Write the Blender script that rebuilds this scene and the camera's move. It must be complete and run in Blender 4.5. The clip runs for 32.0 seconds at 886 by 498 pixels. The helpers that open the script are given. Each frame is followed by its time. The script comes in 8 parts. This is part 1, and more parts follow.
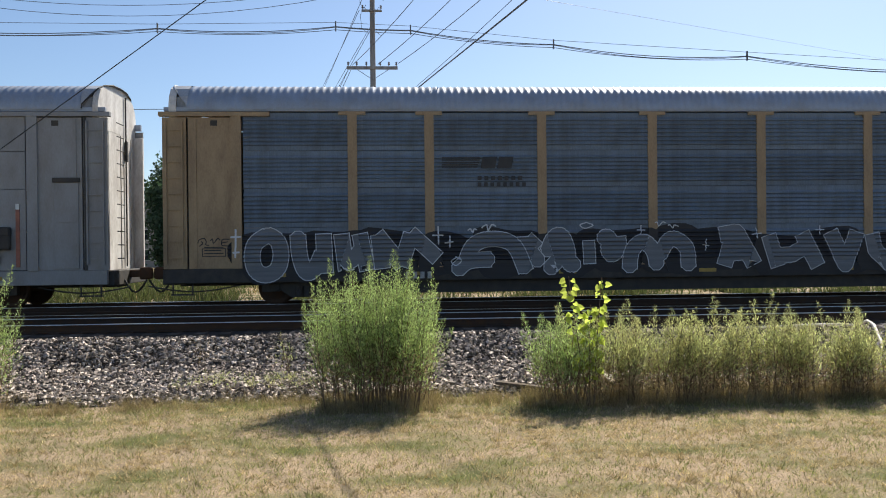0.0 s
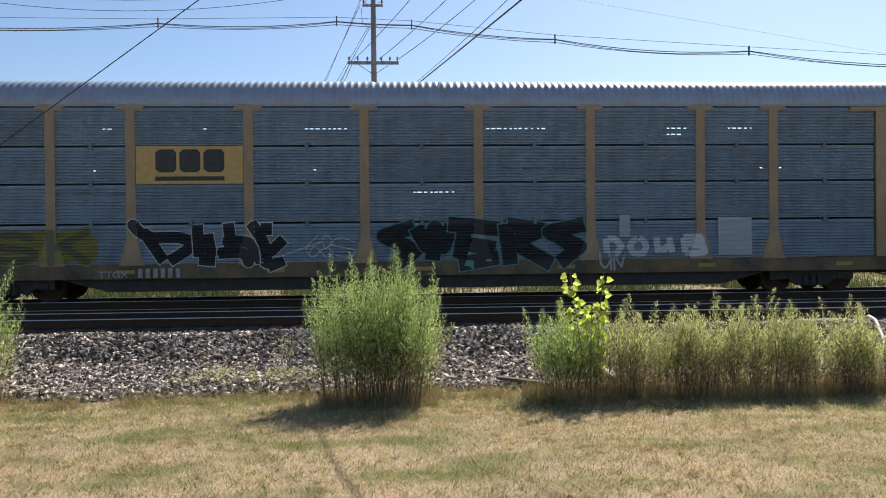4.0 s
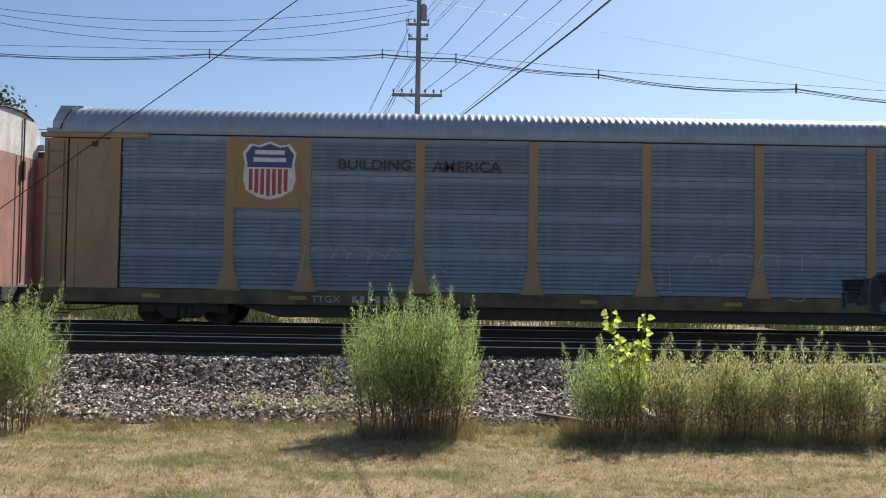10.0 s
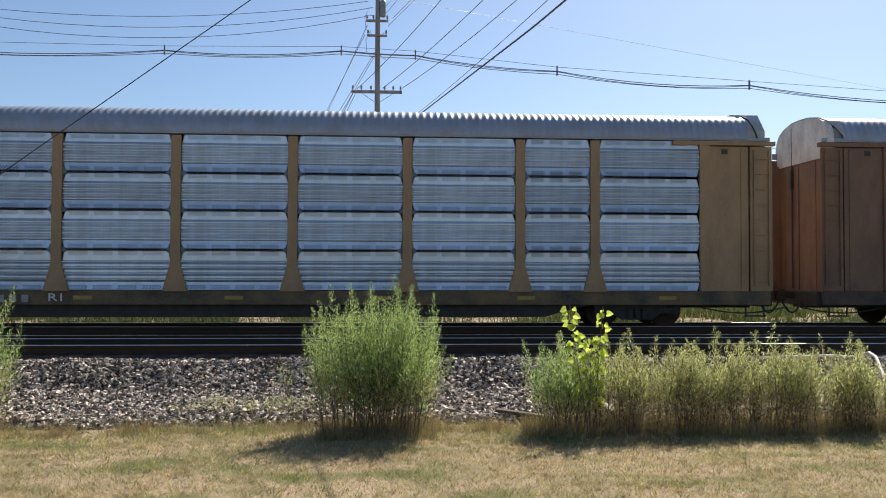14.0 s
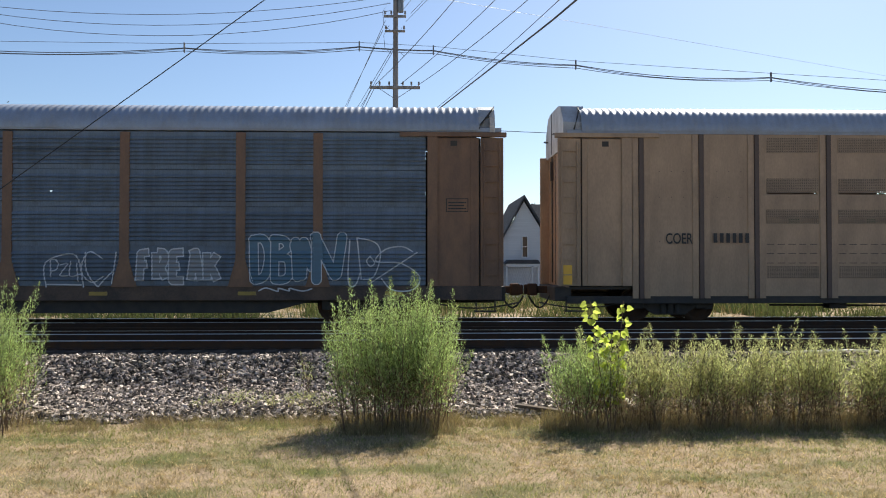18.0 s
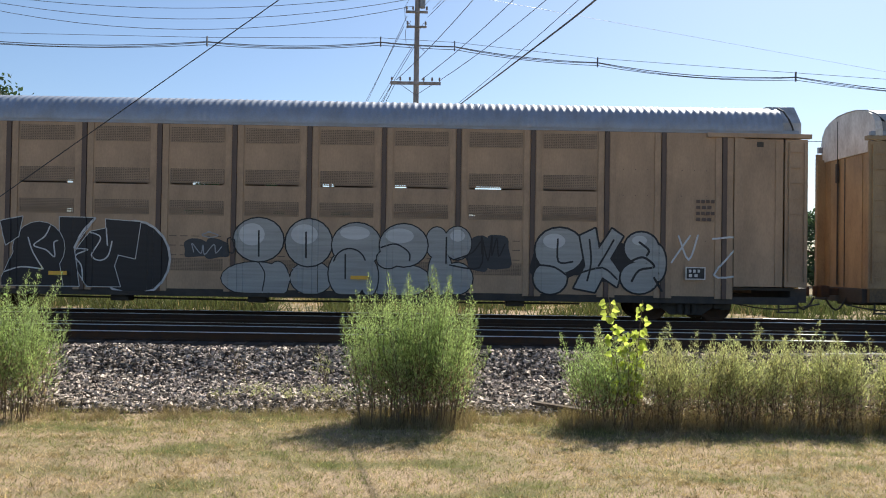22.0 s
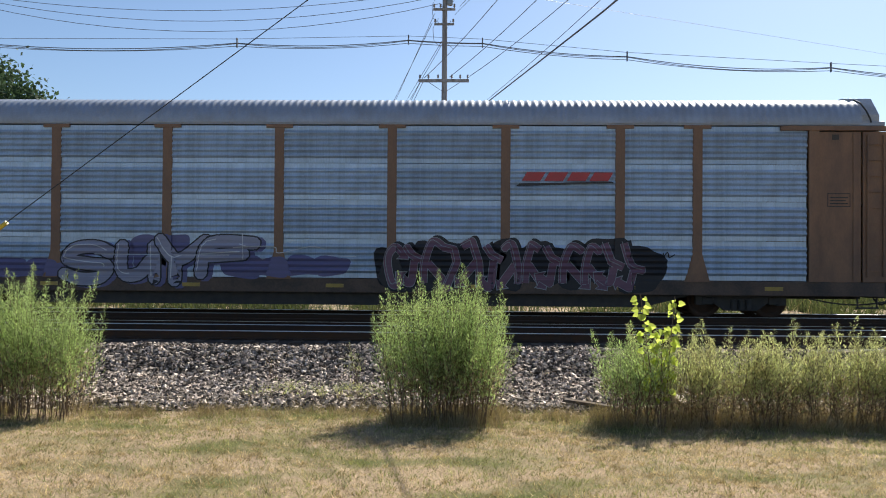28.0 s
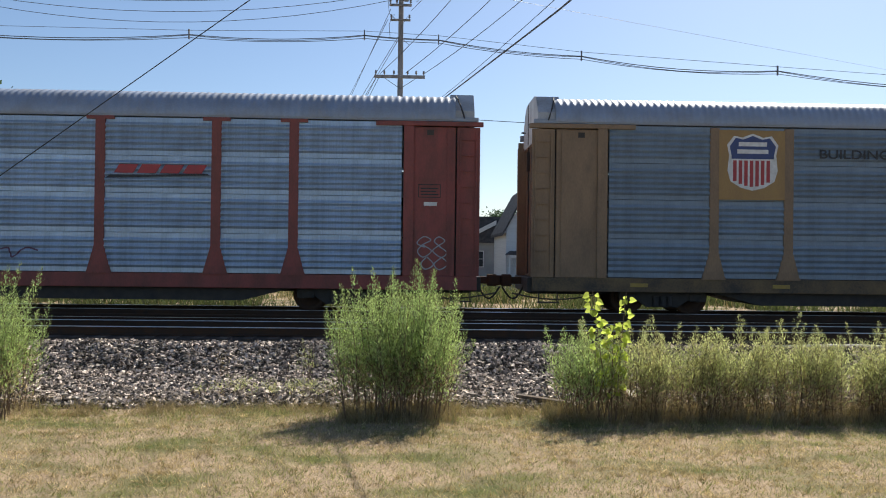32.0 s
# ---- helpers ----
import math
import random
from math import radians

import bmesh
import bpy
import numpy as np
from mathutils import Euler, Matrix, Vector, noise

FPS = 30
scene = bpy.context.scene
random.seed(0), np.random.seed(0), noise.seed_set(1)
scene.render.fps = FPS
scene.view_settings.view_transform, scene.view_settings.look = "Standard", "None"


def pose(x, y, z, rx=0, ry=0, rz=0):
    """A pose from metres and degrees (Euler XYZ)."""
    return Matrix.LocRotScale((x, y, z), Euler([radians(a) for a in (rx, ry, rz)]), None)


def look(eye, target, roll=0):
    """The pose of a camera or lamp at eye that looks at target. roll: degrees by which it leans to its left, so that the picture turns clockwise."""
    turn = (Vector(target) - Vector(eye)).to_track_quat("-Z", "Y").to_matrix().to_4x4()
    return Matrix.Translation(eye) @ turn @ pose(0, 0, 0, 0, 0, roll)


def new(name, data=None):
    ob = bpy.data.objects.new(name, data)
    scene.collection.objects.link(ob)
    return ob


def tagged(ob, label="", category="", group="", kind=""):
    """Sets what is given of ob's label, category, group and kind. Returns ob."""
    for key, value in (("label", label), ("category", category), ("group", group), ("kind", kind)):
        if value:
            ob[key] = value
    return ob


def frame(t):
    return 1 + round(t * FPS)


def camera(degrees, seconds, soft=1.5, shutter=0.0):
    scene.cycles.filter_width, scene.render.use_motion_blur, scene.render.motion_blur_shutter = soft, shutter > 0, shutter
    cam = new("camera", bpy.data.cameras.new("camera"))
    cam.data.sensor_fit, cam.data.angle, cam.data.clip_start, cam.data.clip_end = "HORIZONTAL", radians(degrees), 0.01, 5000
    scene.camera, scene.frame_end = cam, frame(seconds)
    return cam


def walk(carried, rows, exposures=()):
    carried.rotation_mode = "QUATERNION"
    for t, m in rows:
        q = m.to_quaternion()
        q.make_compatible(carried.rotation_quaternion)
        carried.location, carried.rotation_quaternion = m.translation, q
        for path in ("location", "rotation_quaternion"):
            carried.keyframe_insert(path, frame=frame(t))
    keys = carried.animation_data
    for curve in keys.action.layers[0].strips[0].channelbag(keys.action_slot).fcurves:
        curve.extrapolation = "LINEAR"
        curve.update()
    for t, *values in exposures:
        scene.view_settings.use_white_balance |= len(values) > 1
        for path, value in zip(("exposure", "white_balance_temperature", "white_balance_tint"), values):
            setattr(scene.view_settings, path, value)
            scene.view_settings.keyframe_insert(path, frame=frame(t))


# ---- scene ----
cam = camera(59.6, 32.0, 1.0)
PATH = [
    (0, (0.011, -0.02, 2.392), (0.134, 1.976, 2.384), -0.6),
    (0.5, (0.016, -0.014, 2.386), (0.14, 1.982, 2.378), -0.6),
    (1, (0.017, -0.012, 2.39), (0.15, 1.983, 2.387), -0.3),
    (1.5, (0.019, -0.009, 2.392), (0.162, 1.985, 2.382), 0.3),
    (2, (0.019, 0.009, 2.39), (0.162, 2.004, 2.371), 0.2),
    (2.5, (0.01, -0.011, 2.385), (0.15, 1.984, 2.36), -0.1),
    (3, (0.01, -0.005, 2.388), (0.14, 1.99, 2.36), -0.4),
    (3.5, (0.012, -0.007, 2.386), (0.135, 1.989, 2.363), -0.8),
    (4, (0.011, -0.007, 2.387), (0.131, 1.989, 2.367), -0.6),
    (4.5, (0.017, -0.032, 2.388), (0.131, 1.964, 2.402), 0.1),
    (6.5, (0.012, -0.019, 2.389), (0.119, 1.978, 2.416), 0.5),
    (7, (0.017, -0.02, 2.395), (0.129, 1.977, 2.432), 0.6),
    (7.5, (0.013, 0.003, 2.398), (0.129, 1.999, 2.458), 0.6),
    (8, (0.001, 0.013, 2.4), (0.119, 2.008, 2.472), 0.5),
    (8.5, (-0.007, 0.015, 2.395), (0.095, 2.011, 2.466), 0.4),
    (9, (-0.001, 0.001, 2.399), (0.104, 1.997, 2.469), 0.4),
    (9.5, (-0.009, -0.009, 2.397), (0.071, 1.988, 2.464), 0.1),
    (10, (-0.02, -0.018, 2.406), (0.001, 1.981, 2.466), 0.9),
    (10.5, (-0.029, -0.002, 2.498), (-0.011, 1.995, 2.596), 1.7),
    (11, (0.008, 0.055, 2.557), (0.082, 2.049, 2.705), 0.0),
    (11.5, (0.033, 0.035, 2.527), (0.156, 2.027, 2.665), 0.2),
    (12, (0.008, 0.031, 2.516), (0.12, 2.023, 2.649), 0.8),
    (12.5, (0.008, 0.042, 2.512), (0.091, 2.035, 2.65), 1.0),
    (13, (0.006, 0.044, 2.509), (0.089, 2.038, 2.647), 0.8),
    (13.5, (0.003, 0.028, 2.494), (0.11, 2.022, 2.609), 0.6),
    (14, (0.008, -0.039, 2.455), (0.127, 1.957, 2.505), 0.2),
    (14.5, (0.007, -0.032, 2.454), (0.123, 1.965, 2.491), 0.5),
    (16.5, (-0.009, -0.025, 2.463), (0.061, 1.972, 2.539), -0.0),
    (17, (-0.006, -0.027, 2.462), (0.06, 1.97, 2.529), -0.3),
    (17.5, (0.005, -0.05, 2.459), (0.078, 1.949, 2.505), -0.2),
    (18, (0.0, -0.031, 2.451), (0.071, 1.967, 2.489), 0.0),
    (18.5, (0.0, -0.02, 2.444), (0.08, 1.978, 2.482), 0.1),
    (19, (-0.006, -0.019, 2.445), (0.077, 1.979, 2.497), -0.2),
    (19.5, (-0.007, 0.005, 2.443), (0.073, 2.003, 2.495), 0.1),
    (20, (-0.014, 0.008, 2.44), (0.051, 2.006, 2.488), 0.2),
    (20.5, (-0.008, 0.016, 2.44), (0.037, 2.015, 2.483), 0.5),
    (21, (-0.022, 0.003, 2.437), (0.014, 2.002, 2.464), 0.7),
    (21.5, (-0.018, -0.01, 2.431), (0.013, 1.989, 2.456), 0.9),
    (22, (-0.015, -0.016, 2.437), (0.01, 1.984, 2.466), 0.9),
    (22.5, (-0.014, -0.033, 2.446), (0.001, 1.967, 2.487), 0.5),
    (23, (-0.01, -0.035, 2.451), (-0.001, 1.964, 2.503), 0.3),
    (23.5, (-0.008, -0.037, 2.45), (-0.005, 1.963, 2.506), 0.3),
    (24, (-0.018, -0.044, 2.452), (-0.028, 1.955, 2.506), 0.3),
    (24.5, (-0.014, -0.034, 2.449), (-0.045, 1.965, 2.498), 0.4),
    (25, (-0.017, -0.041, 2.446), (-0.07, 1.958, 2.492), 0.4),
    (25.5, (-0.012, -0.034, 2.445), (-0.073, 1.965, 2.485), 0.3),
    (27.5, (-0.01, -0.017, 2.444), (-0.066, 1.982, 2.472), 0.4),
    (28, (-0.011, -0.015, 2.444), (-0.063, 1.985, 2.465), 0.4),
    (28.5, (-0.016, -0.008, 2.435), (-0.061, 1.992, 2.443), 0.8),
    (29, (0.003, -0.002, 2.433), (-0.009, 1.998, 2.423), 0.9),
    (29.5, (0.007, 0.001, 2.43), (0.031, 2.001, 2.431), 0.7),
    (30, (0.007, -0.015, 2.443), (0.044, 1.984, 2.486), -0.1),
    (30.5, (0.005, -0.012, 2.441), (0.038, 1.987, 2.507), -0.5),
    (31, (0.012, -0.022, 2.437), (0.03, 1.977, 2.494), -0.5),
    (31.5, (-0.004, -0.013, 2.443), (0.011, 1.987, 2.476), 0.1),
    (32, (-0.003, -0.008, 2.43), (0.061, 1.991, 2.444), 0.7),
]
EXPOSURES = [(0, 0.72), (4.5, 0.75), (6.5, 0.68), (9, 0.61), (13, 0.565), (14.5, 0.68), (17, 0.75), (19, 0.71), (21.5, 0.80), (25, 0.76), (29.5, 0.74), (31, 0.63), (32, 0.64)]
walk(cam, [(t, look(eye, target, roll)) for t, eye, target, roll in PATH], [(t, e, 6350, 10) for t, e in EXPOSURES])

# ---- daylight ----
SUN_EL, SUN_AZ = radians(44.4), radians(29.4)      # height, and turn to the right of straight ahead
world = bpy.data.worlds.new("sky")
scene.world = world
world.use_nodes = True
wn = world.node_tree.nodes
sky = wn.new("ShaderNodeTexSky")
sky.sky_type, sky.sun_disc = "NISHITA", False
sky.sun_elevation, sky.sun_rotation = SUN_EL, SUN_AZ
sky.altitude, sky.air_density, sky.dust_density, sky.ozone_density = 200, 1.0, 0.8, 3.2
world.node_tree.links.new(sky.outputs[0], wn["Background"].inputs[0])
wn["Background"].inputs[1].default_value = 0.078
sun = new("sun", bpy.data.lights.new("sun", "SUN"))
sun.data.energy, sun.data.angle, sun.data.color = 5.0, radians(0.53), (1.0, 0.93, 0.80)
to_sun = Vector((math.sin(SUN_AZ) * math.cos(SUN_EL), math.cos(SUN_AZ) * math.cos(SUN_EL), math.sin(SUN_EL)))
sun.matrix_world = look(to_sun * 200, (0, 0, 0))

# ---- materials ----
MATS = {}


def material(name, colour, rough=0.7, metal=0.0, dirt=None, amount=0.35, scale=6.0, fine=60.0, bump=0.15,
             stretch=(1, 1, 1), vary=0.0, island=0.0, leaf=0.0, coords="Object", skew=1.0, columns=0.0):
    """A painted or natural surface: colour broken by dirt at two scales, with a fine relief."""
    if name in MATS:
        return MATS[name]
    m = bpy.data.materials.new(name)
    m.use_nodes = True
    n, l = m.node_tree.nodes, m.node_tree.links
    b = n["Principled BSDF"]
    tc, mp = n.new("ShaderNodeTexCoord"), n.new("ShaderNodeMapping")
    mp.inputs["Scale"].default_value = stretch
    l.new(tc.outputs[coords], mp.inputs[0])
    big, small = n.new("ShaderNodeTexNoise"), n.new("ShaderNodeTexNoise")
    big.inputs["Scale"].default_value, big.inputs["Detail"].default_value = scale, 6
    small.inputs["Scale"].default_value, small.inputs["Detail"].default_value = fine, 3
    for t in (big, small):
        l.new(mp.outputs[0], t.inputs["Vector"])
    add = n.new("ShaderNodeMath")
    add.operation = "MULTIPLY_ADD"
    add.inputs[1].default_value = 0.45
    l.new(small.outputs[0], add.inputs[0])
    l.new(big.outputs[0], add.inputs[2])
    ramp = n.new("ShaderNodeMapRange")
    ramp.inputs[1].default_value, ramp.inputs[2].default_value = 0.52, 0.95
    ramp.inputs[4].default_value = amount * 2
    l.new(add.outputs[0], ramp.inputs[0])
    mix = n.new("ShaderNodeMixRGB")
    mix.inputs[1].default_value = (*colour, 1)
    d = dirt if dirt else tuple(c * 0.45 for c in colour)
    mix.inputs[2].default_value = (*d, 1)
    l.new(ramp.outputs[0], mix.inputs[0])
    out = mix.outputs[0]
    if columns:
        cm, ct, cr, cx = n.new("ShaderNodeMapping"), n.new("ShaderNodeTexNoise"), n.new("ShaderNodeMapRange"), n.new("ShaderNodeMixRGB")
        cm.inputs["Scale"].default_value = (7.0, 1.0, 0.25)
        ct.inputs["Scale"].default_value, ct.inputs["Detail"].default_value = 2.0, 5
        cr.inputs[1].default_value, cr.inputs[2].default_value = 0.47, 0.66
        cr.inputs[4].default_value = columns
        cx.inputs[2].default_value = (*[c * 0.35 for c in colour], 1)
        l.new(tc.outputs[coords], cm.inputs[0])
        l.new(cm.outputs[0], ct.inputs["Vector"])
        l.new(ct.outputs[0], cr.inputs[0])
        l.new(cr.outputs[0], cx.inputs[0])
        l.new(out, cx.inputs[1])
        out = cx.outputs[0]
    if vary or island:
        src = n.new("ShaderNodeObjectInfo").outputs["Random"] if vary else n.new("ShaderNodeNewGeometry").outputs["Random Per Island"]
        mr = n.new("ShaderNodeMapRange")
        w = vary or island
        mr.inputs[3].default_value, mr.inputs[4].default_value = 1 - w, 1 + w * skew
        pw = n.new("ShaderNodeMath")
        pw.operation, pw.inputs[1].default_value = "POWER", skew
        l.new(src, pw.inputs[0])
        l.new(pw.outputs[0], mr.inputs[0])
        hsv = n.new("ShaderNodeHueSaturation")
        l.new(mr.outputs[0], hsv.inputs["Value"])
        l.new(out, hsv.inputs["Color"])
        out = hsv.outputs[0]
    l.new(out, b.inputs["Base Color"])
    b.inputs["Roughness"].default_value, b.inputs["Metallic"].default_value = rough, metal
    if leaf or rough > 0.82:
        b.inputs["Specular IOR Level"].default_value = 0.15
    if bump:
        bp = n.new("ShaderNodeBump")
        bp.inputs["Strength"].default_value, bp.inputs["Distance"].default_value = bump, 0.02
        l.new(add.outputs[0], bp.inputs["Height"])
        l.new(bp.outputs[0], b.inputs["Normal"])
    if leaf:
        tr, ms = n.new("ShaderNodeBsdfTranslucent"), n.new("ShaderNodeMixShader")
        bright = n.new("ShaderNodeMixRGB")
        bright.blend_type = "MULTIPLY"
        bright.inputs[0].default_value, bright.inputs[2].default_value = 1, (1.05, 1.15, 0.85, 1)
        l.new(out, bright.inputs[1])
        l.new(bright.outputs[0], tr.inputs[0])
        ms.inputs[0].default_value = leaf
        l.new(b.outputs[0], ms.inputs[1])
        l.new(tr.outputs[0], ms.inputs[2])
        l.new(ms.outputs[0], n["Material Output"].inputs[0])
    MATS[name] = m
    return m


STREAK = (1.0, 1.0, 0.4)
galv_bright = material("galvanised bright", (0.56, 0.64, 0.74), 0.36, 0.7, (0.36, 0.39, 0.43), 0.3, 3, 40, 0.05, STREAK, vary=0.10, columns=0.12)
galv_blue = material("galvanised blue grey", (0.42, 0.54, 0.69), 0.42, 0.45, (0.25, 0.30, 0.36), 0.35, 3, 30, 0.05, STREAK, vary=0.10, columns=0.22)
galv_dark = material("galvanised weathered", (0.15, 0.20, 0.265), 0.6, 0.12, (0.09, 0.105, 0.12), 0.4, 3, 30, 0.05, STREAK, vary=0.12, columns=0.2)
galv_mid = material("galvanised dull", (0.225, 0.295, 0.37), 0.55, 0.15, (0.13, 0.15, 0.17), 0.3, 3, 30, 0.05, STREAK, vary=0.10, columns=0.12)
panel_navy = material("navy painted panel", (0.052, 0.08, 0.128), 0.6, 0.0, (0.03, 0.03, 0.035), 0.5, 3, 30, 0.05, STREAK, vary=0.15, columns=0.35)
panel_grey = material("light grey painted panel", (0.28, 0.285, 0.295), 0.6, 0.0, (0.2, 0.19, 0.18), 0.4, 3, 30, 0.05, STREAK, vary=0.05)
roof_metal = material("galvanised roof sheet", (0.31, 0.355, 0.44), 0.5, 0.35, (0.25, 0.26, 0.28), 0.4, 2, 25, 0.05, (1, 1, 1))
roof_pale = material("pale roof end sheet", (0.46, 0.48, 0.52), 0.5, 0.2, (0.26, 0.25, 0.24), 0.45, 2, 25, 0.05)
tan_paint = material("tan weathered paint", (0.37, 0.27, 0.155), 0.65, 0, (0.20, 0.135, 0.08), 0.4, 2.5, 30, 0.1, STREAK)
yellow_paint = material("yellow ochre paint", (0.37, 0.245, 0.13), 0.6, 0, (0.23, 0.14, 0.07), 0.35, 2.5, 30, 0.1, STREAK)
brown_tan = material("brown tan weathered paint", (0.29, 0.195, 0.115), 0.65, 0, (0.16, 0.11, 0.07), 0.4, 2.5, 30, 0.1, STREAK)
brown_paint = material("brown orange paint", (0.23, 0.13, 0.075), 0.65, 0, (0.12, 0.075, 0.055), 0.4, 2.5, 30, 0.1, STREAK)
red_paint = material("oxide red paint", (0.275, 0.066, 0.055), 0.6, 0, (0.12, 0.045, 0.035), 0.4, 2.5, 30, 0.1, STREAK)
maroon_paint = material("dark maroon paint", (0.075, 0.044, 0.055), 0.6, 0, (0.045, 0.03, 0.03), 0.4, 2.5, 30, 0.1, STREAK)
grey_paint = material("light grey paint", (0.27, 0.275, 0.285), 0.6, 0, (0.2, 0.19, 0.18), 0.4, 2.5, 30, 0.1, STREAK)
coer_paint = material("faded tan body paint", (0.45, 0.315, 0.205), 0.65, 0, (0.26, 0.185, 0.125), 0.45, 1.6, 25, 0.1, STREAK)
coer_rib = material("dusty brown rib paint", (0.13, 0.09, 0.075), 0.7, 0, (0.08, 0.06, 0.05), 0.4, 2, 25, 0.1, STREAK)
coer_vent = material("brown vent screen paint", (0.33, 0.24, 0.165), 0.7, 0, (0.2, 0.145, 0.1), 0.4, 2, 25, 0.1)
# dark colour stands in for the shade inside the vents
vent_shade = material("brown vent shade sheet", (0.15, 0.11, 0.085), 0.8, 0, (0.09, 0.07, 0.055), 0.4, 2, 25, 0.1)
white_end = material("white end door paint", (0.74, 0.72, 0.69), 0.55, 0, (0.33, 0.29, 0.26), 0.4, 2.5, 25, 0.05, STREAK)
# brighter copies of the door paints: sunlight on right-hand ends put into colour
sunlit_orange = material("sunlit orange end door paint", (0.72, 0.43, 0.17), 0.6, 0, (0.36, 0.20, 0.09), 0.4, 2.5, 30, 0.1, STREAK)
sunlit_tan = material("sunlit tan end door paint", (0.70, 0.46, 0.29), 0.6, 0, (0.33, 0.2, 0.13), 0.4, 2.5, 30, 0.1, STREAK)
sunlit_pink = material("sunlit pink-red end door paint", (0.45, 0.23, 0.19), 0.6, 0, (0.22, 0.11, 0.10), 0.4, 2.5, 30, 0.1, STREAK)
sill_grime = material("grimy ochre sill paint", (0.20, 0.135, 0.065), 0.75, 0, (0.06, 0.05, 0.04), 0.5, 1.5, 25, 0.1)
sill_brown = material("grimy brown sill paint", (0.13, 0.085, 0.06), 0.75, 0, (0.05, 0.04, 0.035), 0.5, 1.5, 25, 0.1)
post_worn = material("worn grey post paint", (0.31, 0.335, 0.37), 0.65, 0, (0.12, 0.12, 0.13), 0.4, 2.5, 30, 0.1, STREAK)
panel_night = material("dark blue-black panel paint", (0.155, 0.175, 0.20), 0.6, 0.08, (0.08, 0.085, 0.095), 0.45, 3, 30, 0.05, STREAK, vary=0.12, columns=0.2)
black_steel = material("black grimy steel", (0.035, 0.034, 0.034), 0.75, 0.1, (0.07, 0.06, 0.05), 0.4, 4, 40, 0.2)
rust_steel = material("rusty brown steel", (0.085, 0.046, 0.027), 0.9, 0.0, (0.05, 0.04, 0.035), 0.4, 5, 50, 0.25)
rail_head = material("polished rail steel", (0.68, 0.66, 0.63), 0.3, 0.95, (0.35, 0.33, 0.31), 0.2, 8, 60, 0.03)
tie_wood = material("creosoted sleeper wood", (0.085, 0.06, 0.042), 0.9, 0, (0.14, 0.125, 0.11), 0.4, 6, 40, 0.5, (1, 0.15, 1), vary=0.25)
rubber = material("black rubber hose", (0.02, 0.02, 0.02), 0.6)
pole_wood = material("weathered grey pole wood", (0.38, 0.365, 0.36), 0.9, 0, (0.18, 0.16, 0.15), 0.5, 5, 60, 0.4, (1, 1, 0.08))
cable_black = material("weathered grey-black cable sheath", (0.17, 0.175, 0.19), 0.75)
wire_grey = material("grey aluminium wire", (0.22, 0.22, 0.23), 0.5, 0.4)
steel_grey = material("grey galvanised fittings", (0.30, 0.31, 0.32), 0.5, 0.5)
insulator = material("grey porcelain", (0.25, 0.22, 0.21), 0.3)
ink_black = material("black lettering paint", (0.018, 0.018, 0.02), 0.6, 0, (0.05, 0.05, 0.05), 0.3)
ink_white = material("white lettering paint", (0.72, 0.72, 0.70), 0.6, 0, (0.4, 0.39, 0.37), 0.3)
ink_worn = material("worn white lettering paint", (0.42, 0.42, 0.41), 0.6, 0, (0.2, 0.2, 0.19), 0.5)
ink_blue = material("blue shield paint", (0.045, 0.075, 0.21), 0.55, 0, (0.05, 0.06, 0.11), 0.3)
ink_red = material("red stripe paint", (0.42, 0.045, 0.05), 0.55, 0, (0.25, 0.06, 0.06), 0.3)
ink_yellow = material("yellow patch paint", (0.50, 0.34, 0.12), 0.55, 0, (0.33, 0.2, 0.06), 0.3)
reflector_dull = material("grimy yellow reflective tape", (0.42, 0.29, 0.05), 0.45, 0, (0.2, 0.14, 0.05), 0.4)
label_orange = material("orange-yellow reflective tape", (0.80, 0.46, 0.05), 0.4, 0, (0.6, 0.33, 0.05), 0.2)


def spray(name, colour, dirt=None):
    return material("spray paint " + name, colour, 0.6, 0, dirt, 0.35, 1.2, 25, 0.05, (0.5, 0.5, 9))


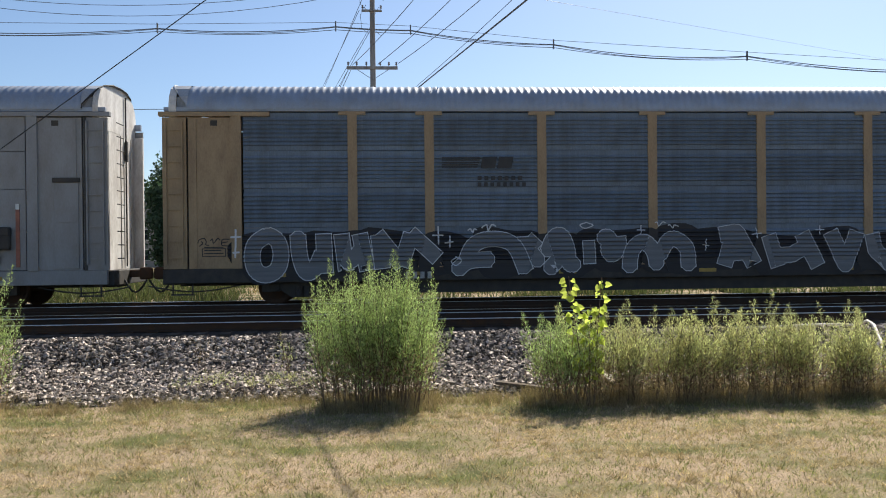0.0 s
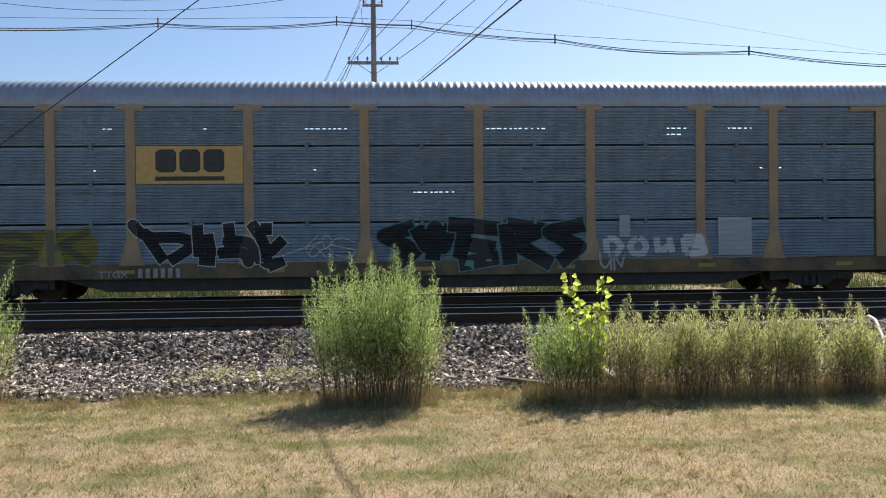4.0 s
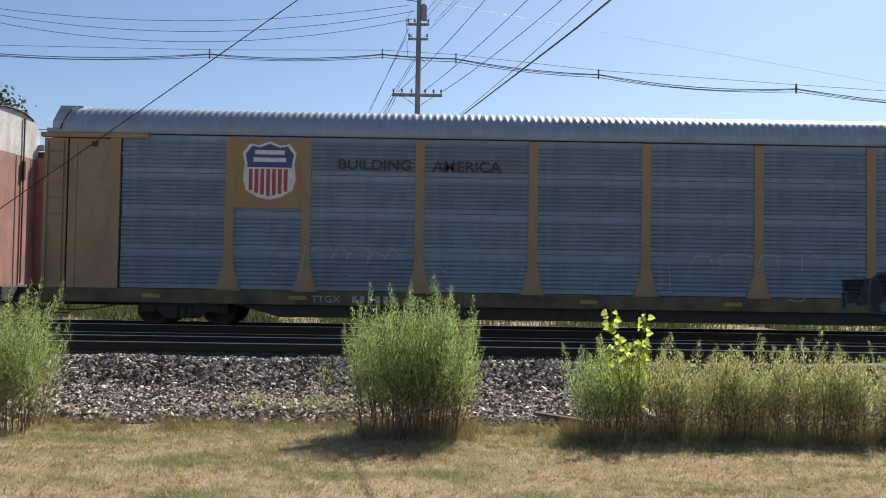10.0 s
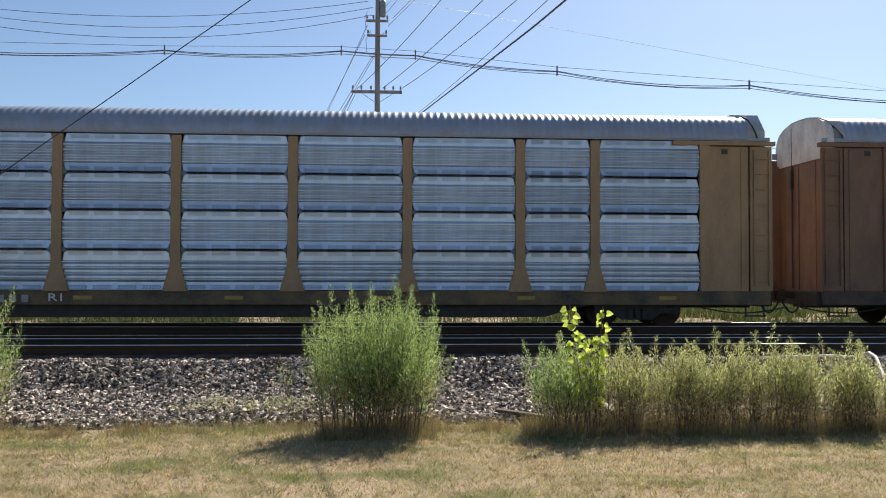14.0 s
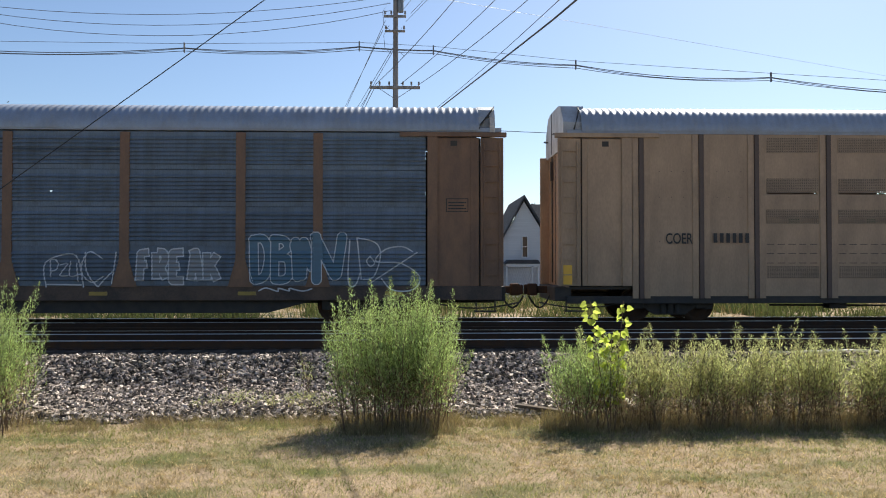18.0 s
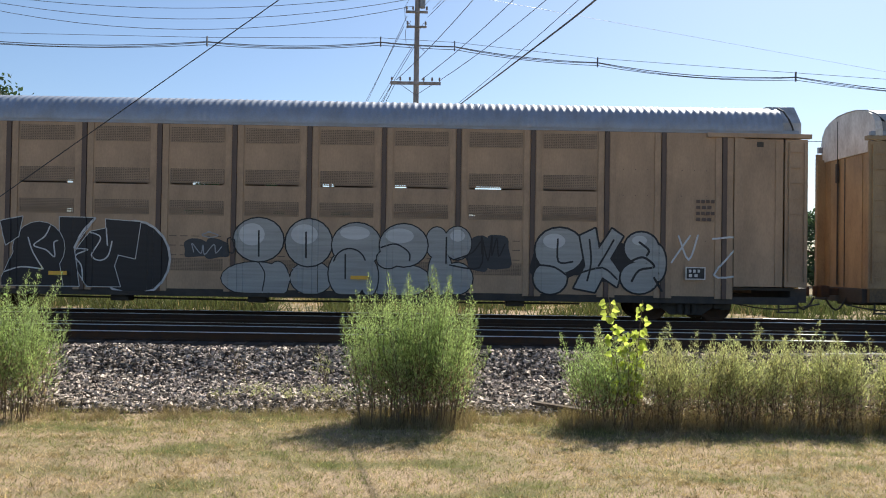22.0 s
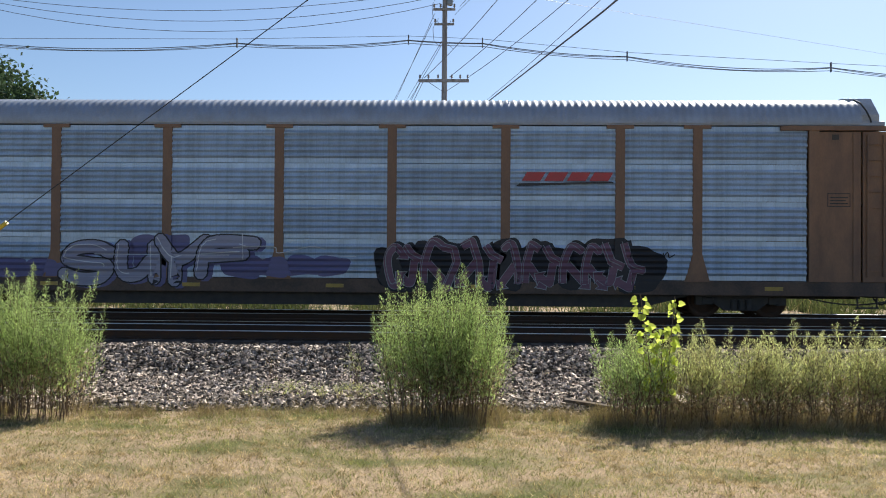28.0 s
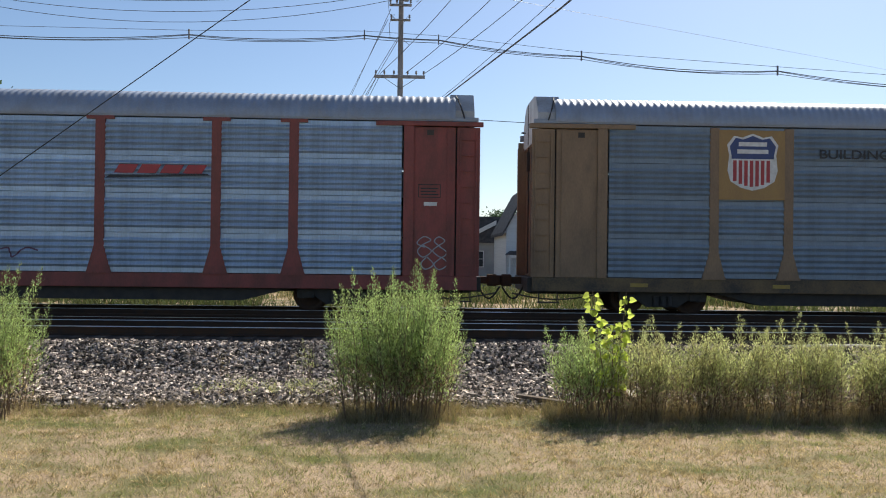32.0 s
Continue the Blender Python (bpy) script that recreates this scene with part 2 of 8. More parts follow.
# ---- mesh helpers ----
class Shape:
    """Collects vertices and faces of one mesh."""

    def __init__(self):
        self.v, self.f = [], []

    def add(self, verts, faces):
        k = len(self.v)
        self.v += [tuple(p) for p in verts]
        self.f += [tuple(i + k for i in q) for q in faces]
        return self

    def box(self, x0, x1, y0, y1, z0, z1, bevel=0.0):
        if not bevel:
            return self.add([(x, y, z) for x in (x0, x1) for y in (y0, y1) for z in (z0, z1)],
                            [(0, 1, 3, 2), (4, 6, 7, 5), (0, 4, 5, 1), (2, 3, 7, 6), (0, 2, 6, 4), (1, 5, 7, 3)])
        bm = bmesh.new()
        bmesh.ops.create_cube(bm, size=1)
        for p in bm.verts:
            p.co = ((x0 + x1) / 2 + p.co.x * (x1 - x0), (y0 + y1) / 2 + p.co.y * (y1 - y0), (z0 + z1) / 2 + p.co.z * (z1 - z0))
        bmesh.ops.bevel(bm, geom=bm.edges[:], offset=bevel, segments=2, affect="EDGES", profile=0.5)
        bm.verts.index_update()
        self.add([p.co[:] for p in bm.verts], [[q.index for q in f.verts] for f in bm.faces])
        bm.free()
        return self

    def prism(self, outline, y0, y1):
        """An outline of (x, z) corners, pushed from y0 to y1."""
        n = len(outline)
        self.add([(x, y0, z) for x, z in outline] + [(x, y1, z) for x, z in outline],
                 [tuple(range(n)), tuple(range(2 * n - 1, n - 1, -1))] + [(i, i + n, (i + 1) % n + n, (i + 1) % n) for i in range(n)])
        return self

    def prism_x(self, outline, x0, x1):
        """An outline of (y, z) corners, pushed from x0 to x1."""
        n = len(outline)
        self.add([(x0, y, z) for y, z in outline] + [(x1, y, z) for y, z in outline],
                 [tuple(range(n)), tuple(range(2 * n - 1, n - 1, -1))] + [(i, i + n, (i + 1) % n + n, (i + 1) % n) for i in range(n)])
        return self

    def tube(self, points, radius, sides=6, taper=None):
        pts = [Vector(p) for p in points]
        rings = []
        for i, p in enumerate(pts):
            d = (pts[min(i + 1, len(pts) - 1)] - pts[max(i - 1, 0)]).normalized()
            a = d.cross(Vector((0, 0, 1)) if abs(d.z) < 0.9 else Vector((1, 0, 0))).normalized()
            b = d.cross(a)
            r = radius if taper is None else radius + (taper - radius) * i / (len(pts) - 1)
            rings.append([p + a * (r * math.cos(t)) + b * (r * math.sin(t)) for t in [2 * math.pi * k / sides for k in range(sides)]])
        faces = [(i * sides + k, i * sides + (k + 1) % sides, (i + 1) * sides + (k + 1) % sides, (i + 1) * sides + k)
                 for i in range(len(pts) - 1) for k in range(sides)]
        faces += [tuple(range(sides))[::-1], tuple(range((len(pts) - 1) * sides, len(pts) * sides))]
        return self.add([q for r in rings for q in r], faces)

    def lathe(self, profile, centre, axis="z", sides=20):
        """A profile of (radius, height) turned round an axis through centre."""
        c, n = Vector(centre), len(profile)
        verts = []
        for k in range(sides):
            ca, sa = math.cos(2 * math.pi * k / sides), math.sin(2 * math.pi * k / sides)
            for r, h in profile:
                verts.append(c + (Vector((r * ca, r * sa, h)) if axis == "z" else Vector((r * ca, h, r * sa)) if axis == "y" else Vector((h, r * ca, r * sa))))
        faces = [(k * n + i, ((k + 1) % sides) * n + i, ((k + 1) % sides) * n + i + 1, k * n + i + 1) for k in range(sides) for i in range(n - 1)]
        return self.add(verts, faces)

    def mesh(self, name, smooth=False):
        me = bpy.data.meshes.new(name)
        me.from_pydata(self.v, [], self.f)
        me.validate()
        bm = bmesh.new()
        bm.from_mesh(me)
        bmesh.ops.recalc_face_normals(bm, faces=bm.faces)
        bm.to_mesh(me)
        bm.free()
        if smooth:
            me.shade_smooth()
        return me


def part(name, shape, mat, parent=None, label="", at=None, smooth=False, kind=""):
    """Links a shape or a mesh as one object, under a thing or a part."""
    me = shape.mesh(name, smooth) if isinstance(shape, Shape) else shape
    if not me.materials:
        me.materials.append(None)
    ob = new(name, me)
    ob.material_slots[0].link = "OBJECT"
    ob.material_slots[0].material = mat
    if parent:
        ob.parent = parent
    if at:
        ob.location = at
    if label or kind:
        tagged(ob, label, kind=kind)
    return ob


def bulk(name, verts, faces, smooth=False):
    """A mesh of very many small pieces, from number arrays."""
    me = bpy.data.meshes.new(name)
    faces = np.asarray(faces)
    n, k = faces.shape
    me.vertices.add(len(verts))
    me.vertices.foreach_set("co", np.asarray(verts, np.float32).ravel())
    me.loops.add(n * k)
    me.loops.foreach_set("vertex_index", faces.astype(np.int32).ravel())
    me.polygons.add(n)
    me.polygons.foreach_set("loop_start", np.arange(0, n * k, k, dtype=np.int32))
    me.polygons.foreach_set("use_smooth", np.full(n, smooth))
    me.update(calc_edges=True)
    me.validate()
    return me

# ---- ground ----
RAIL_Z = 0.85          # top of the rails
NEAR_TRACK, TRAIN_TRACK = 17.15, 22.2
rng = np.random.default_rng(7)


def lawn_z(y):
    return np.where(y < 11, 0.04 * (11 - np.maximum(y, -40)), 0.0)


def ground_z(x, y):
    z = lawn_z(y)
    z = np.where(y > 24, 0.55 * np.clip((y - 24) / 3, 0, 1), z)
    return z + 0.012 * np.sin(x * 1.7 + y * 0.6) * (y < 12) + 0.02 * np.sin(x * 0.5 - y * 0.9) * (y < 12)


def grid_mesh(name, xs, ys, zfun):
    X, Y = np.meshgrid(xs, ys)
    V = np.stack([X, Y, zfun(X, Y)], -1).reshape(-1, 3)
    w, h = len(xs), len(ys)
    i = np.arange((h - 1) * w).reshape(h - 1, w)[:, :-1].ravel()
    return bulk(name, V, np.stack([i, i + 1, i + 1 + w, i + w], -1), True)


def lawn_material():
    m = bpy.data.materials.new("dry mown lawn")
    m.use_nodes = True
    n, l = m.node_tree.nodes, m.node_tree.links
    b = n["Principled BSDF"]
    tc = n.new("ShaderNodeTexCoord")
    def noise_of(scale, detail=4, stretch=(1, 1, 1)):
        mp, t = n.new("ShaderNodeMapping"), n.new("ShaderNodeTexNoise")
        mp.inputs["Scale"].default_value = stretch
        t.inputs["Scale"].default_value, t.inputs["Detail"].default_value = scale, detail
        l.new(tc.outputs["Object"], mp.inputs[0])
        l.new(mp.outputs[0], t.inputs["Vector"])
        return t.outputs[0]
    def ramp(src, lo, hi):
        r = n.new("ShaderNodeMapRange")
        r.inputs[1].default_value, r.inputs[2].default_value = lo, hi
        l.new(src, r.inputs[0])
        return r.outputs[0]
    def mix(f, a, c):
        x = n.new("ShaderNodeMixRGB")
        l.new(f, x.inputs[0])
        for k, s in ((1, a), (2, c)):
            if isinstance(s, tuple):
                x.inputs[k].default_value = (*s, 1)
            else:
                l.new(s, x.inputs[k])
        return x.outputs[0]
    straw = mix(ramp(noise_of(45, 6), 0.38, 0.68), (0.43, 0.325, 0.215), (0.17, 0.125, 0.08))
    green = mix(ramp(noise_of(60, 5), 0.35, 0.7), (0.15, 0.155, 0.055), (0.06, 0.07, 0.025))
    out = mix(ramp(noise_of(0.8, 6, (0.7, 1.3, 1)), 0.46, 0.66), straw, green)
    l.new(out, b.inputs["Base Color"])
    b.inputs["Roughness"].default_value, b.inputs["Specular IOR Level"].default_value = 0.95, 0.1
    bp = n.new("ShaderNodeBump")
    bp.inputs["Strength"].default_value, bp.inputs["Distance"].default_value = 0.6, 0.03
    l.new(noise_of(70, 6), bp.inputs["Height"])
    l.new(bp.outputs[0], b.inputs["Normal"])
    return m


steps = lambda *parts: np.unique(np.concatenate([np.arange(a, b, s) for a, b, s in parts] + [[parts[-1][1]]]))
ground = part("ground", grid_mesh("ground", steps((-2000, -100, 100), (-100, -16, 6), (-16, 16, 0.5), (16, 100, 6), (100, 2000, 100)),
              steps((-200, -20, 20), (-20, 2, 2), (2, 13, 0.4), (13, 40, 1), (40, 100, 10), (100, 3000, 200)), ground_z), lawn_material())
tagged(ground, "dry straw-coloured mown lawn with greener patches", "ground", kind="structure")


# ---- ballast ----
def ballast_z(x, y):
    z = np.interp(y, [12.0, 12.3, 13.7, 14.5, 15.3, 15.75, 16.2, 24.2, 26.5], [-0.06, 0.06, 0.13, 0.19, 0.60, 0.62, 0.66, 0.66, -0.1])
    return z + 0.02 * np.sin(x * 2.3) * np.sin(x * 0.7 + y) * (y < 16)


stone_mat = material("grey crushed stone", (0.455, 0.385, 0.325), 0.85, 0, (0.12, 0.10, 0.085), 0.45, 9, 60, 0.3, island=0.80, skew=2.0)
# bed far darker than its stones: shade in their gaps is put into its colour
ballast_fill = material("shade-dark ballast bed", (0.07, 0.052, 0.04), 0.95, 0, (0.05, 0.045, 0.04), 0.5, 14, 60, 0.8)
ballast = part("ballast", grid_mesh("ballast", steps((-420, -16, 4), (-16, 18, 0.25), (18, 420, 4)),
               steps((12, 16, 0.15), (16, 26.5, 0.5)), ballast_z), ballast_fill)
tagged(ballast, "grey crushed-stone ballast bank under the tracks", "ballast", kind="structure")


def stones(name, count, x0, x1, y0, y1, low, high, zfun, seed):
    """Crushed stones, each an uneven lump with flat broken faces, strewn over a bank."""
    r = np.random.default_rng(seed)
    base = np.array([(x, y, z) for x in (-1, 1) for y in (-1, 1) for z in (-1, 1)], float) * 0.78
    tri = np.array([(0, 1, 3), (0, 3, 2), (4, 6, 7), (4, 7, 5), (0, 4, 5), (0, 5, 1), (2, 3, 7), (2, 7, 6), (0, 2, 6), (0, 6, 4), (1, 5, 7), (1, 7, 3)])
    kinds = base[None] * (1 + r.uniform(-0.5, 0.3, (14, len(base), 1))) + r.normal(0, 0.14, (14, len(base), 3))
    pick = r.integers(0, 14, count)
    size = r.uniform(low, high, (count, 1)) * r.uniform(0.7, 1.3, (count, 3)) * np.array([1.25, 1.0, 0.62])
    q = r.normal(size=(count, 4)) * np.array([1.0, 0.3, 0.3, 1.0])
    q /= np.linalg.norm(q, axis=1, keepdims=True)
    w, a, b, c = q.T
    R = np.stack([1 - 2 * (b * b + c * c), 2 * (a * b - c * w), 2 * (a * c + b * w), 2 * (a * b + c * w), 1 - 2 * (a * a + c * c), 2 * (b * c - a * w),
                  2 * (a * c - b * w), 2 * (b * c + a * w), 1 - 2 * (a * a + b * b)], -1).reshape(-1, 3, 3)
    x, y = r.uniform(x0, x1, count), r.uniform(y0, y1, count)
    z = zfun(x, y) + size[:, 2] * r.uniform(0.1, 1.1, count)
    V = np.einsum("nij,nkj->nki", R, kinds[pick] * size[:, None, :]) + np.stack([x, y, z], -1)[:, None]
    F = tri[None] + (np.arange(count) * len(base))[:, None, None]
    return bulk(name, V.reshape(-1, 3), F.reshape(-1, 3))


gravel = part("ballast_stones", stones("ballast_stones", 84000, -12, 14, 12.1, 15.62, 0.013, 0.044, ballast_z, 3), stone_mat)
tagged(gravel, "loose crushed stones, pale to dark grey", "stones", kind="stuff")


# ---- tracks ----
def railway_track(y0, name_label):
    track = new("railway_track")
    track.location = (0, y0, RAIL_Z)
    tagged(track, name_label, "railway track")
    head = Shape().prism_x([(-0.037, -0.0135), (-0.0355, -0.0085), (-0.0325, -0.0048), (-0.028, -0.0022), (-0.018, -0.0006), (0, 0), (0.018, -0.0006), (0.028, -0.0022), (0.0325, -0.0048), (0.0355, -0.0085), (0.037, -0.0135), (0.037, -0.015), (-0.037, -0.015)], -420, 420).mesh("rail_head")
    web = Shape().prism_x([(-0.036, -0.0152), (0.036, -0.0152), (0.036, -0.038), (0.012, -0.046), (0.014, -0.15), (0.07, -0.165), (0.07, -0.18), (-0.07, -0.18), (-0.07, -0.165), (-0.014, -0.15), (-0.012, -0.046), (-0.036, -0.038)], -420, 420).mesh("rail")
    for s in (-0.755, 0.755):
        rail = part("rail", web, rust_steel, track, "rusty rail with a polished head", (0, s, 0))
        part("rail_head", head, rail_head, rail, "polished running surface")
    tie = Shape().box(-0.11, 0.11, -1.28, 1.28, -0.36, -0.185, 0.012).mesh("sleeper")
    plate = Shape().box(-0.09, 0.09, -0.15, 0.15, -0.19, -0.168).mesh("tie_plate")
    for k in range(-27, 33):
        t = part("sleeper", tie, tie_wood, track, at=(k * 0.5 + 0.03 * math.sin(k * 7), 0, 0))
    rest = Shape()
    for k in list(range(-780, -27)) + list(range(33, 780)):
        rest.box(k * 0.5 - 0.11, k * 0.5 + 0.11, -1.28, 1.28, -0.30, -0.185)
    part("far_sleepers", rest, tie_wood, track, kind="stuff")
    plates = Shape()
    for k in range(-27, 33):
        for s in (-0.755, 0.755):
            plates.box(k * 0.5 - 0.09, k * 0.5 + 0.09, s - 0.16, s + 0.16, -0.186, -0.172)
    part("tie_plate", plates, rust_steel, track, kind="stuff")
    return track


railway_track(NEAR_TRACK, "empty railway track with rusty rails on dark sleepers")
railway_track(TRAIN_TRACK, "railway track under the passing train")


def spare_rail(y, z, head_mat, label):
    """A loose rail left lying between the tracks."""
    ob = part("spare_rail", Shape().prism_x([(-0.036, 0.0), (0.036, 0.0), (0.036, -0.03), (0.012, -0.04), (0.014, -0.13), (0.07, -0.145), (0.07, -0.16), (-0.07, -0.16), (-0.07, -0.145), (-0.014, -0.13), (-0.012, -0.04), (-0.036, -0.03)], -420, 420), rust_steel, at=(0, y, z))
    part("rail_head", Shape().box(-420, 420, -0.026, 0.026, 0.001, 0.008, 0.0), head_mat, ob, "worn running surface")
    return tagged(ob, label, "rail")


spare_rail(18.85, 0.83, rail_head, "loose rail lying beside the empty track")
spare_rail(20.2, 0.80, rust_steel, "rusty loose rail lying between the tracks")

# ---- train ----
SIDE = 1.45            # half width of a car
BAY, SHORT = 3.05, 2.05
POSTS = [-2.5 * BAY - SHORT, -2.5 * BAY, -1.5 * BAY, -0.5 * BAY, 0.5 * BAY, 1.5 * BAY, 2.5 * BAY, 2.5 * BAY + SHORT]
ROWS = [(1.02, 2.05), (2.09, 3.10), (3.14, 4.09), (4.13, 5.12)]
WHEEL_R = 0.457
WHEELSETS, CARS = [], []
CACHE = {}


def cached(key, make):
    if key not in CACHE:
        CACHE[key] = make()
    return CACHE[key]


def panel_mesh(width, height, ridges, trim=0.0, deep=0.042, slots=()):
    """A side panel pressed with level ridges, flat along its upper and lower edge; trim cuts its corners. slots: (height, from, to) of rows of short holes."""
    def make():
        edge = 0.20 if trim else 0.12 if ridges < 9 else 0.03
        prof = [(-0.035, 0.0), (0.0, edge * 0.95)] if trim else [(0.0, 0.0), (0.0, edge * 0.8)]
        dz = (height - 2 * edge) / ridges
        for k in range(ridges):
            z = edge + k * dz
            a, b, c = (0.40, 0.50, 0.72) if deep > 0.06 else (0.42, 0.52, 0.94) if deep == 0.046 else (0.28, 0.44, 0.92)
            prof += [(0.0, z + 0.02 * dz), (-deep, z + a * dz), (-deep, z + b * dz), (0.0, z + c * dz)]
        prof += [(0.0, height)]
        s = Shape()
        def half(z):
            e = min(z, height - z)
            return width / 2 - (trim * max(0.0, 1 - e / 0.12) ** 2 if trim else 0.0)
        n = len(prof)
        V = [(side * half(z), y, z) for y, z in prof for side in (-1, 1)] + [(side * half(z), 0.028, z) for y, z in prof for side in (-1, 1)]
        F = [(2 * i, 2 * i + 1, 2 * i + 3, 2 * i + 2) for i in range(n - 1)]
        F += [(2 * n + 2 * i + 2, 2 * n + 2 * i + 3, 2 * n + 2 * i + 1, 2 * n + 2 * i) for i in range(n - 1)]
        F += [(2 * i + o, 2 * i + 2 + o, 2 * n + 2 * i + 2 + o, 2 * n + 2 * i + o) for i in range(n - 1) for o in (0, 1)]
        for zs, xa, xb in slots:
            i = min((k for k in range(n - 1) if prof[k + 1][0] > prof[k][0] + 0.01), key=lambda k: abs(prof[k][1] - zs))
            cuts = [-width / 2] + [c for k in range(max(1, int((xb - xa) / 0.15))) for c in (xa + 0.15 * k + 0.03 * math.sin(5 * k), xa + 0.15 * k + 0.09 + 0.02 * math.sin(7 * k))] + [width / 2]
            for off, flip in ((0, False), (2 * n, True)):
                face = (2 * i, 2 * i + 1, 2 * i + 3, 2 * i + 2) if not flip else (off + 2 * i + 2, off + 2 * i + 3, off + 2 * i + 1, off + 2 * i)
                if face in F:
                    F.remove(face)
                lo, hi = V[off + 2 * i], V[off + 2 * i + 2]
                for a, b in zip(cuts[::2], cuts[1::2]):
                    k0 = len(V)
                    V += [(a, lo[1], lo[2]), (b, lo[1], lo[2]), (b, hi[1], hi[2]), (a, hi[1], hi[2])]
                    F.append((k0, k0 + 1, k0 + 2, k0 + 3) if not flip else (k0 + 3, k0 + 2, k0 + 1, k0))
        F += [(0, 1, 2 * n + 1, 2 * n), (2 * n - 2, 2 * n - 1, 4 * n - 1, 4 * n - 2)]
        return s.add(V, F).mesh("panel")
    return cached(("panel", width, height, ridges, trim, deep, slots), make)


def post_mesh(top, foot):
    def make():
        s = Shape()
        w, f = 0.125, 0.34 if foot else 0.13
        s.prism([(-f, 0.98), (f, 0.98), (f * 0.9, 1.06), (w, 1.72 if foot else 1.1), (w, 5.10), (-w, 5.10), (-w, 1.72 if foot else 1.1), (-f * 0.9, 1.06)], -0.05, 0.03)
        if top:
            s.box(-0.36, 0.36, -0.055, 0.02, 5.06, 5.15)
        return s.mesh("post")
    return cached(("post", top, foot), make)


ARCH = [(-1.5, 5.2), (-1.5, 5.30), (-1.43, 5.54), (-1.27, 5.76), (-1.0, 5.89), (-0.5, 5.98), (0, 6.0), (0.5, 5.98), (1.0, 5.89), (1.27, 5.76), (1.43, 5.54), (1.5, 5.30), (1.5, 5.2)]


def roof_mesh(x0, x1):
    """An arched roof of sheets with ribs from eave to eave."""
    def make():
        n = int((x1 - x0) / 0.19)
        xs, lift = [], []
        for k in range(n):
            a = x0 + (x1 - x0) * k / n
            for o, h in ((0.0, 0.0), (0.05, 0.12), (0.075, 0.55), (0.115, 1.0), (0.15, 0.72)):
                xs.append(a + o)
                lift.append(h)
        pts = np.array(ARCH)
        t = np.gradient(pts, axis=0)
        nrm = np.stack([-t[:, 1], t[:, 0]], -1)
        nrm /= np.linalg.norm(nrm, axis=1, keepdims=True)
        amp = np.array([0, 0.012, 0.019, 0.022, 0.023, 0.023, 0.023, 0.023, 0.023, 0.022, 0.019, 0.012, 0])[:, None]
        V = [(x, *(p + q * a * h)) for x, h in zip(xs, lift) for p, q, a in zip(pts, nrm, amp)]
        m = len(ARCH)
        F = [(i * m + j, (i + 1) * m + j, (i + 1) * m + j + 1, i * m + j + 1) for i in range(len(xs) - 1) for j in range(m - 1)]
        return bulk("roof", np.array(V), np.array(F), True)
    return cached(("roof", x0, x1), make)


def truck(parent, x):
    """A two-axle truck: cast side frames with springs between two turning wheelsets."""
    def frames():
        s = Shape()
        for y in (-1.05, 1.05):
            s.prism([(-1.2, 0.36), (-1.2, 0.60), (-0.75, 0.68), (-0.4, 0.74), (0.4, 0.74), (0.75, 0.68), (1.2, 0.60), (1.2, 0.36), (0.98, 0.34), (0.8, 0.46),
                     (0.42, 0.20), (-0.42, 0.20), (-0.8, 0.46), (-0.98, 0.34)], y - 0.08, y + 0.08)
            for k in (-0.2, 0, 0.2):
                s.lathe([(0.02, 0.24), (0.085, 0.24), (0.085, 0.5), (0.02, 0.5)], (k, y - 0.1 * (1 if y < 0 else -1), 0), sides=10)
            for k in (-0.89, 0.89):
                s.box(k - 0.16, k + 0.16, y - 0.11, y + 0.11, 0.36, 0.56, 0.03)
        s.box(-0.2, 0.2, -1.1, 1.1, 0.42, 0.66)
        return s.mesh("truck")
    def axle():
        s = Shape()
        s.lathe([(0.0, -1.1), (0.085, -1.1), (0.085, 1.1), (0.0, 1.1)], (0, 0, 0), "y", 12)
        for y in (-0.755, 0.755):
            o = 1 if y < 0 else -1
            s.lathe([(0.1, -0.09), (0.16, -0.07), (0.34, -0.02), (0.40, -0.068), (WHEEL_R, -0.065), (WHEEL_R, 0.05), (WHEEL_R + 0.028, 0.06 * o), (0.38, 0.07), (0.14, 0.06), (0.1, 0.09)], (0, y, 0), "y", 24)
        for k in range(3):
            a = k * 2 * math.pi / 3
            s.box(-0.05 + 0.045 * math.cos(a), 0.05 + 0.045 * math.cos(a), -1.13, -1.09, -0.05 + 0.045 * math.sin(a), 0.05 + 0.045 * math.sin(a))
        return s.mesh("wheelset")
    t = part("truck", cached("truck", frames), black_steel, parent, "grimy black cast truck", (x, 0, 0))
    for k in (-0.89, 0.89):
        w = part("wheelset", cached("axle", axle), rust_steel, t, "steel wheels on an axle", (k, 0, WHEEL_R))
        WHEELSETS.append((w, k))
    return t


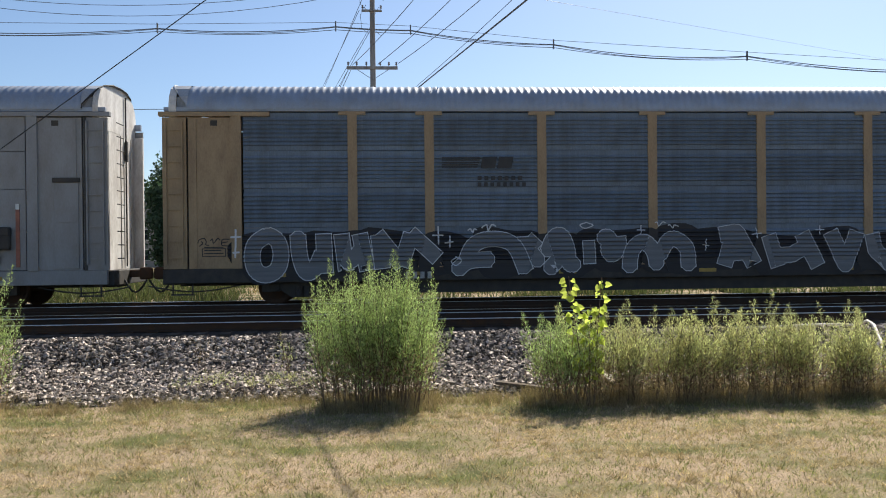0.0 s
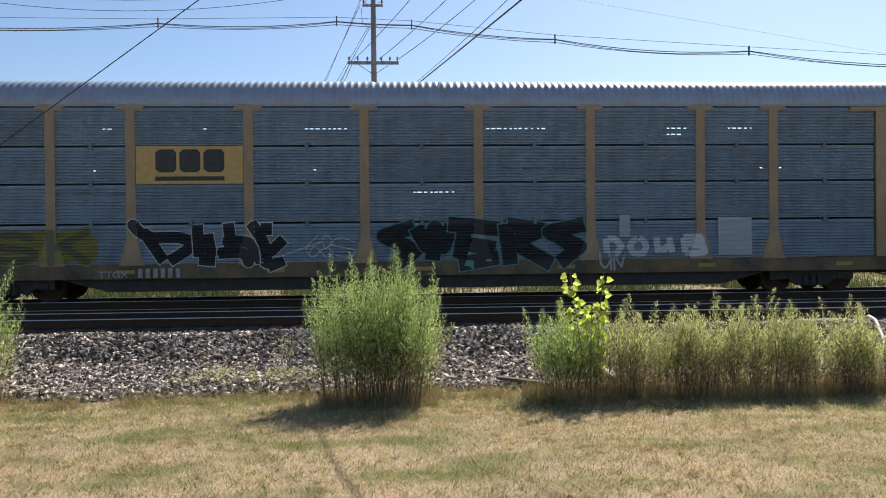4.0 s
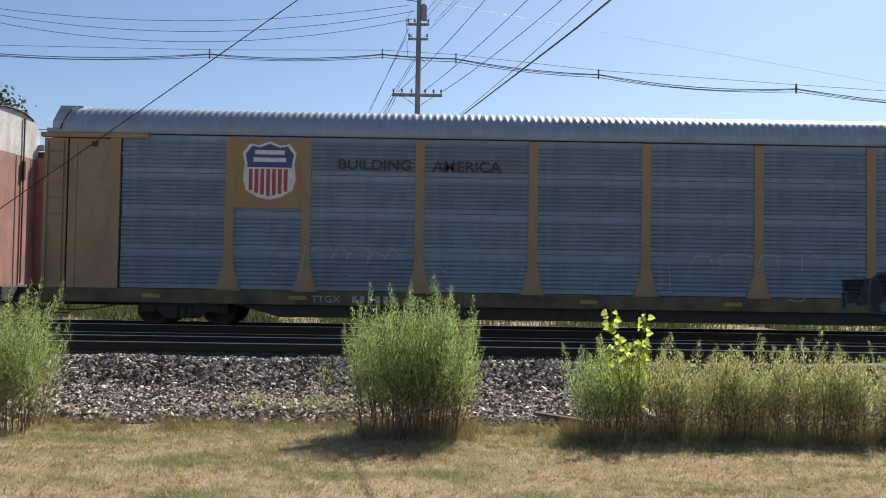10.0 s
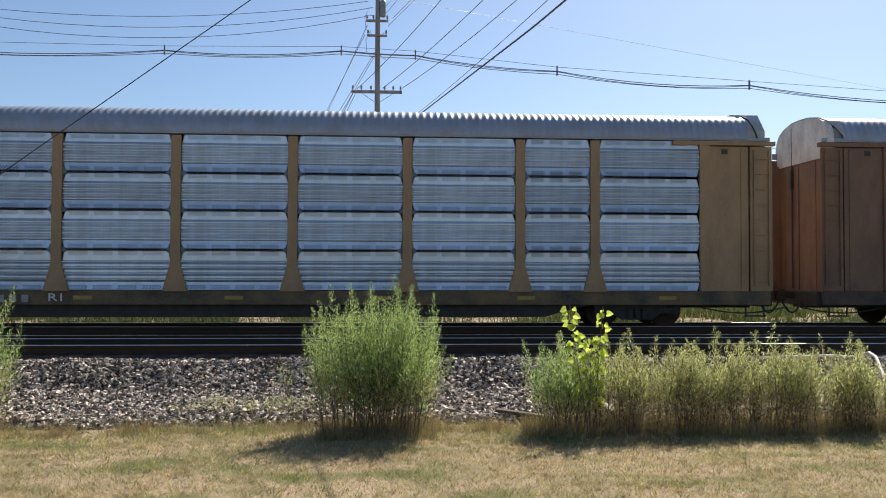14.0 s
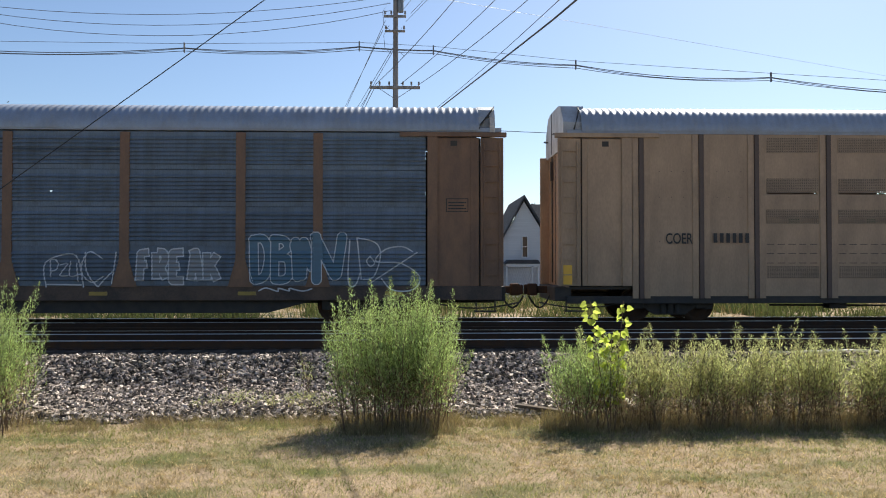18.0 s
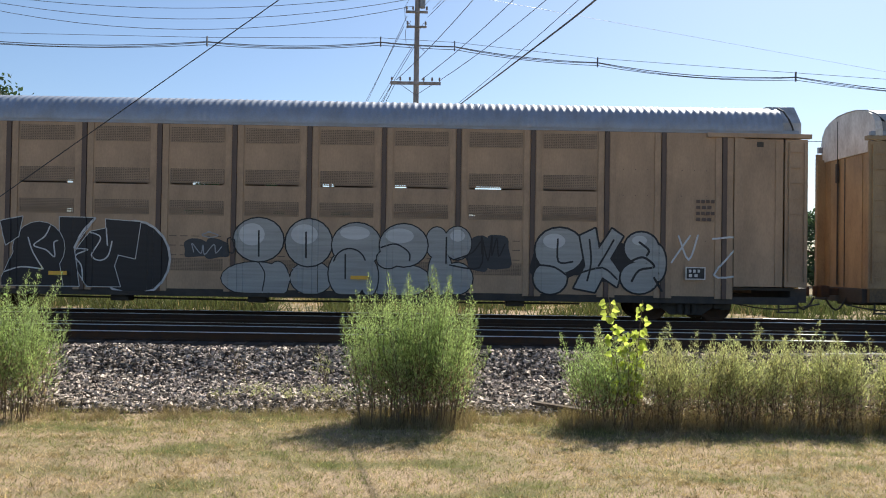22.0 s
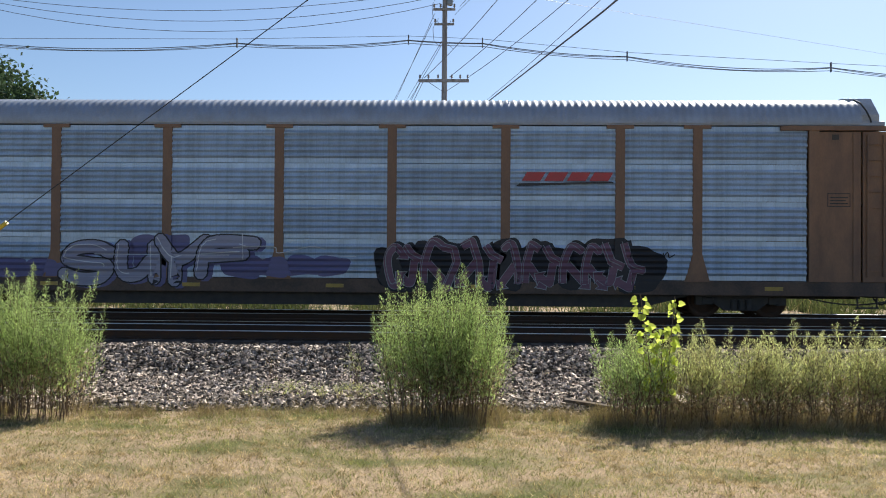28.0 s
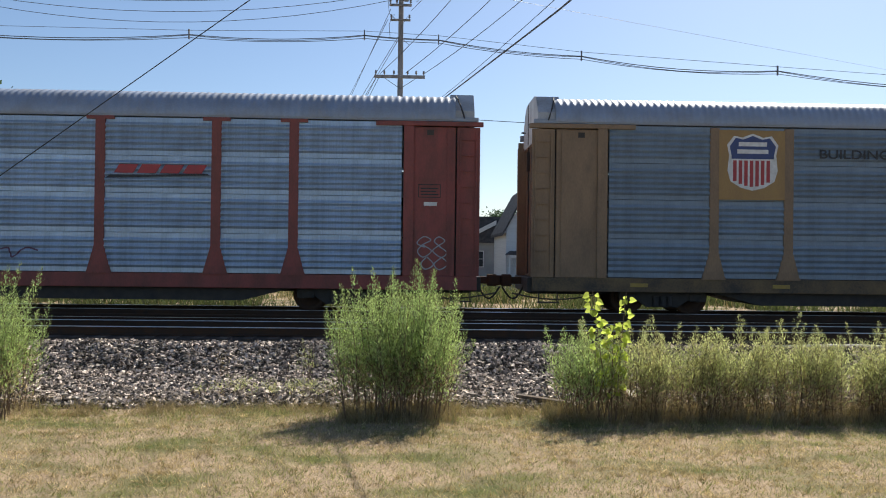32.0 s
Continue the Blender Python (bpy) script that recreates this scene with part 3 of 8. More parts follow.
def end_gear(car, s, x_end):
    """Coupler, hose and end sill at one end; s is -1 or 1."""
    sill = Shape().box(min(s * (x_end - 0.35), s * (x_end + 0.1)), max(s * (x_end - 0.35), s * (x_end + 0.1)), -1.3, 1.3, 0.58, 0.98, 0.02)
    part("end_sill", sill, black_steel, car)
    c = Shape().box(-0.3, 0.42, -0.09, 0.09, -0.1, 0.1, 0.02).box(0.38, 0.66, -0.16, 0.16, -0.17, 0.17, 0.04).box(0.55, 0.74, -0.17, -0.02, -0.14, 0.14, 0.03)
    me = cached("coupler", lambda: c.mesh("coupler"))
    o = part("coupler", me, rust_steel, car, at=(s * x_end, 0, 0.86))
    o.rotation_euler = (0, 0, 0 if s > 0 else math.pi)
    pts = [(s * (x_end - 0.2), -0.5, 0.72)] + [(s * (x_end + 0.1 + 0.6 * k / 6), -0.5, 0.70 - 0.38 * math.sin(math.pi * k / 6) * (1 - 0.2 * k / 6)) for k in range(7)]
    part("air_hose", Shape().tube(pts, 0.028, 6), rubber, car)
    pts = [(s * (x_end - 1.9 + 0.3 * k), -1.2, 0.55 - 0.16 * math.sin(math.pi * k / 8)) for k in range(9)]
    part("brake_pipe", Shape().tube(pts, 0.022, 6), black_steel, car)
    rung = Shape().box(s * x_end - s * 0.75, s * x_end - s * 0.15, -1.42, -1.38, 0.30, 0.34).box(s * x_end - s * 0.72, s * x_end - s * 0.69, -1.42, -1.38, 0.32, 0.62).box(s * x_end - s * 0.21, s * x_end - s * 0.18, -1.42, -1.38, 0.32, 0.62)
    part("step", rung, black_steel, car)


END = [(-1.43, 0.96), (1.43, 0.96), (1.43, 4.76), (-1.43, 4.76)]
CAP = [(-1.42, 4.76), (1.42, 4.76)] + [(y * 0.985, z + 0.026) for y, z in reversed(ARCH)]


HOOD = [(-1.40, 5.16), (-1.40, 5.46), (-0.98, 5.97), (-0.62, 6.045), (0.62, 6.045), (0.98, 5.97), (1.40, 5.46), (1.40, 5.16)]


def end_hood(car, s, x_end, cap_mat):
    """A pale box hood with chamfered corners that closes the roof at one end."""
    inner, outer = x_end - 0.74, x_end - 0.12
    h = part("end_hood", Shape().prism_x(HOOD, *sorted((s * inner, s * outer))), roof_pale, car, "pale chamfered hood at the roof's end")
    part("hood_face", Shape().prism_x([(-1.39, 4.76), (1.39, 4.76)] + [(y * 0.99, z - 0.012) for y, z in reversed(HOOD)], *sorted((s * (outer - 0.1), s * (outer + 0.012)))), cap_mat, h, "pale end sheet under the hood")
    part("roof_edge", Shape().tube([(s * (x_end - 0.60 + 0.22 * max(0.0, (5.9 - z) / 0.7)), y * 1.004, z + 0.035) for y, z in ARCH], 0.022, 6), black_steel, h, "dark flashing where the ribbed roof ends")
    part("hood_seam", Shape().box(*sorted((s * (outer + 0.012), s * (outer + 0.022))), 0.36, 0.42, 4.8, 6.0), black_steel, h)
    for y in (-0.55, 0.95):
        part("grab_loop", Shape().tube([(s * outer, y, 5.25), (s * (outer + 0.12), y, 5.28), (s * (outer + 0.12), y + 0.16, 5.28), (s * outer, y + 0.16, 5.25)], 0.014, 5), black_steel, h)


def end_wall(car, s, x_end, door_mat, cap_mat, hood=False):
    """The closed end doors, set back between the corners, with a paler cap under the roof's arch, whose edge is cut back at the eaves."""
    xe = x_end - 0.2
    out = 0.025 if s > 0 else 0.07
    d = part("end_door", Shape().prism_x(END, *sorted((s * (xe - 0.05), s * (xe + 0.02)))), door_mat, car)
    if hood:
        end_hood(car, s, x_end, cap_mat)
    else:
        c = part("end_cap", Shape().prism_x(CAP, *sorted((s * (xe - 0.12), s * (xe + out)))), cap_mat, car, "pale end cap under the roof")
        arch = [(y * 0.995, z + 0.03) for y, z in ARCH]
        back = [s * (xe + 0.09 - 0.49 * max(0.0, min(1.0, (6.0 - z) / 0.72)) ** 1.2) for y, z in ARCH]
        verts = [(s * (x_end - 0.62), y, z) for y, z in arch] + [(x, y, z) for x, (y, z) in zip(back, arch)]
        sheet = Shape().add(verts, [(i, 13 + i, 14 + i, i + 1) for i in range(12)])
        part("roof_end_sheet", sheet, roof_pale, c, "plain pale sheet at the roof's end")
        part("roof_edge", Shape().tube([(x, y, z + 0.01) for x, (y, z) in zip(back, arch)], 0.02 if s > 0 else 0.012, 6), black_steel if s > 0 else roof_pale, c, "strip along the roof's edge")
        wing = Shape().box(*sorted((s * (x_end - 0.66), s * (xe - 0.13))), -1.40, -1.36, 5.1, 5.55)
        part("roof_gusset", wing, post_worn, c)
    leaf = Shape().box(*sorted((s * (xe + 0.0), s * (x_end + 0.08))), 1.27, 1.385, 0.98, 4.83, 0.015)
    part("door_leaf", leaf, door_mat, d)
    for y in (-0.75, 1.0):
        part("door_rib", Shape().box(*sorted((s * (xe + 0.02), s * (xe + 0.035))), y - 0.02, y + 0.02, 1.0, 4.74), door_mat, d)
    rod = part("lock_rod", Shape().tube([(s * (xe + 0.06), 0.5, 1.05), (s * (xe + 0.06), 0.5, 5.88)], 0.022, 6), black_steel, d)
    part("lock_handle", Shape().box(*sorted((s * (xe + 0.03), s * (xe + 0.11))), 0.46, 0.55, 4.05, 4.62, 0.01), black_steel, rod)
    part("door_seam", Shape().box(*sorted((s * (xe + 0.02), s * (xe + 0.03))), 0.15, 0.19, 1.0, 4.74), black_steel, d)


def ladder(parent, x, mat, z0=1.15, z1=4.9, y=-1.5):
    s = Shape()
    for k in (-0.21, 0.21):
        s.box(x + k - 0.02, x + k + 0.02, y - 0.03, y + 0.01, z0, z1)
    z = z0 + 0.15
    while z < z1:
        s.box(x - 0.21, x + 0.21, y - 0.03, y - 0.008, z - 0.014, z + 0.014)
        z += 0.42
    return part("ladder", s, mat, parent)


def door_section(car, s, x_end, mat, frame_mat, inner=12.6):
    """The plain sheeted stretch beside an end: corner panel with a ladder, a dark slot, the door panel, and the beam over it."""
    cx = sorted((s * x_end, s * (x_end - 0.62)))
    corner = part("corner_panel", Shape().box(*cx, -1.47, -1.40, 1.0, 5.0, 0.012), mat, car)
    ladder(corner, s * (x_end - 0.31), mat)
    dx = sorted((s * (x_end - 0.66), s * (inner + 0.25)))
    door = part("side_door", Shape().box(*dx, -1.45, -1.39, 1.0, 5.0, 0.012), mat, car)
    part("hinge_edge", Shape().box(*sorted((s * (x_end - 0.80), s * (x_end - 0.88))), -1.475, -1.44, 1.05, 4.95), mat, door)
    part("door_post", Shape().prism([(inner * s + o * s, z) for o, z in ((0, 1.0), (0.27, 1.0), (0.27, 5.02), (0, 5.02))], -1.51, -1.40), frame_mat, car)
    part("door_beam", Shape().box(*sorted((s * (x_end + 0.08), s * (inner - 0.75))), -1.53, -1.38, 5.02, 5.14, 0.01), frame_mat, car)
    part("slot", Shape().box(*sorted((s * (x_end - 0.62), s * (x_end - 0.72))), -1.36, -1.34, 1.0, 5.0), black_steel, car, "dark gap behind the corner panel")
    part("vent", Shape().box(*sorted((s * (inner + 0.62), s * (inner + 0.80))), -1.456, -1.445, 4.78, 4.92), black_steel, door)
    return door


def autorack(label, panels, frame_mat, door_mat, sill_mat, cap_mat=white_end, foot=True, top=True, ridges=(7, 7, 7, 7), gap=0.014, trim=0.0, roof=roof_metal, deep=0.042, slits=(), reflectors=True, hood=False):
    """A closed three-deck car carrier. panels: material of the side panels; gap: the open slit between their rows."""
    car = new("autorack_car")
    tagged(car, label, "railway car", "cars of the train")
    edges = [-12.6] + POSTS + [12.6]
    for b in range(9):
        w = round(edges[b + 1] - edges[b] - ((0.15 if b in (0, 8) else 0.27) if trim else 0.10), 3)
        x = (edges[b] + edges[b + 1]) / 2 + ((b == 8) - (b == 0)) * (0.06 if trim else 0.0)
        for r, (z0, z1) in enumerate(ROWS):
            lo = z0 - 0.02 + gap / 2 if r else z0
            hi = z1 + 0.02 - gap / 2 if r < 3 else z1
            holes = tuple((z - lo, max(a - x, 0.12 - w / 2), min(c - x, w / 2 - 0.12)) for z, a, c in slits if lo < z < hi and a < x + w / 2 - 0.2 and c > x - w / 2 + 0.2)
            part("panel", panel_mesh(w, round(hi - lo, 3), ridges[r], trim, deep * (1.3 if trim and r == 0 else 1), holes), panels, car, at=(x, -SIDE, lo))
    for x in POSTS:
        part("post", post_mesh(top, foot), frame_mat, car, at=(x, -SIDE - (0.035 if trim else 0.0), 0))
    for z0, z1 in [(1.02, 2.98), (3.07, 3.69), (3.81, 4.77), (4.87, 4.92), (5.06, 5.12)] if slits else ROWS:
        if slits:
            part("far_panel", Shape().box(-12.6, 12.6, SIDE - 0.03, SIDE, z0, z1), panels, car)
        else:
            part("far_panel", panel_mesh(25.2, round(z1 - z0, 3), 5), panels, car, at=(0, SIDE, z0)).rotation_euler = (0, 0, math.pi)
    for s in (-1, 1):
        part("far_corner", cached(("farc", s), lambda: Shape().box(*sorted((s * 12.6, s * 14.65)), 1.39, 1.46, 1.0, 5.02).mesh("far_corner")), door_mat, car)
        door_section(car, s, 14.65, door_mat, door_mat if frame_mat == post_worn else frame_mat)
        # right-hand end takes the sunlit copy of its door paint, left-hand end the plain one
        end_wall(car, s, 14.6, {tan_paint: sunlit_orange, yellow_paint: sunlit_orange, brown_paint: sunlit_tan, maroon_paint: sunlit_pink, panel_grey: white_end}.get(door_mat, door_mat) if s > 0 else door_mat, cap_mat, hood)
        end_gear(car, s, 14.62)
        truck(car, s * 10.95)
    part("roof", roof_mesh(-14.02, 14.02), roof, car, "ribbed galvanised roof")
    part("top_rail", cached("top_rail", lambda: Shape().box(-14.6, 14.6, -1.47, -1.36, 5.155, 5.27, 0.01).box(-14.6, 14.6, 1.36, 1.47, 5.06, 5.24, 0.01).mesh("top_rail")), roof, car)
    part("side_sill", cached("side_sill", lambda: Shape().box(-14.6, 14.6, -1.46, -1.32, 0.62, 1.0, 0.015).box(-14.6, 14.6, 1.32, 1.46, 0.62, 1.0, 0.015).mesh("side_sill")), sill_mat, car)
    part("deck", cached("deck", lambda: Shape().box(-14.5, 14.5, -1.32, 1.32, 0.9, 0.98).box(-14.3, 14.3, -1.3, 1.3, 3.05, 3.1).mesh("deck")), black_steel, car)
    part("centre_sill", cached("centre_sill", lambda: Shape().prism([(-9.6, 0.62), (-8.3, 0.28), (8.3, 0.28), (9.6, 0.62)], -1.25, 1.25).box(-14.5, 14.5, -0.4, 0.4, 0.5, 0.9).mesh("centre_sill")), black_steel, car)
    for k in range(7 if reflectors else 0):
        part("reflector", cached("reflector", lambda: Shape().box(-0.24, 0.24, -0.006, 0.006, 0, 0.10).mesh("reflector")), reflector_dull, car, "orange-yellow reflector strip", (-11.7 + 3.9 * k, -1.467, 0.76))
    CARS.append(car)
    return car


# ---- markings on the cars ----
from mathutils import geometry
FACE = -1.506


def decal(name, outline, mat, parent, depth=0, label=""):
    """A thin painted shape on the near side; outline in the car's (x, z)."""
    y = FACE - 0.003 * depth
    n = len(outline)
    s = Shape().add([(x, y, z) for x, z in outline], [tuple(range(n))])
    return part(name, s, mat, parent, label)


def rect(x0, x1, z0, z1, skew=0.0):
    return [(x0, z0), (x1, z0), (x1 + skew, z1), (x0 + skew, z1)]


def ring(x, z, r, n=20, a0=0, a1=360):
    return [(x + r * math.cos(radians(a0 + (a1 - a0) * k / n)), z + r * math.sin(radians(a0 + (a1 - a0) * k / n))) for k in range(n)]


def lettering(text, x0, x1, z0, z1, mat, parent, depth=1, y=None):
    """Words fitted into a box on the car's side."""
    cu = bpy.data.curves.new(text, "FONT")
    cu.body = text
    cu.offset = 0.012
    ob = bpy.data.objects.new("t", cu)
    scene.collection.objects.link(ob)
    me = bpy.data.meshes.new_from_object(ob.evaluated_get(bpy.context.evaluated_depsgraph_get()))
    bpy.data.objects.remove(ob)
    co = np.empty(len(me.vertices) * 3, np.float32)
    me.vertices.foreach_get("co", co)
    co = co.reshape(-1, 3)
    lo, hi = co.min(0), co.max(0)
    out = np.empty_like(co)
    out[:, 0] = x0 + (co[:, 0] - lo[0]) / (hi[0] - lo[0]) * (x1 - x0)
    out[:, 2] = z0 + (co[:, 1] - lo[1]) / (hi[1] - lo[1]) * (z1 - z0)
    out[:, 1] = (FACE if y is None else y) - 0.003 * depth
    me.vertices.foreach_set("co", out.ravel())
    me.update()
    me.name = "lettering"
    return part("lettering", me, mat, parent)


def bars(x0, x1, z0, z1, count, mat, parent, depth=1, gap=0.42):
    """A number or unreadable writing, as plain bars."""
    w = (x1 - x0) / count
    s = Shape()
    for k in range(count):
        y = FACE - 0.003 * depth
        s.add([(x0 + k * w, y, z0), (x0 + (k + 1 - gap) * w, y, z0), (x0 + (k + 1 - gap) * w, y, z1), (x0 + k * w, y, z1)], [(0, 1, 2, 3)])
    return part("marking", s, mat, parent, kind="stuff")


def stroke(s, pts, width, y):
    """One unbroken ribbon with tapered round ends along points (x, z), drifting a hair forward on its way."""
    n, k = len(pts), len(s.v)
    V = []
    for i, (x, z) in enumerate(pts):
        (xa, za), (xb, zb) = pts[max(i - 1, 0)], pts[min(i + 1, n - 1)]
        d = math.hypot(xb - xa, zb - za) or 1e-6
        nx, nz = -(zb - za) / d * width / 2, (xb - xa) / d * width / 2
        if i in (0, n - 1):
            e = (-1 if i == 0 else 1) * width * 0.35
            x, z, nx, nz = x + (xb - xa) / d * e, z + (zb - za) / d * e, nx * 0.55, nz * 0.55
        V += [(x + nx, y - 0.004 * i / n, z + nz), (x - nx, y - 0.004 * i / n, z - nz)]
    s.add(V, [(2 * i, 2 * i + 1, 2 * i + 3, 2 * i + 2) for i in range(n - 1)])


def curve_through(pts, n=5):
    """A smooth line through a few corners."""
    out = []
    P = [pts[0]] + list(pts) + [pts[-1]]
    for i in range(1, len(P) - 2):
        a, b, c, d = (np.array(p) for p in P[i - 1:i + 3])
        for k in range(n):
            t = k / n
            out.append(tuple(0.5 * (2 * b + (c - a) * t + (2 * a - 5 * b + 4 * c - d) * t * t + (3 * b - a - 3 * c + d) * t ** 3)))
    out.append(tuple(pts[-1]))
    return out


def blob(r, cx, cz, a, b):
    """An uneven rounded lump, as angles and reaches."""
    p1, p2 = r.uniform(0, 6.3), r.uniform(0, 6.3)
    out = []
    for k in range(28):
        t = 2 * math.pi * k / 28
        c, d = math.cos(t), math.sin(t)
        f = 1 + 0.10 * math.sin(3 * t + p1) + 0.06 * math.sin(5 * t + p2)
        out.append((cx + a * f * math.copysign(abs(c) ** 0.7, c), cz + b * f * math.copysign(abs(d) ** 0.7, d)))
    return out


def side_profile(car):
    """The near side's relief: (height, depth) steps of the pressed sheets, and (place, half widths, depth) of posts or ribs."""
    if car.name.startswith("articulated"):
        sgn = -1 if car in CARS and CARS.index(car) == 7 else 1
        ribs = [sgn * x for x in [1.6 + 2 * k for k in range(9)] + [19.13, 20.78]]
        return [(0.0, -0.014), (9.0, -0.014)], [(x, 0.265, 0.265, -0.033) for x in ribs] + [(x, 0.105, 0.105, -0.063) for x in ribs]
    pan = [c for c in car.children if c.name.split(".")[0] == "panel"][:4]
    steps = [(0.0, -0.012), (1.0, -0.012)]
    for c in pan:
        co = np.empty(len(c.data.vertices) * 3, np.float32)
        c.data.vertices.foreach_get("co", co)
        co = co.reshape(-1, 3)
        n = len(co) // 4
        steps += [(float(z) + c.location.z, float(y)) for x, y, z in co[0:2 * n:2]]
    steps.append((5.4, 0.0))
    foot = any(abs(v.co.x) > 0.3 and v.co.z < 1.2 for v in [q for q in car.children if q.name.split(".")[0] == "post"][0].data.vertices)
    return steps, [(x, 0.128, 0.345 if foot else 0.135, -0.051) for x in POSTS]


def draped(outline, car, lift):
    """A painted shape, or several that merge, lying on the relief of a car's side."""
    steps, posts = cached(("profile", car.name), lambda: side_profile(car))
    bm = bmesh.new()
    groups = outline if isinstance(outline[0], list) else [list(outline)]
    flat, rings = [], []
    for g in groups:
        rings.append(list(range(len(flat), len(flat) + len(g))))
        flat += [Vector((x, z)) for x, z in g]
    V, _, F, *_ = geometry.delaunay_2d_cdt(flat, [], rings, 0, 1e-4)
    P = np.array([tuple(v) for v in V])
    C = np.array([P[list(f)].mean(0) for f in F])
    inside = np.zeros(len(C), bool)
    for g in groups:
        g = np.array(g)
        box = np.flatnonzero((C >= g.min(0)).all(1) & (C <= g.max(0)).all(1) & ~inside)
        if len(box):
            x, z = C[box, 0][:, None], C[box, 1][:, None]
            xa, za, xb, zb = g[:, 0], g[:, 1], np.roll(g[:, 0], -1), np.roll(g[:, 1], -1)
            with np.errstate(divide="ignore", invalid="ignore"):
                cross = ((za > z) != (zb > z)) & (x < (xb - xa) * (z - za) / (zb - za) + xa)
            inside[box] = cross.sum(1) % 2 == 1
    corners = [bm.verts.new((v.x, 0, v.y)) for v in V]
    for f, keep in zip(F, inside):
        if keep:
            bm.faces.new([corners[i] for i in f])
    for v in [v for v in bm.verts if not v.link_faces]:
        bm.verts.remove(v)
    outline = [q for g in groups for q in g]
    xs, zs = [q[0] for q in outline], [q[1] for q in outline]
    def slice_at(co, no):
        bmesh.ops.bisect_plane(bm, geom=bm.verts[:] + bm.edges[:] + bm.faces[:], plane_co=co, plane_no=no, dist=1e-5)
    for z, y in steps:
        if min(zs) < z < max(zs):
            slice_at((0, 0, z), (0, 0, 1))
    near = [q for q in posts if min(xs) - 0.4 < q[0] < max(xs) + 0.4]
    for px, w, f, y in near:
        for g in (-1, 1):
            for o in (0.0, 0.014):
                slice_at((px + g * (w + o), 0, 0), (1, 0, 0))
                if f > w + 0.05 and min(zs) < 1.72:
                    slice_at((px + g * (w + o), 0, 1.72), (0.66, 0, g * (f - w)))
    def half(w, f, z):
        return w if z > 1.72 or f < w + 0.05 else w + (f - w) * min(1.0, (1.72 - z) / 0.66)
    sz, sy = [q[0] for q in steps], [q[1] for q in steps]
    for v in bm.verts:
        x, z = v.co.x, v.co.z
        y = float(np.interp(z, sz, sy))
        for px, w, f, d in near:
            if abs(x - px) < half(w, f, z) + 0.004:
                y = min(y, d)
        v.co.y = -SIDE + y - lift
    me = bpy.data.meshes.new("paint")
    bm.to_mesh(me)
    bm.free()
    return me


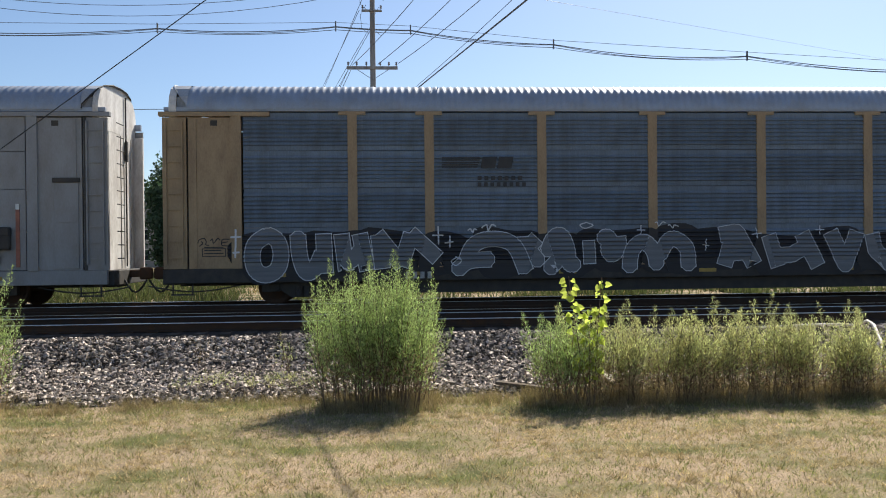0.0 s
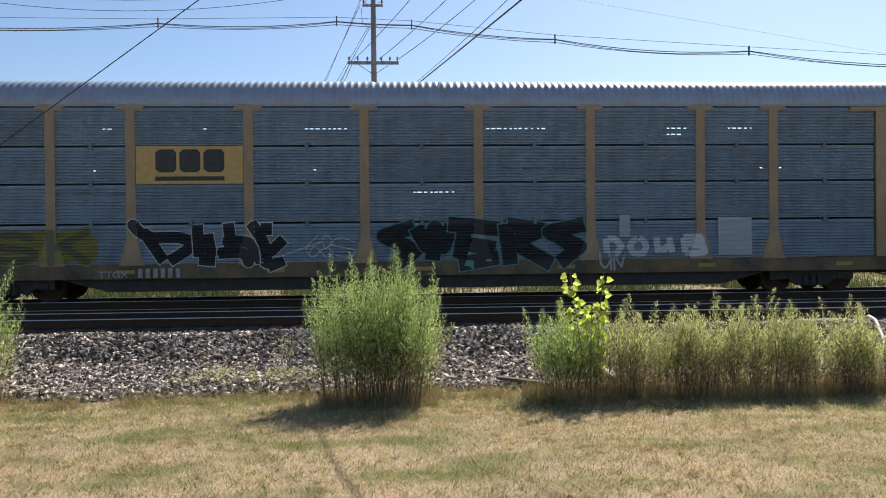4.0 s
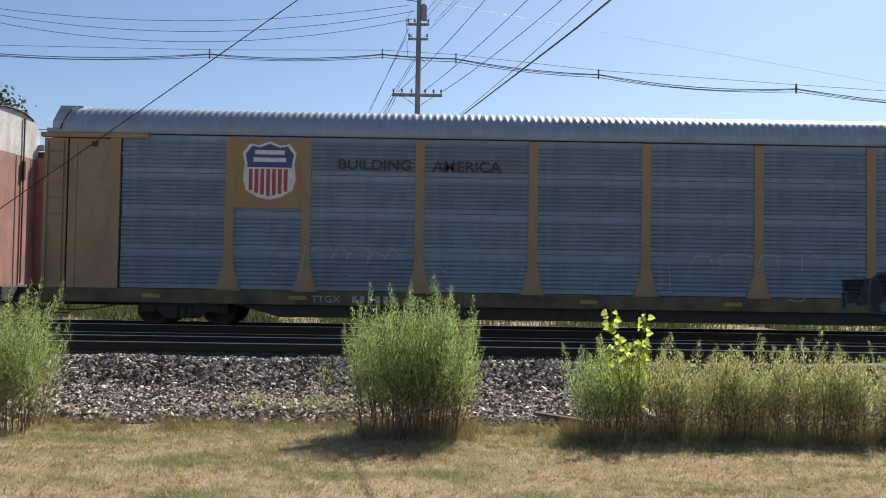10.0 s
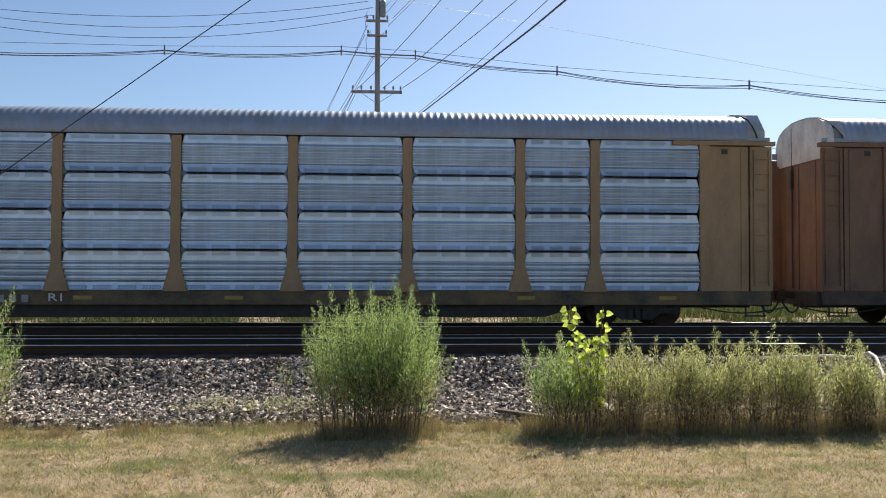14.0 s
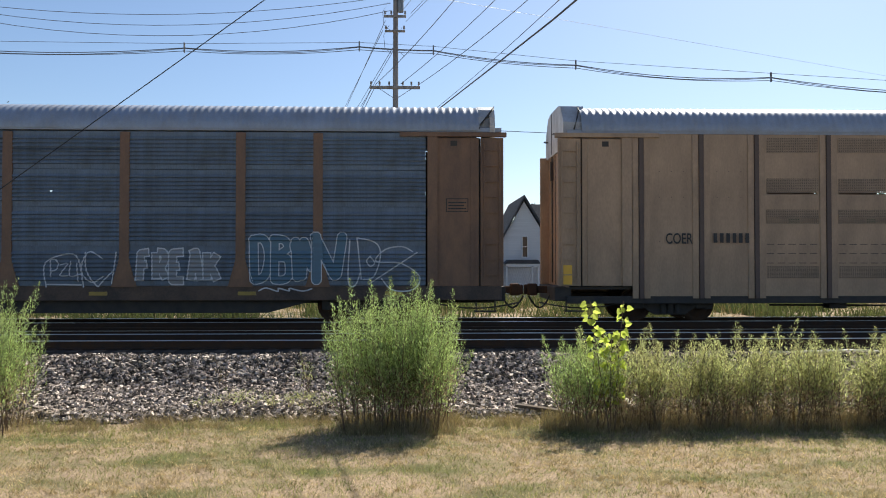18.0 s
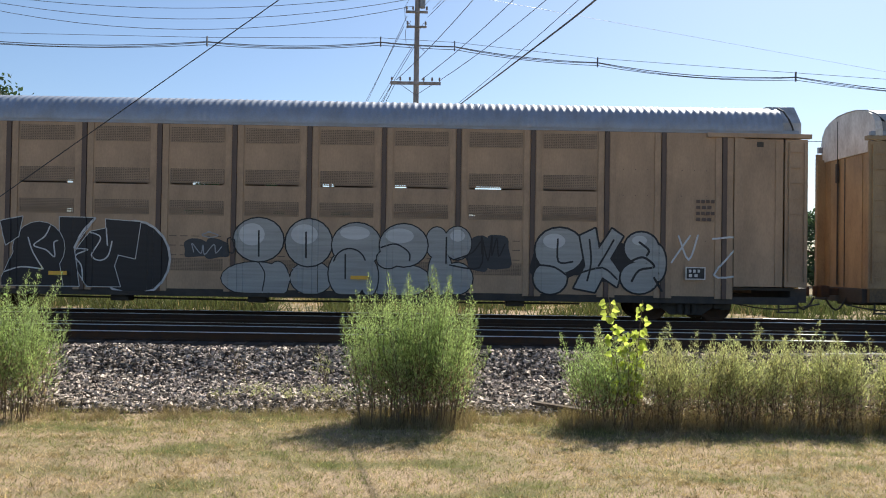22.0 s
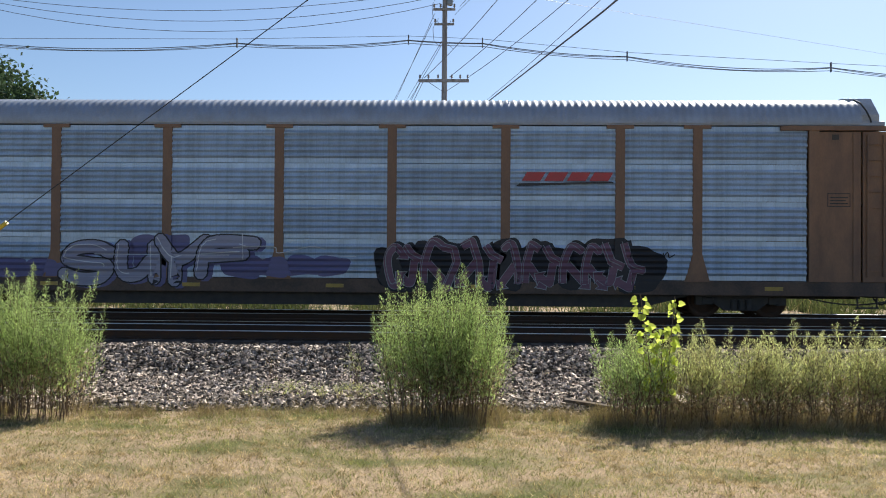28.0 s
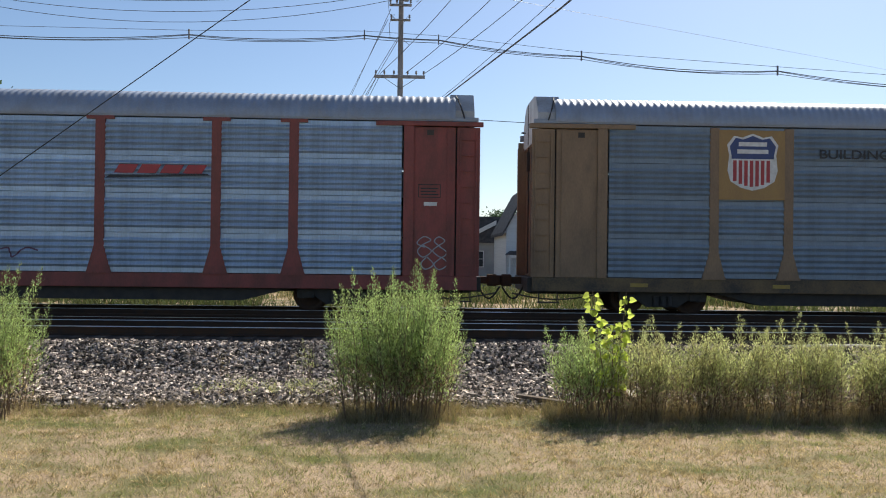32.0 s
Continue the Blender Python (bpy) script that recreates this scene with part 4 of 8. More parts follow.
# skeletons of sprayed letters and marks, in a unit square
GLYPHS = {
    "O": [[(.5, 1), (.12, .8), (0, .42), (.16, .06), (.5, 0), (.86, .12), (1, .5), (.86, .86), (.5, 1)]],
    "U": [[(0, 1), (.04, .42), (.3, .05), (.62, .12), (.88, .5)], [(.92, 1), (1, 0)]],
    "u": [[(0, .9), (.2, 1), (.42, .8), (.3, .4), (.5, .1), (.85, .25)], [(.9, 1), (1, .15)]],
    "H": [[(0, 1), (.12, 0)], [(.72, 1), (1, 0)], [(.12, .3), (.45, .3), (.8, .62)]],
    "M": [[(.1, 0), (0, .95)], [(0, .95), (.4, .1)], [(.4, .1), (.55, 1)], [(.55, 1), (1, .28)]],
    "W": [[(0, 1), (.2, 0), (.48, .8), (.72, 0), (1, 1)]],
    "A": [[(0, .95), (.5, 1), (1, 0)], [(.45, .98), (.08, 0)], [(.2, .4), (.78, .42)]],
    "a": [[(.12, .35), (.22, .8), (.5, 1), (.8, .8), (1, 0)], [(0, .08), (.18, .32), (.5, .36)]],
    "K": [[(0, 1), (.06, 0)], [(1, .95), (.12, .45)], [(.3, .5), (.62, .3), (1, 0)]],
    "n": [[(0, .5), (.2, .9), (.55, 1), (.75, .6), (.8, .2), (1, .12)], [(.1, 0), (.4, .3), (.35, .7)]],
    "i": [[(.3, 1), (.7, 0)]],
    "m": [[(0, 0), (.05, .6), (.24, .9), (.42, .6), (.44, .1)], [(.52, .4), (.6, .85), (.78, 1), (.94, .7), (1, 0)]],
    "N": [[(.05, 0), (0, 1)], [(0, 1), (.75, .08)], [(.75, .08), (1, 1)]],
    "S": [[(.95, .86), (.6, 1), (.15, .9), (.05, .66), (.5, .53), (.95, .36), (.85, .08), (.4, 0), (0, .14)]],
    "R": [[(.05, 0), (.1, 1)], [(.1, .98), (.7, 1), (.95, .78), (.7, .54), (.15, .48)], [(.45, .5), (1, 0)]],
    "P": [[(0, 0), (.05, 1)], [(.05, .98), (.7, 1), (1, .75), (.7, .48), (.1, .44)]],
    "D": [[(.1, 0), (0, 1)], [(0, 1), (.6, .96), (1, .55), (.7, .06), (.1, 0)]],
    "E": [[(1, 1), (.1, .94), (0, .5), (.08, .04), (1, 0)], [(.05, .5), (.75, .54)]],
    "B": [[(.05, 0), (0, 1)], [(0, 1), (.75, .98), (.85, .7), (.2, .54), (.9, .45), (1, .12), (.6, 0), (.05, 0)]],
    "V": [[(0, 1), (.5, 0), (1, 1)]],
    "Y": [[(0, 1), (.45, .5), (1, 1)], [(.45, .5), (.5, 0)]],
    "T": [[(0, .9), (.5, 1), (1, .94)], [(.5, 1), (.42, .4), (.55, 0)]],
    "L": [[(.1, 1), (0, .1), (.6, 0), (1, .2)]],
    "F": [[(0, 0), (.15, .95), (1, 1)], [(.1, .55), (.8, .6)]],
    "G": [[(1, .85), (.5, 1), (.05, .7), (.05, .25), (.5, 0), (.95, .2), (1, .5), (.6, .5)]],
    "C": [[(1, .85), (.5, 1), (.06, .7), (.04, .3), (.45, 0), (1, .15)]],
    "J": [[(0, .25), (.25, 0), (.5, .3), (.6, 1)], [(.1, .95), (1, 1)]],
    "Q": [[(.5, 1), (0, .55), (.4, 0), (.95, .4), (.5, 1)], [(.5, .3), (1, -.05)]],
    "Z": [[(0, 1), (1, .95), (.05, .05), (1, 0)]],
    "6": [[(.9, 1), (.2, .6), (.05, .2), (.5, 0), (.95, .25), (.6, .5), (.15, .3)]],
    "8": [[(.5, .52), (.1, .76), (.5, 1), (.9, .76), (.5, .52), (.02, .25), (.5, 0), (.98, .25), (.5, .52)]],
    "4": [[(.2, 1), (0, .4), (1, .45)], [(.7, .9), (.8, 0)]],
    "!": [[(.7, 1), (.4, .35)], [(.3, .08), (.25, 0)]],
    "-": [[(0, .5), (1, .5)]],
    "/": [[(0, 0), (1, 1)]],
    "+": [[(.5, 1), (.5, 0)], [(0, .5), (1, .5)]],
    "v": [[(0, .8), (.25, 1), (.5, .3), (.75, 1), (1, .75)]],
    "o": [[(.5, 1), (0, .5), (.5, 0), (1, .5), (.5, 1)]],
    "^": [[(0, 0), (.12, .8), (.5, 1), (.88, .8), (1, 0)]],
    "w": [[(0, .2), (.12, 1), (.25, .1), (.4, .9), (.52, .1), (.68, .9), (.8, .15), (1, .7)]],
    "drop": [[(0, 1), (.15, .75), (.42, .6)], [(.3, .62), (.8, .62), (1, .4), (.62, 0)], [(.2, .8), (.55, 0)]],
    "stair": [[(.1, 1), (.2, .15)], [(.6, .75), (.78, .15)], [(.15, .1), (1, .06)]],
    "hook": [[(.25, 1), (.28, .6)], [(.1, .54), (.7, .52), (1, .05)], [(0, .28), (.55, .28), (.7, .02)]],
    "cross": [[(.05, 1), (.45, .45), (.5, 0)], [(.5, 1), (.5, .7)], [(1, .62), (.55, .3)], [(1, .15), (.5, 0)]],
    "bolt": [[(.9, 1), (.1, .78), (.85, .42), (.3, 0)], [(.3, .75), (.55, .5)]],
    "fork": [[(0, .95), (.3, .4), (.5, .95), (.72, .4), (1, .98)], [(.5, .5), (.45, 0)]],
    "comb": [[(.1, 1), (1, .92)], [(.3, 1), (.2, .1)], [(.2, .5), (.9, .42)], [(.2, .05), (1, .2)]],
    "kick": [[(.1, 1), (.15, 0)], [(.1, 1), (.85, .82), (.2, .48), (1, .02)]],
    "s": [[(1, .95), (.4, .9), (.3, .6), (.65, .4), (.55, .05), (0, 0)]],
}


def ribbons(lines, width, round_ends=True):
    """The outlines of a spray line of some width: a quad a stretch and a disc a bend."""
    out = []
    for pts in lines:
        n = len(pts)
        for i, (x, z) in enumerate(pts):
            if round_ends or 0 < i < n - 1:
                out.append([(x + width / 2 * math.cos(t), z + width / 2 * math.sin(t)) for t in [math.pi / 4 * (k + 0.5) for k in range(8)]])
        for (xa, za), (xb, zb) in zip(pts, pts[1:]):
            d = math.hypot(xb - xa, zb - za)
            if d > 1e-4:
                nx, nz = -(zb - za) / d * width / 2, (xb - xa) / d * width / 2
                out.append([(xa - nx, za - nz), (xb - nx, zb - nz), (xb + nx, zb + nz), (xa + nx, za + nz)])
    return out


def letter_lines(glyph, x0, x1, z0, z1, inset, smooth, lean=0.0, loose=0.0):
    """A skeleton set into a box on the car's side, smoothed where the hand was loose."""
    ix, iz = min(inset, (x1 - x0) * 0.42), min(inset, (z1 - z0) * 0.42)
    lines, r = [], random.Random(glyph + str(x0))
    for pts in GLYPHS[glyph]:
        pts = [(u + r.uniform(-loose, loose), min(1.0, max(0.0, v + r.uniform(-loose, loose)))) for u, v in pts]
        q = [(x0 + ix + u * (x1 - x0 - 2 * ix) + lean * (v - 0.5) * (z1 - z0), z0 + iz + v * (z1 - z0 - 2 * iz)) for u, v in pts]
        lines.append(curve_through(q, 4) if smooth and len(q) > 2 else q)
    return lines


def piece(car, letters, fill, edge, weight, rim, label, shine=None, under=None, smooth=True, lean=0.0, base=0.0, throw=(-0.09, -0.05), loose=0.06, blunt=False):
    """A sprayed piece: fat letters with an outline, each a part, with their thrown shadow and a thin shine along them."""
    for q, (glyph, x0, x1, z0, z1) in enumerate(letters):
        w = weight * min(1.0, 1.3 * (x1 - x0) / (z1 - z0 + 0.01) + 0.25)
        lines = letter_lines(glyph, x0, x1, z0, z1, w / 2, smooth, lean, loose)
        ends = smooth and not blunt
        lift = base + 0.004 + 0.0026 * (q % 5)
        g = part("graffiti_letter", draped(ribbons(lines, w + 2 * rim, ends), car, lift), edge, car, label)
        part("letter_fill", draped(ribbons([[q if 0 < i < len(line) - 1 or ends else (q[0] + (line[abs(i - 1)][0] - q[0]) * k, q[1] + (line[abs(i - 1)][1] - q[1]) * k) for i, q in enumerate(line) for k in [rim / max(0.02, math.dist(q, line[abs(i - 1)]))]] for line in lines], w, ends), car, lift + 0.0009), fill, g)
        if under:
            moved = [[(x + throw[0], z + throw[1]) for x, z in line] for line in lines]
            part("letter_shadow", draped(ribbons(moved, w + 2 * rim, ends), car, base + 0.001 + 0.0005 * (q % 4)), under, g)
        if shine:
            o = w * 0.30
            thin = [[(x - o, z + o * 0.6) for x, z in line[:max(3, len(line) * 2 // 3)]] for line in lines]
            part("letter_shine", draped(ribbons(thin, max(0.02, rim * 0.6), True), car, lift + 0.0017), shine, g)


def oval(x, z, a, b, a0=0, a1=360, n=20):
    """A rounded outline, or a stretch of it."""
    return [(x + a * math.cos(radians(a0 + (a1 - a0) * k / n)), z + b * math.sin(radians(a0 + (a1 - a0) * k / n))) for k in range(n if a1 - a0 == 360 else n + 1)]


def lump(car, outlines, fill, edge, rim, lift, label, shine=None, marks=(), mark_mat=None, width=0.03):
    """One fat sprayed letter: merged outlines filled, with a rim, thin inner lines and a bright crown."""
    closed = [q + [q[0]] for q in outlines]
    low = lambda shapes: [[(x, max(0.64, z)) for x, z in q] for q in shapes]
    g = part("graffiti_letter", draped(low(outlines + ribbons(closed, 2 * rim)), car, lift), edge, car, label)
    part("letter_fill", draped(low(outlines), car, lift + 0.0009), fill, g)
    if shine:
        part("letter_shine", draped(low(shine[1]), car, lift + 0.0014), shine[0], g)
    if marks:
        part("letter_line", draped(low(ribbons([curve_through(m, 4) if len(m) > 2 else m for m in marks], width)), car, lift + 0.002), mark_mat or edge, g)
    return g


def tag(car, letters, mat, width=0.045, label="", lift=0.02, lean=0.0, face=None):
    """Thin sprayed lines; on a flat door where face is given."""
    lines = [q for glyph, x0, x1, z0, z1 in letters for q in letter_lines(glyph, x0, x1, z0, z1, 0, True, lean, 0.11)]
    me = draped(ribbons(lines, width), car, lift)
    if face is not None:
        for v in me.vertices:
            v.co.y = face
    return part("tag", me, mat, car, label, kind="stuff")


def wild(car, x0, x1, z0, z1, count, fill, edge, weight, rim, label, seed, shine=None, under=None, base=0.0, throw=(0.08, 0.05)):
    """A tangle of interlocked arrows, hooks and bars with outlines, in which nothing can be read."""
    r = random.Random(seed)
    step, h = (x1 - x0) / count, z1 - z0
    for i in range(count):
        cx = x0 + (i + 0.5) * step
        kind, a, sgn = r.randrange(4), step * r.uniform(0.8, 1.15), r.choice((-1, 1))
        top, low = z1 - h * r.uniform(0.05, 0.2), z0 + h * r.uniform(0.06, 0.2)
        mid = z0 + h * r.uniform(0.4, 0.6)
        if kind == 0:
            lines = [[(cx - sgn * a * 0.5, top), (cx + sgn * a * 0.1, top - 0.05 * h), (cx + sgn * a * 0.25, mid), (cx - sgn * a * 0.3, low)]]
        elif kind == 1:
            lines = [[(cx - sgn * a * 0.4, low), (cx - sgn * a * 0.35, mid), (cx, top), (cx + sgn * a * 0.5, top - 0.1 * h)], [(cx - sgn * a * 0.2, mid), (cx + sgn * a * 0.6, low)]]
        elif kind == 2:
            lines = [[(cx - sgn * a * 0.6, mid), (cx, mid + 0.1 * h), (cx + sgn * a * 0.35, top)], [(cx - sgn * a * 0.1, mid), (cx + sgn * a * 0.1, low), (cx + sgn * a * 0.6, low + 0.1 * h)]]
        else:
            lines = [[(cx - sgn * a * 0.5, low + 0.1 * h), (cx, low), (cx + sgn * a * 0.3, mid), (cx - sgn * a * 0.1, top), (cx - sgn * a * 0.55, top - 0.12 * h)]]
        lines = [curve_through(q, 4) if r.random() < 0.6 else q for q in lines]
        tip, back = Vector(lines[-1][-1]), Vector(lines[-1][-2])
        d = (tip - back).normalized()
        side = Vector((-d.y, d.x)) * weight * 0.95
        head = [tuple(tip - side), tuple(tip + d * weight * 1.0), tuple(tip + side)]
        lift = base + 0.004 + 0.0026 * (i % 6)
        grow = lambda q, by: [(x + (x - sum(p[0] for p in q) / 3) * by, z + (z - sum(p[1] for p in q) / 3) * by) for x, z in q]
        low_cut = lambda shapes: [[(x, max(0.64, z)) for x, z in q] for q in shapes]
        g = part("graffiti_shape", draped(low_cut(ribbons(lines, weight + 2 * rim, False) + [grow(head, 0.25)]), car, lift), edge, car, label)
        part("shape_fill", draped(low_cut(ribbons(lines, weight, False) + [head]), car, lift + 0.0009), fill, g)
        if under:
            moved = [[(x + throw[0], z + throw[1]) for x, z in line] for line in lines]
            part("shape_shadow", draped(low_cut(ribbons(moved, weight + 2 * rim, False)), car, base + 0.001 + 0.0005 * (i % 4)), under, g)
        if shine:
            thin = [(x - weight * 0.28, z + weight * 0.18) for x, z in lines[0]]
            part("shape_shine", draped(ribbons([thin], max(0.018, rim * 0.5)), car, lift + 0.0017), shine, g)


def scrawl(car, x0, x1, z0, z1, count, mat, width, label, seed):
    """A run of hasty small upright strokes and loops, in which nothing can be read."""
    r = random.Random(seed)
    w = (x1 - x0) / count
    marks = [(r.choice("HnNuiEmwv4"), x0 + k * w, x0 + (k + r.uniform(0.75, 1.05)) * w, z0 + r.uniform(0, 0.12) * (z1 - z0), z0 + r.uniform(0.6, 1.0) * (z1 - z0)) for k in range(count)]
    return tag(car, marks, mat, width, label)


def cloud(car, x0, x1, z0, z1, count, mat, label, seed, lift=0.0015):
    """A soft uneven field of overspray behind a piece."""
    r = random.Random(seed)
    w = (x1 - x0) / count
    lumps = [blob(r, x0 + (i + 0.5) * w, (z0 + z1) / 2 + r.uniform(-0.1, 0.1) * (z1 - z0), w * r.uniform(0.6, 0.8), (z1 - z0) * r.uniform(0.38, 0.5)) for i in range(count)]
    return part("overspray", draped([[(u, max(0.64, v)) for u, v in q] for q in lumps], car, lift), mat, car, label)


def shield(car, x0, x1, z0, z1):
    """A striped shield sign in plain colours: blue head with pale bars, red and white stripes below."""
    w, h, cx = x1 - x0, z1 - z0, (x0 + x1) / 2
    shape = [(0.5, 0.0), (0.72, 0.05), (0.92, 0.16), (0.98, 0.35), (0.95, 0.62), (0.99, 0.8), (0.86, 0.96), (0.7, 0.93), (0.5, 1.0), (0.3, 0.93), (0.14, 0.96), (0.01, 0.8), (0.05, 0.62), (0.02, 0.35), (0.08, 0.16), (0.28, 0.05)]
    sh = decal("shield", [(x0 + a * w, z0 + b * h) for a, b in shape], ink_white, car, 1, "striped shield emblem in blue, red and white")
    inner = lambda a, b: (cx + (a - 0.5) * w * 0.9, z0 + h * 0.5 + (b - 0.5) * h * 0.92)
    head = [p for p in shape if p[1] > 0.58]
    decal("shield_head", [inner(0.95, 0.56)] + [inner(a, b) for a, b in head] + [inner(0.05, 0.56)], ink_blue, sh, 2)
    for k in range(7):
        a = 0.085 + k * 0.118
        low = 0.03 + 0.62 * abs(a + 0.04 - 0.5) ** 1.8
        decal("stripe", [inner(a, low), inner(a + 0.075, low), inner(a + 0.075, 0.53), inner(a, 0.53)], ink_red, sh, 2)
    for z, q in ((0.80, 0.30), (0.66, 0.33)):
        decal("bar", [inner(0.5 - q, z), inner(0.5 + q, z), inner(0.5 + q, z + 0.08), inner(0.5 - q, z + 0.08)], ink_white, sh, 3)
    return sh


def notice(car, x, z, w=0.55, h=0.34, mat=None):
    """A small framed stencil panel on a door."""
    y = -1.458
    s = Shape()
    for a, b, c, d in ((x, x + w, z, z + 0.02), (x, x + w, z + h - 0.02, z + h), (x, x + 0.02, z, z + h), (x + w - 0.02, x + w, z, z + h)):
        s.add([(a, y, c), (b, y, c), (b, y, d), (a, y, d)], [(0, 1, 2, 3)])
    for k in range(3):
        s.add([(x + 0.06, y, z + 0.07 + 0.08 * k), (x + w - 0.06 - 0.06 * (k % 2), y, z + 0.07 + 0.08 * k), (x + w - 0.06 - 0.06 * (k % 2), y, z + 0.10 + 0.08 * k), (x + 0.06, y, z + 0.10 + 0.08 * k)], [(0, 1, 2, 3)])
    return part("stencil_panel", s, mat or ink_black, car)


black_spray, white_spray = spray("black", (0.02, 0.02, 0.024)), spray("white", (0.60, 0.61, 0.62), (0.36, 0.37, 0.38))
silver_spray, dark_spray = spray("silver", (0.30, 0.32, 0.34), (0.17, 0.18, 0.19)), spray("charcoal", (0.05, 0.055, 0.065))
teal_spray, lime_spray = spray("teal", (0.10, 0.29, 0.28), (0.06, 0.17, 0.16)), spray("lime", (0.25, 0.22, 0.045), (0.13, 0.12, 0.045))
cyan_spray, purple_spray = spray("light blue", (0.13, 0.30, 0.38), (0.08, 0.2, 0.27)), spray("purple", (0.125, 0.12, 0.25), (0.08, 0.08, 0.16))
plum_spray, rust_spray = spray("plum", (0.17, 0.085, 0.125), (0.09, 0.05, 0.075)), spray("faded red", (0.32, 0.12, 0.08))
silver_fill = spray("dull silver", (0.175, 0.19, 0.21), (0.08, 0.09, 0.105))
olive_spray, teal_dim = spray("faded olive", (0.13, 0.125, 0.06), (0.08, 0.08, 0.05)), spray("dull dark teal", (0.06, 0.14, 0.16), (0.05, 0.09, 0.11))
orange_dim, pale_dim = spray("dull orange", (0.22, 0.11, 0.05), (0.12, 0.07, 0.05)), spray("dull pale grey", (0.27, 0.30, 0.31), (0.15, 0.17, 0.18))
dusk_spray, night_spray = spray("dusk grey", (0.15, 0.17, 0.20), (0.09, 0.1, 0.12)), spray("night blue grey", (0.085, 0.10, 0.135), (0.06, 0.07, 0.09))
cyan_dim, lilac_dim = spray("dull light blue", (0.10, 0.19, 0.26), (0.09, 0.14, 0.19)), spray("lilac grey", (0.29, 0.30, 0.38), (0.16, 0.16, 0.24))
mist_spray, mint_spray = spray("light silver", (0.62, 0.65, 0.68), (0.42, 0.44, 0.46)), spray("dull mint", (0.37, 0.45, 0.43), (0.2, 0.25, 0.25))
lilac_spray = spray("lilac", (0.58, 0.57, 0.66), (0.36, 0.35, 0.43))
bubble_spray, crown_spray = spray("pale bubble grey", (0.37, 0.385, 0.385), (0.22, 0.225, 0.22)), spray("chalk white", (0.58, 0.60, 0.61), (0.40, 0.42, 0.43))
pale_spray = spray("pale grey", (0.36, 0.39, 0.42), (0.20, 0.22, 0.24))

# light grey car at the head of the shot
car_a = autorack("light grey autorack car with a white end", panel_grey, grey_paint, panel_grey, grey_paint, foot=False, ridges=(1, 1, 1, 1), deep=0.004)
bars(11.2, 12.0, 1.2, 1.45, 4, ink_worn, car_a)
screen = Shape()
for i in range(9):
    for k in range(4):
        screen.box(-0.42 + 0.095 * i, -0.36 + 0.095 * i, -0.006, 0.0, 0.075 * k, 0.04 + 0.075 * k)
screen = screen.mesh("screen")
for x in (9.2, 11.3):
    for z in (2.2, 3.05, 3.95):
        part("screen", screen, galv_dark, car_a, at=(x, -SIDE - 0.008, z), kind="stuff")
for x in (8.55, 12.3):
    part("marker_strip", Shape().box(x, x + 0.1, -1.475, -1.452, 1.1, 2.75, 0.004), rust_spray, car_a, "faded red marker strip")
    part("marker_top", Shape().box(x, x + 0.1, -1.476, -1.452, 2.6, 2.75, 0.004), ink_white, car_a)
part("dark_gear", Shape().box(10.3, 12.2, -1.62, -1.46, 1.55, 1.95, 0.05).box(10.3, 10.6, -1.64, -1.46, 1.9, 2.15, 0.04).box(11.9, 12.2, -1.64, -1.46, 1.9, 2.15, 0.04), black_steel, car_a, "dark handling gear on the side")
inset = part("inset_door", Shape().box(13.28, 13.90, -1.482, -1.452, 1.05, 3.3, 0.008), grey_paint, car_a)
part("door_hood", Shape().box(13.25, 13.94, -1.53, -1.452, 3.3, 3.42, 0.01), black_steel, inset)
for k in range(6):
    part("door_rib", Shape().box(13.33, 13.84, -1.494, -1.482, 1.3 + 0.32 * k, 1.34 + 0.32 * k), grey_paint, inset)
part("corner_seam", Shape().box(14.05, 14.11, -1.49, -1.47, 1.0, 5.0), black_steel, car_a, "dark seam beside the end")
for k in range(11):
    part("rung", Shape().tube([(14.80, -1.2, 1.3 + 0.36 * k), (14.80, -0.7, 1.3 + 0.36 * k)], 0.016, 5), black_steel, car_a)

# dark car with tan posts and a long silver piece
car_b = autorack("weathered dark grey autorack car with tan posts and silver graffiti", galv_dark, tan_paint, tan_paint, black_steel)
cloud(car_b, -12.5, 9.0, 0.6, 2.0, 14, black_spray, "black spray ground under silver graffiti", 5)
B_LETTERS = [("O", -12.55, -11.37, 0.62, 2.09), ("U", -11.32, -10.22, 0.64, 2.11), ("H", -10.17, -9.1, 0.70, 2.1), ("M", -9.23, -7.19, 0.73, 2.12),
             ("a", -7.12, -4.82, 0.62, 1.92), ("K", -5.28, -4.51, 0.9, 1.98), ("n", -4.67, -3.5, 0.67, 2.02), ("i", -3.5, -3.1, 0.85, 1.82),
             ("u", -3.11, -2.25, 1.0, 1.96), ("m", -2.41, -0.34, 0.66, 1.88)]
B_TAIL = [("A", 0.14, 1.5, 0.7, 2.06), ("H", 1.55, 3.26, 0.66, 2.01), ("V", 3.26, 4.49, 0.7, 2.05), ("U", 4.49, 6.43, 0.66, 2.0), ("N", 6.4, 7.68, 0.68, 2.04), ("S", 7.44, 8.94, 0.7, 1.96)]
piece(car_b, B_LETTERS, silver_fill, mist_spray, 0.40, 0.022, "dull silver graffiti letter with a white outline", None, black_spray, base=0.012, loose=0.03, blunt=True)
piece(car_b, B_TAIL, silver_fill, mist_spray, 0.42, 0.018, "dull silver block graffiti letter", None, black_spray, smooth=False, base=0.012)
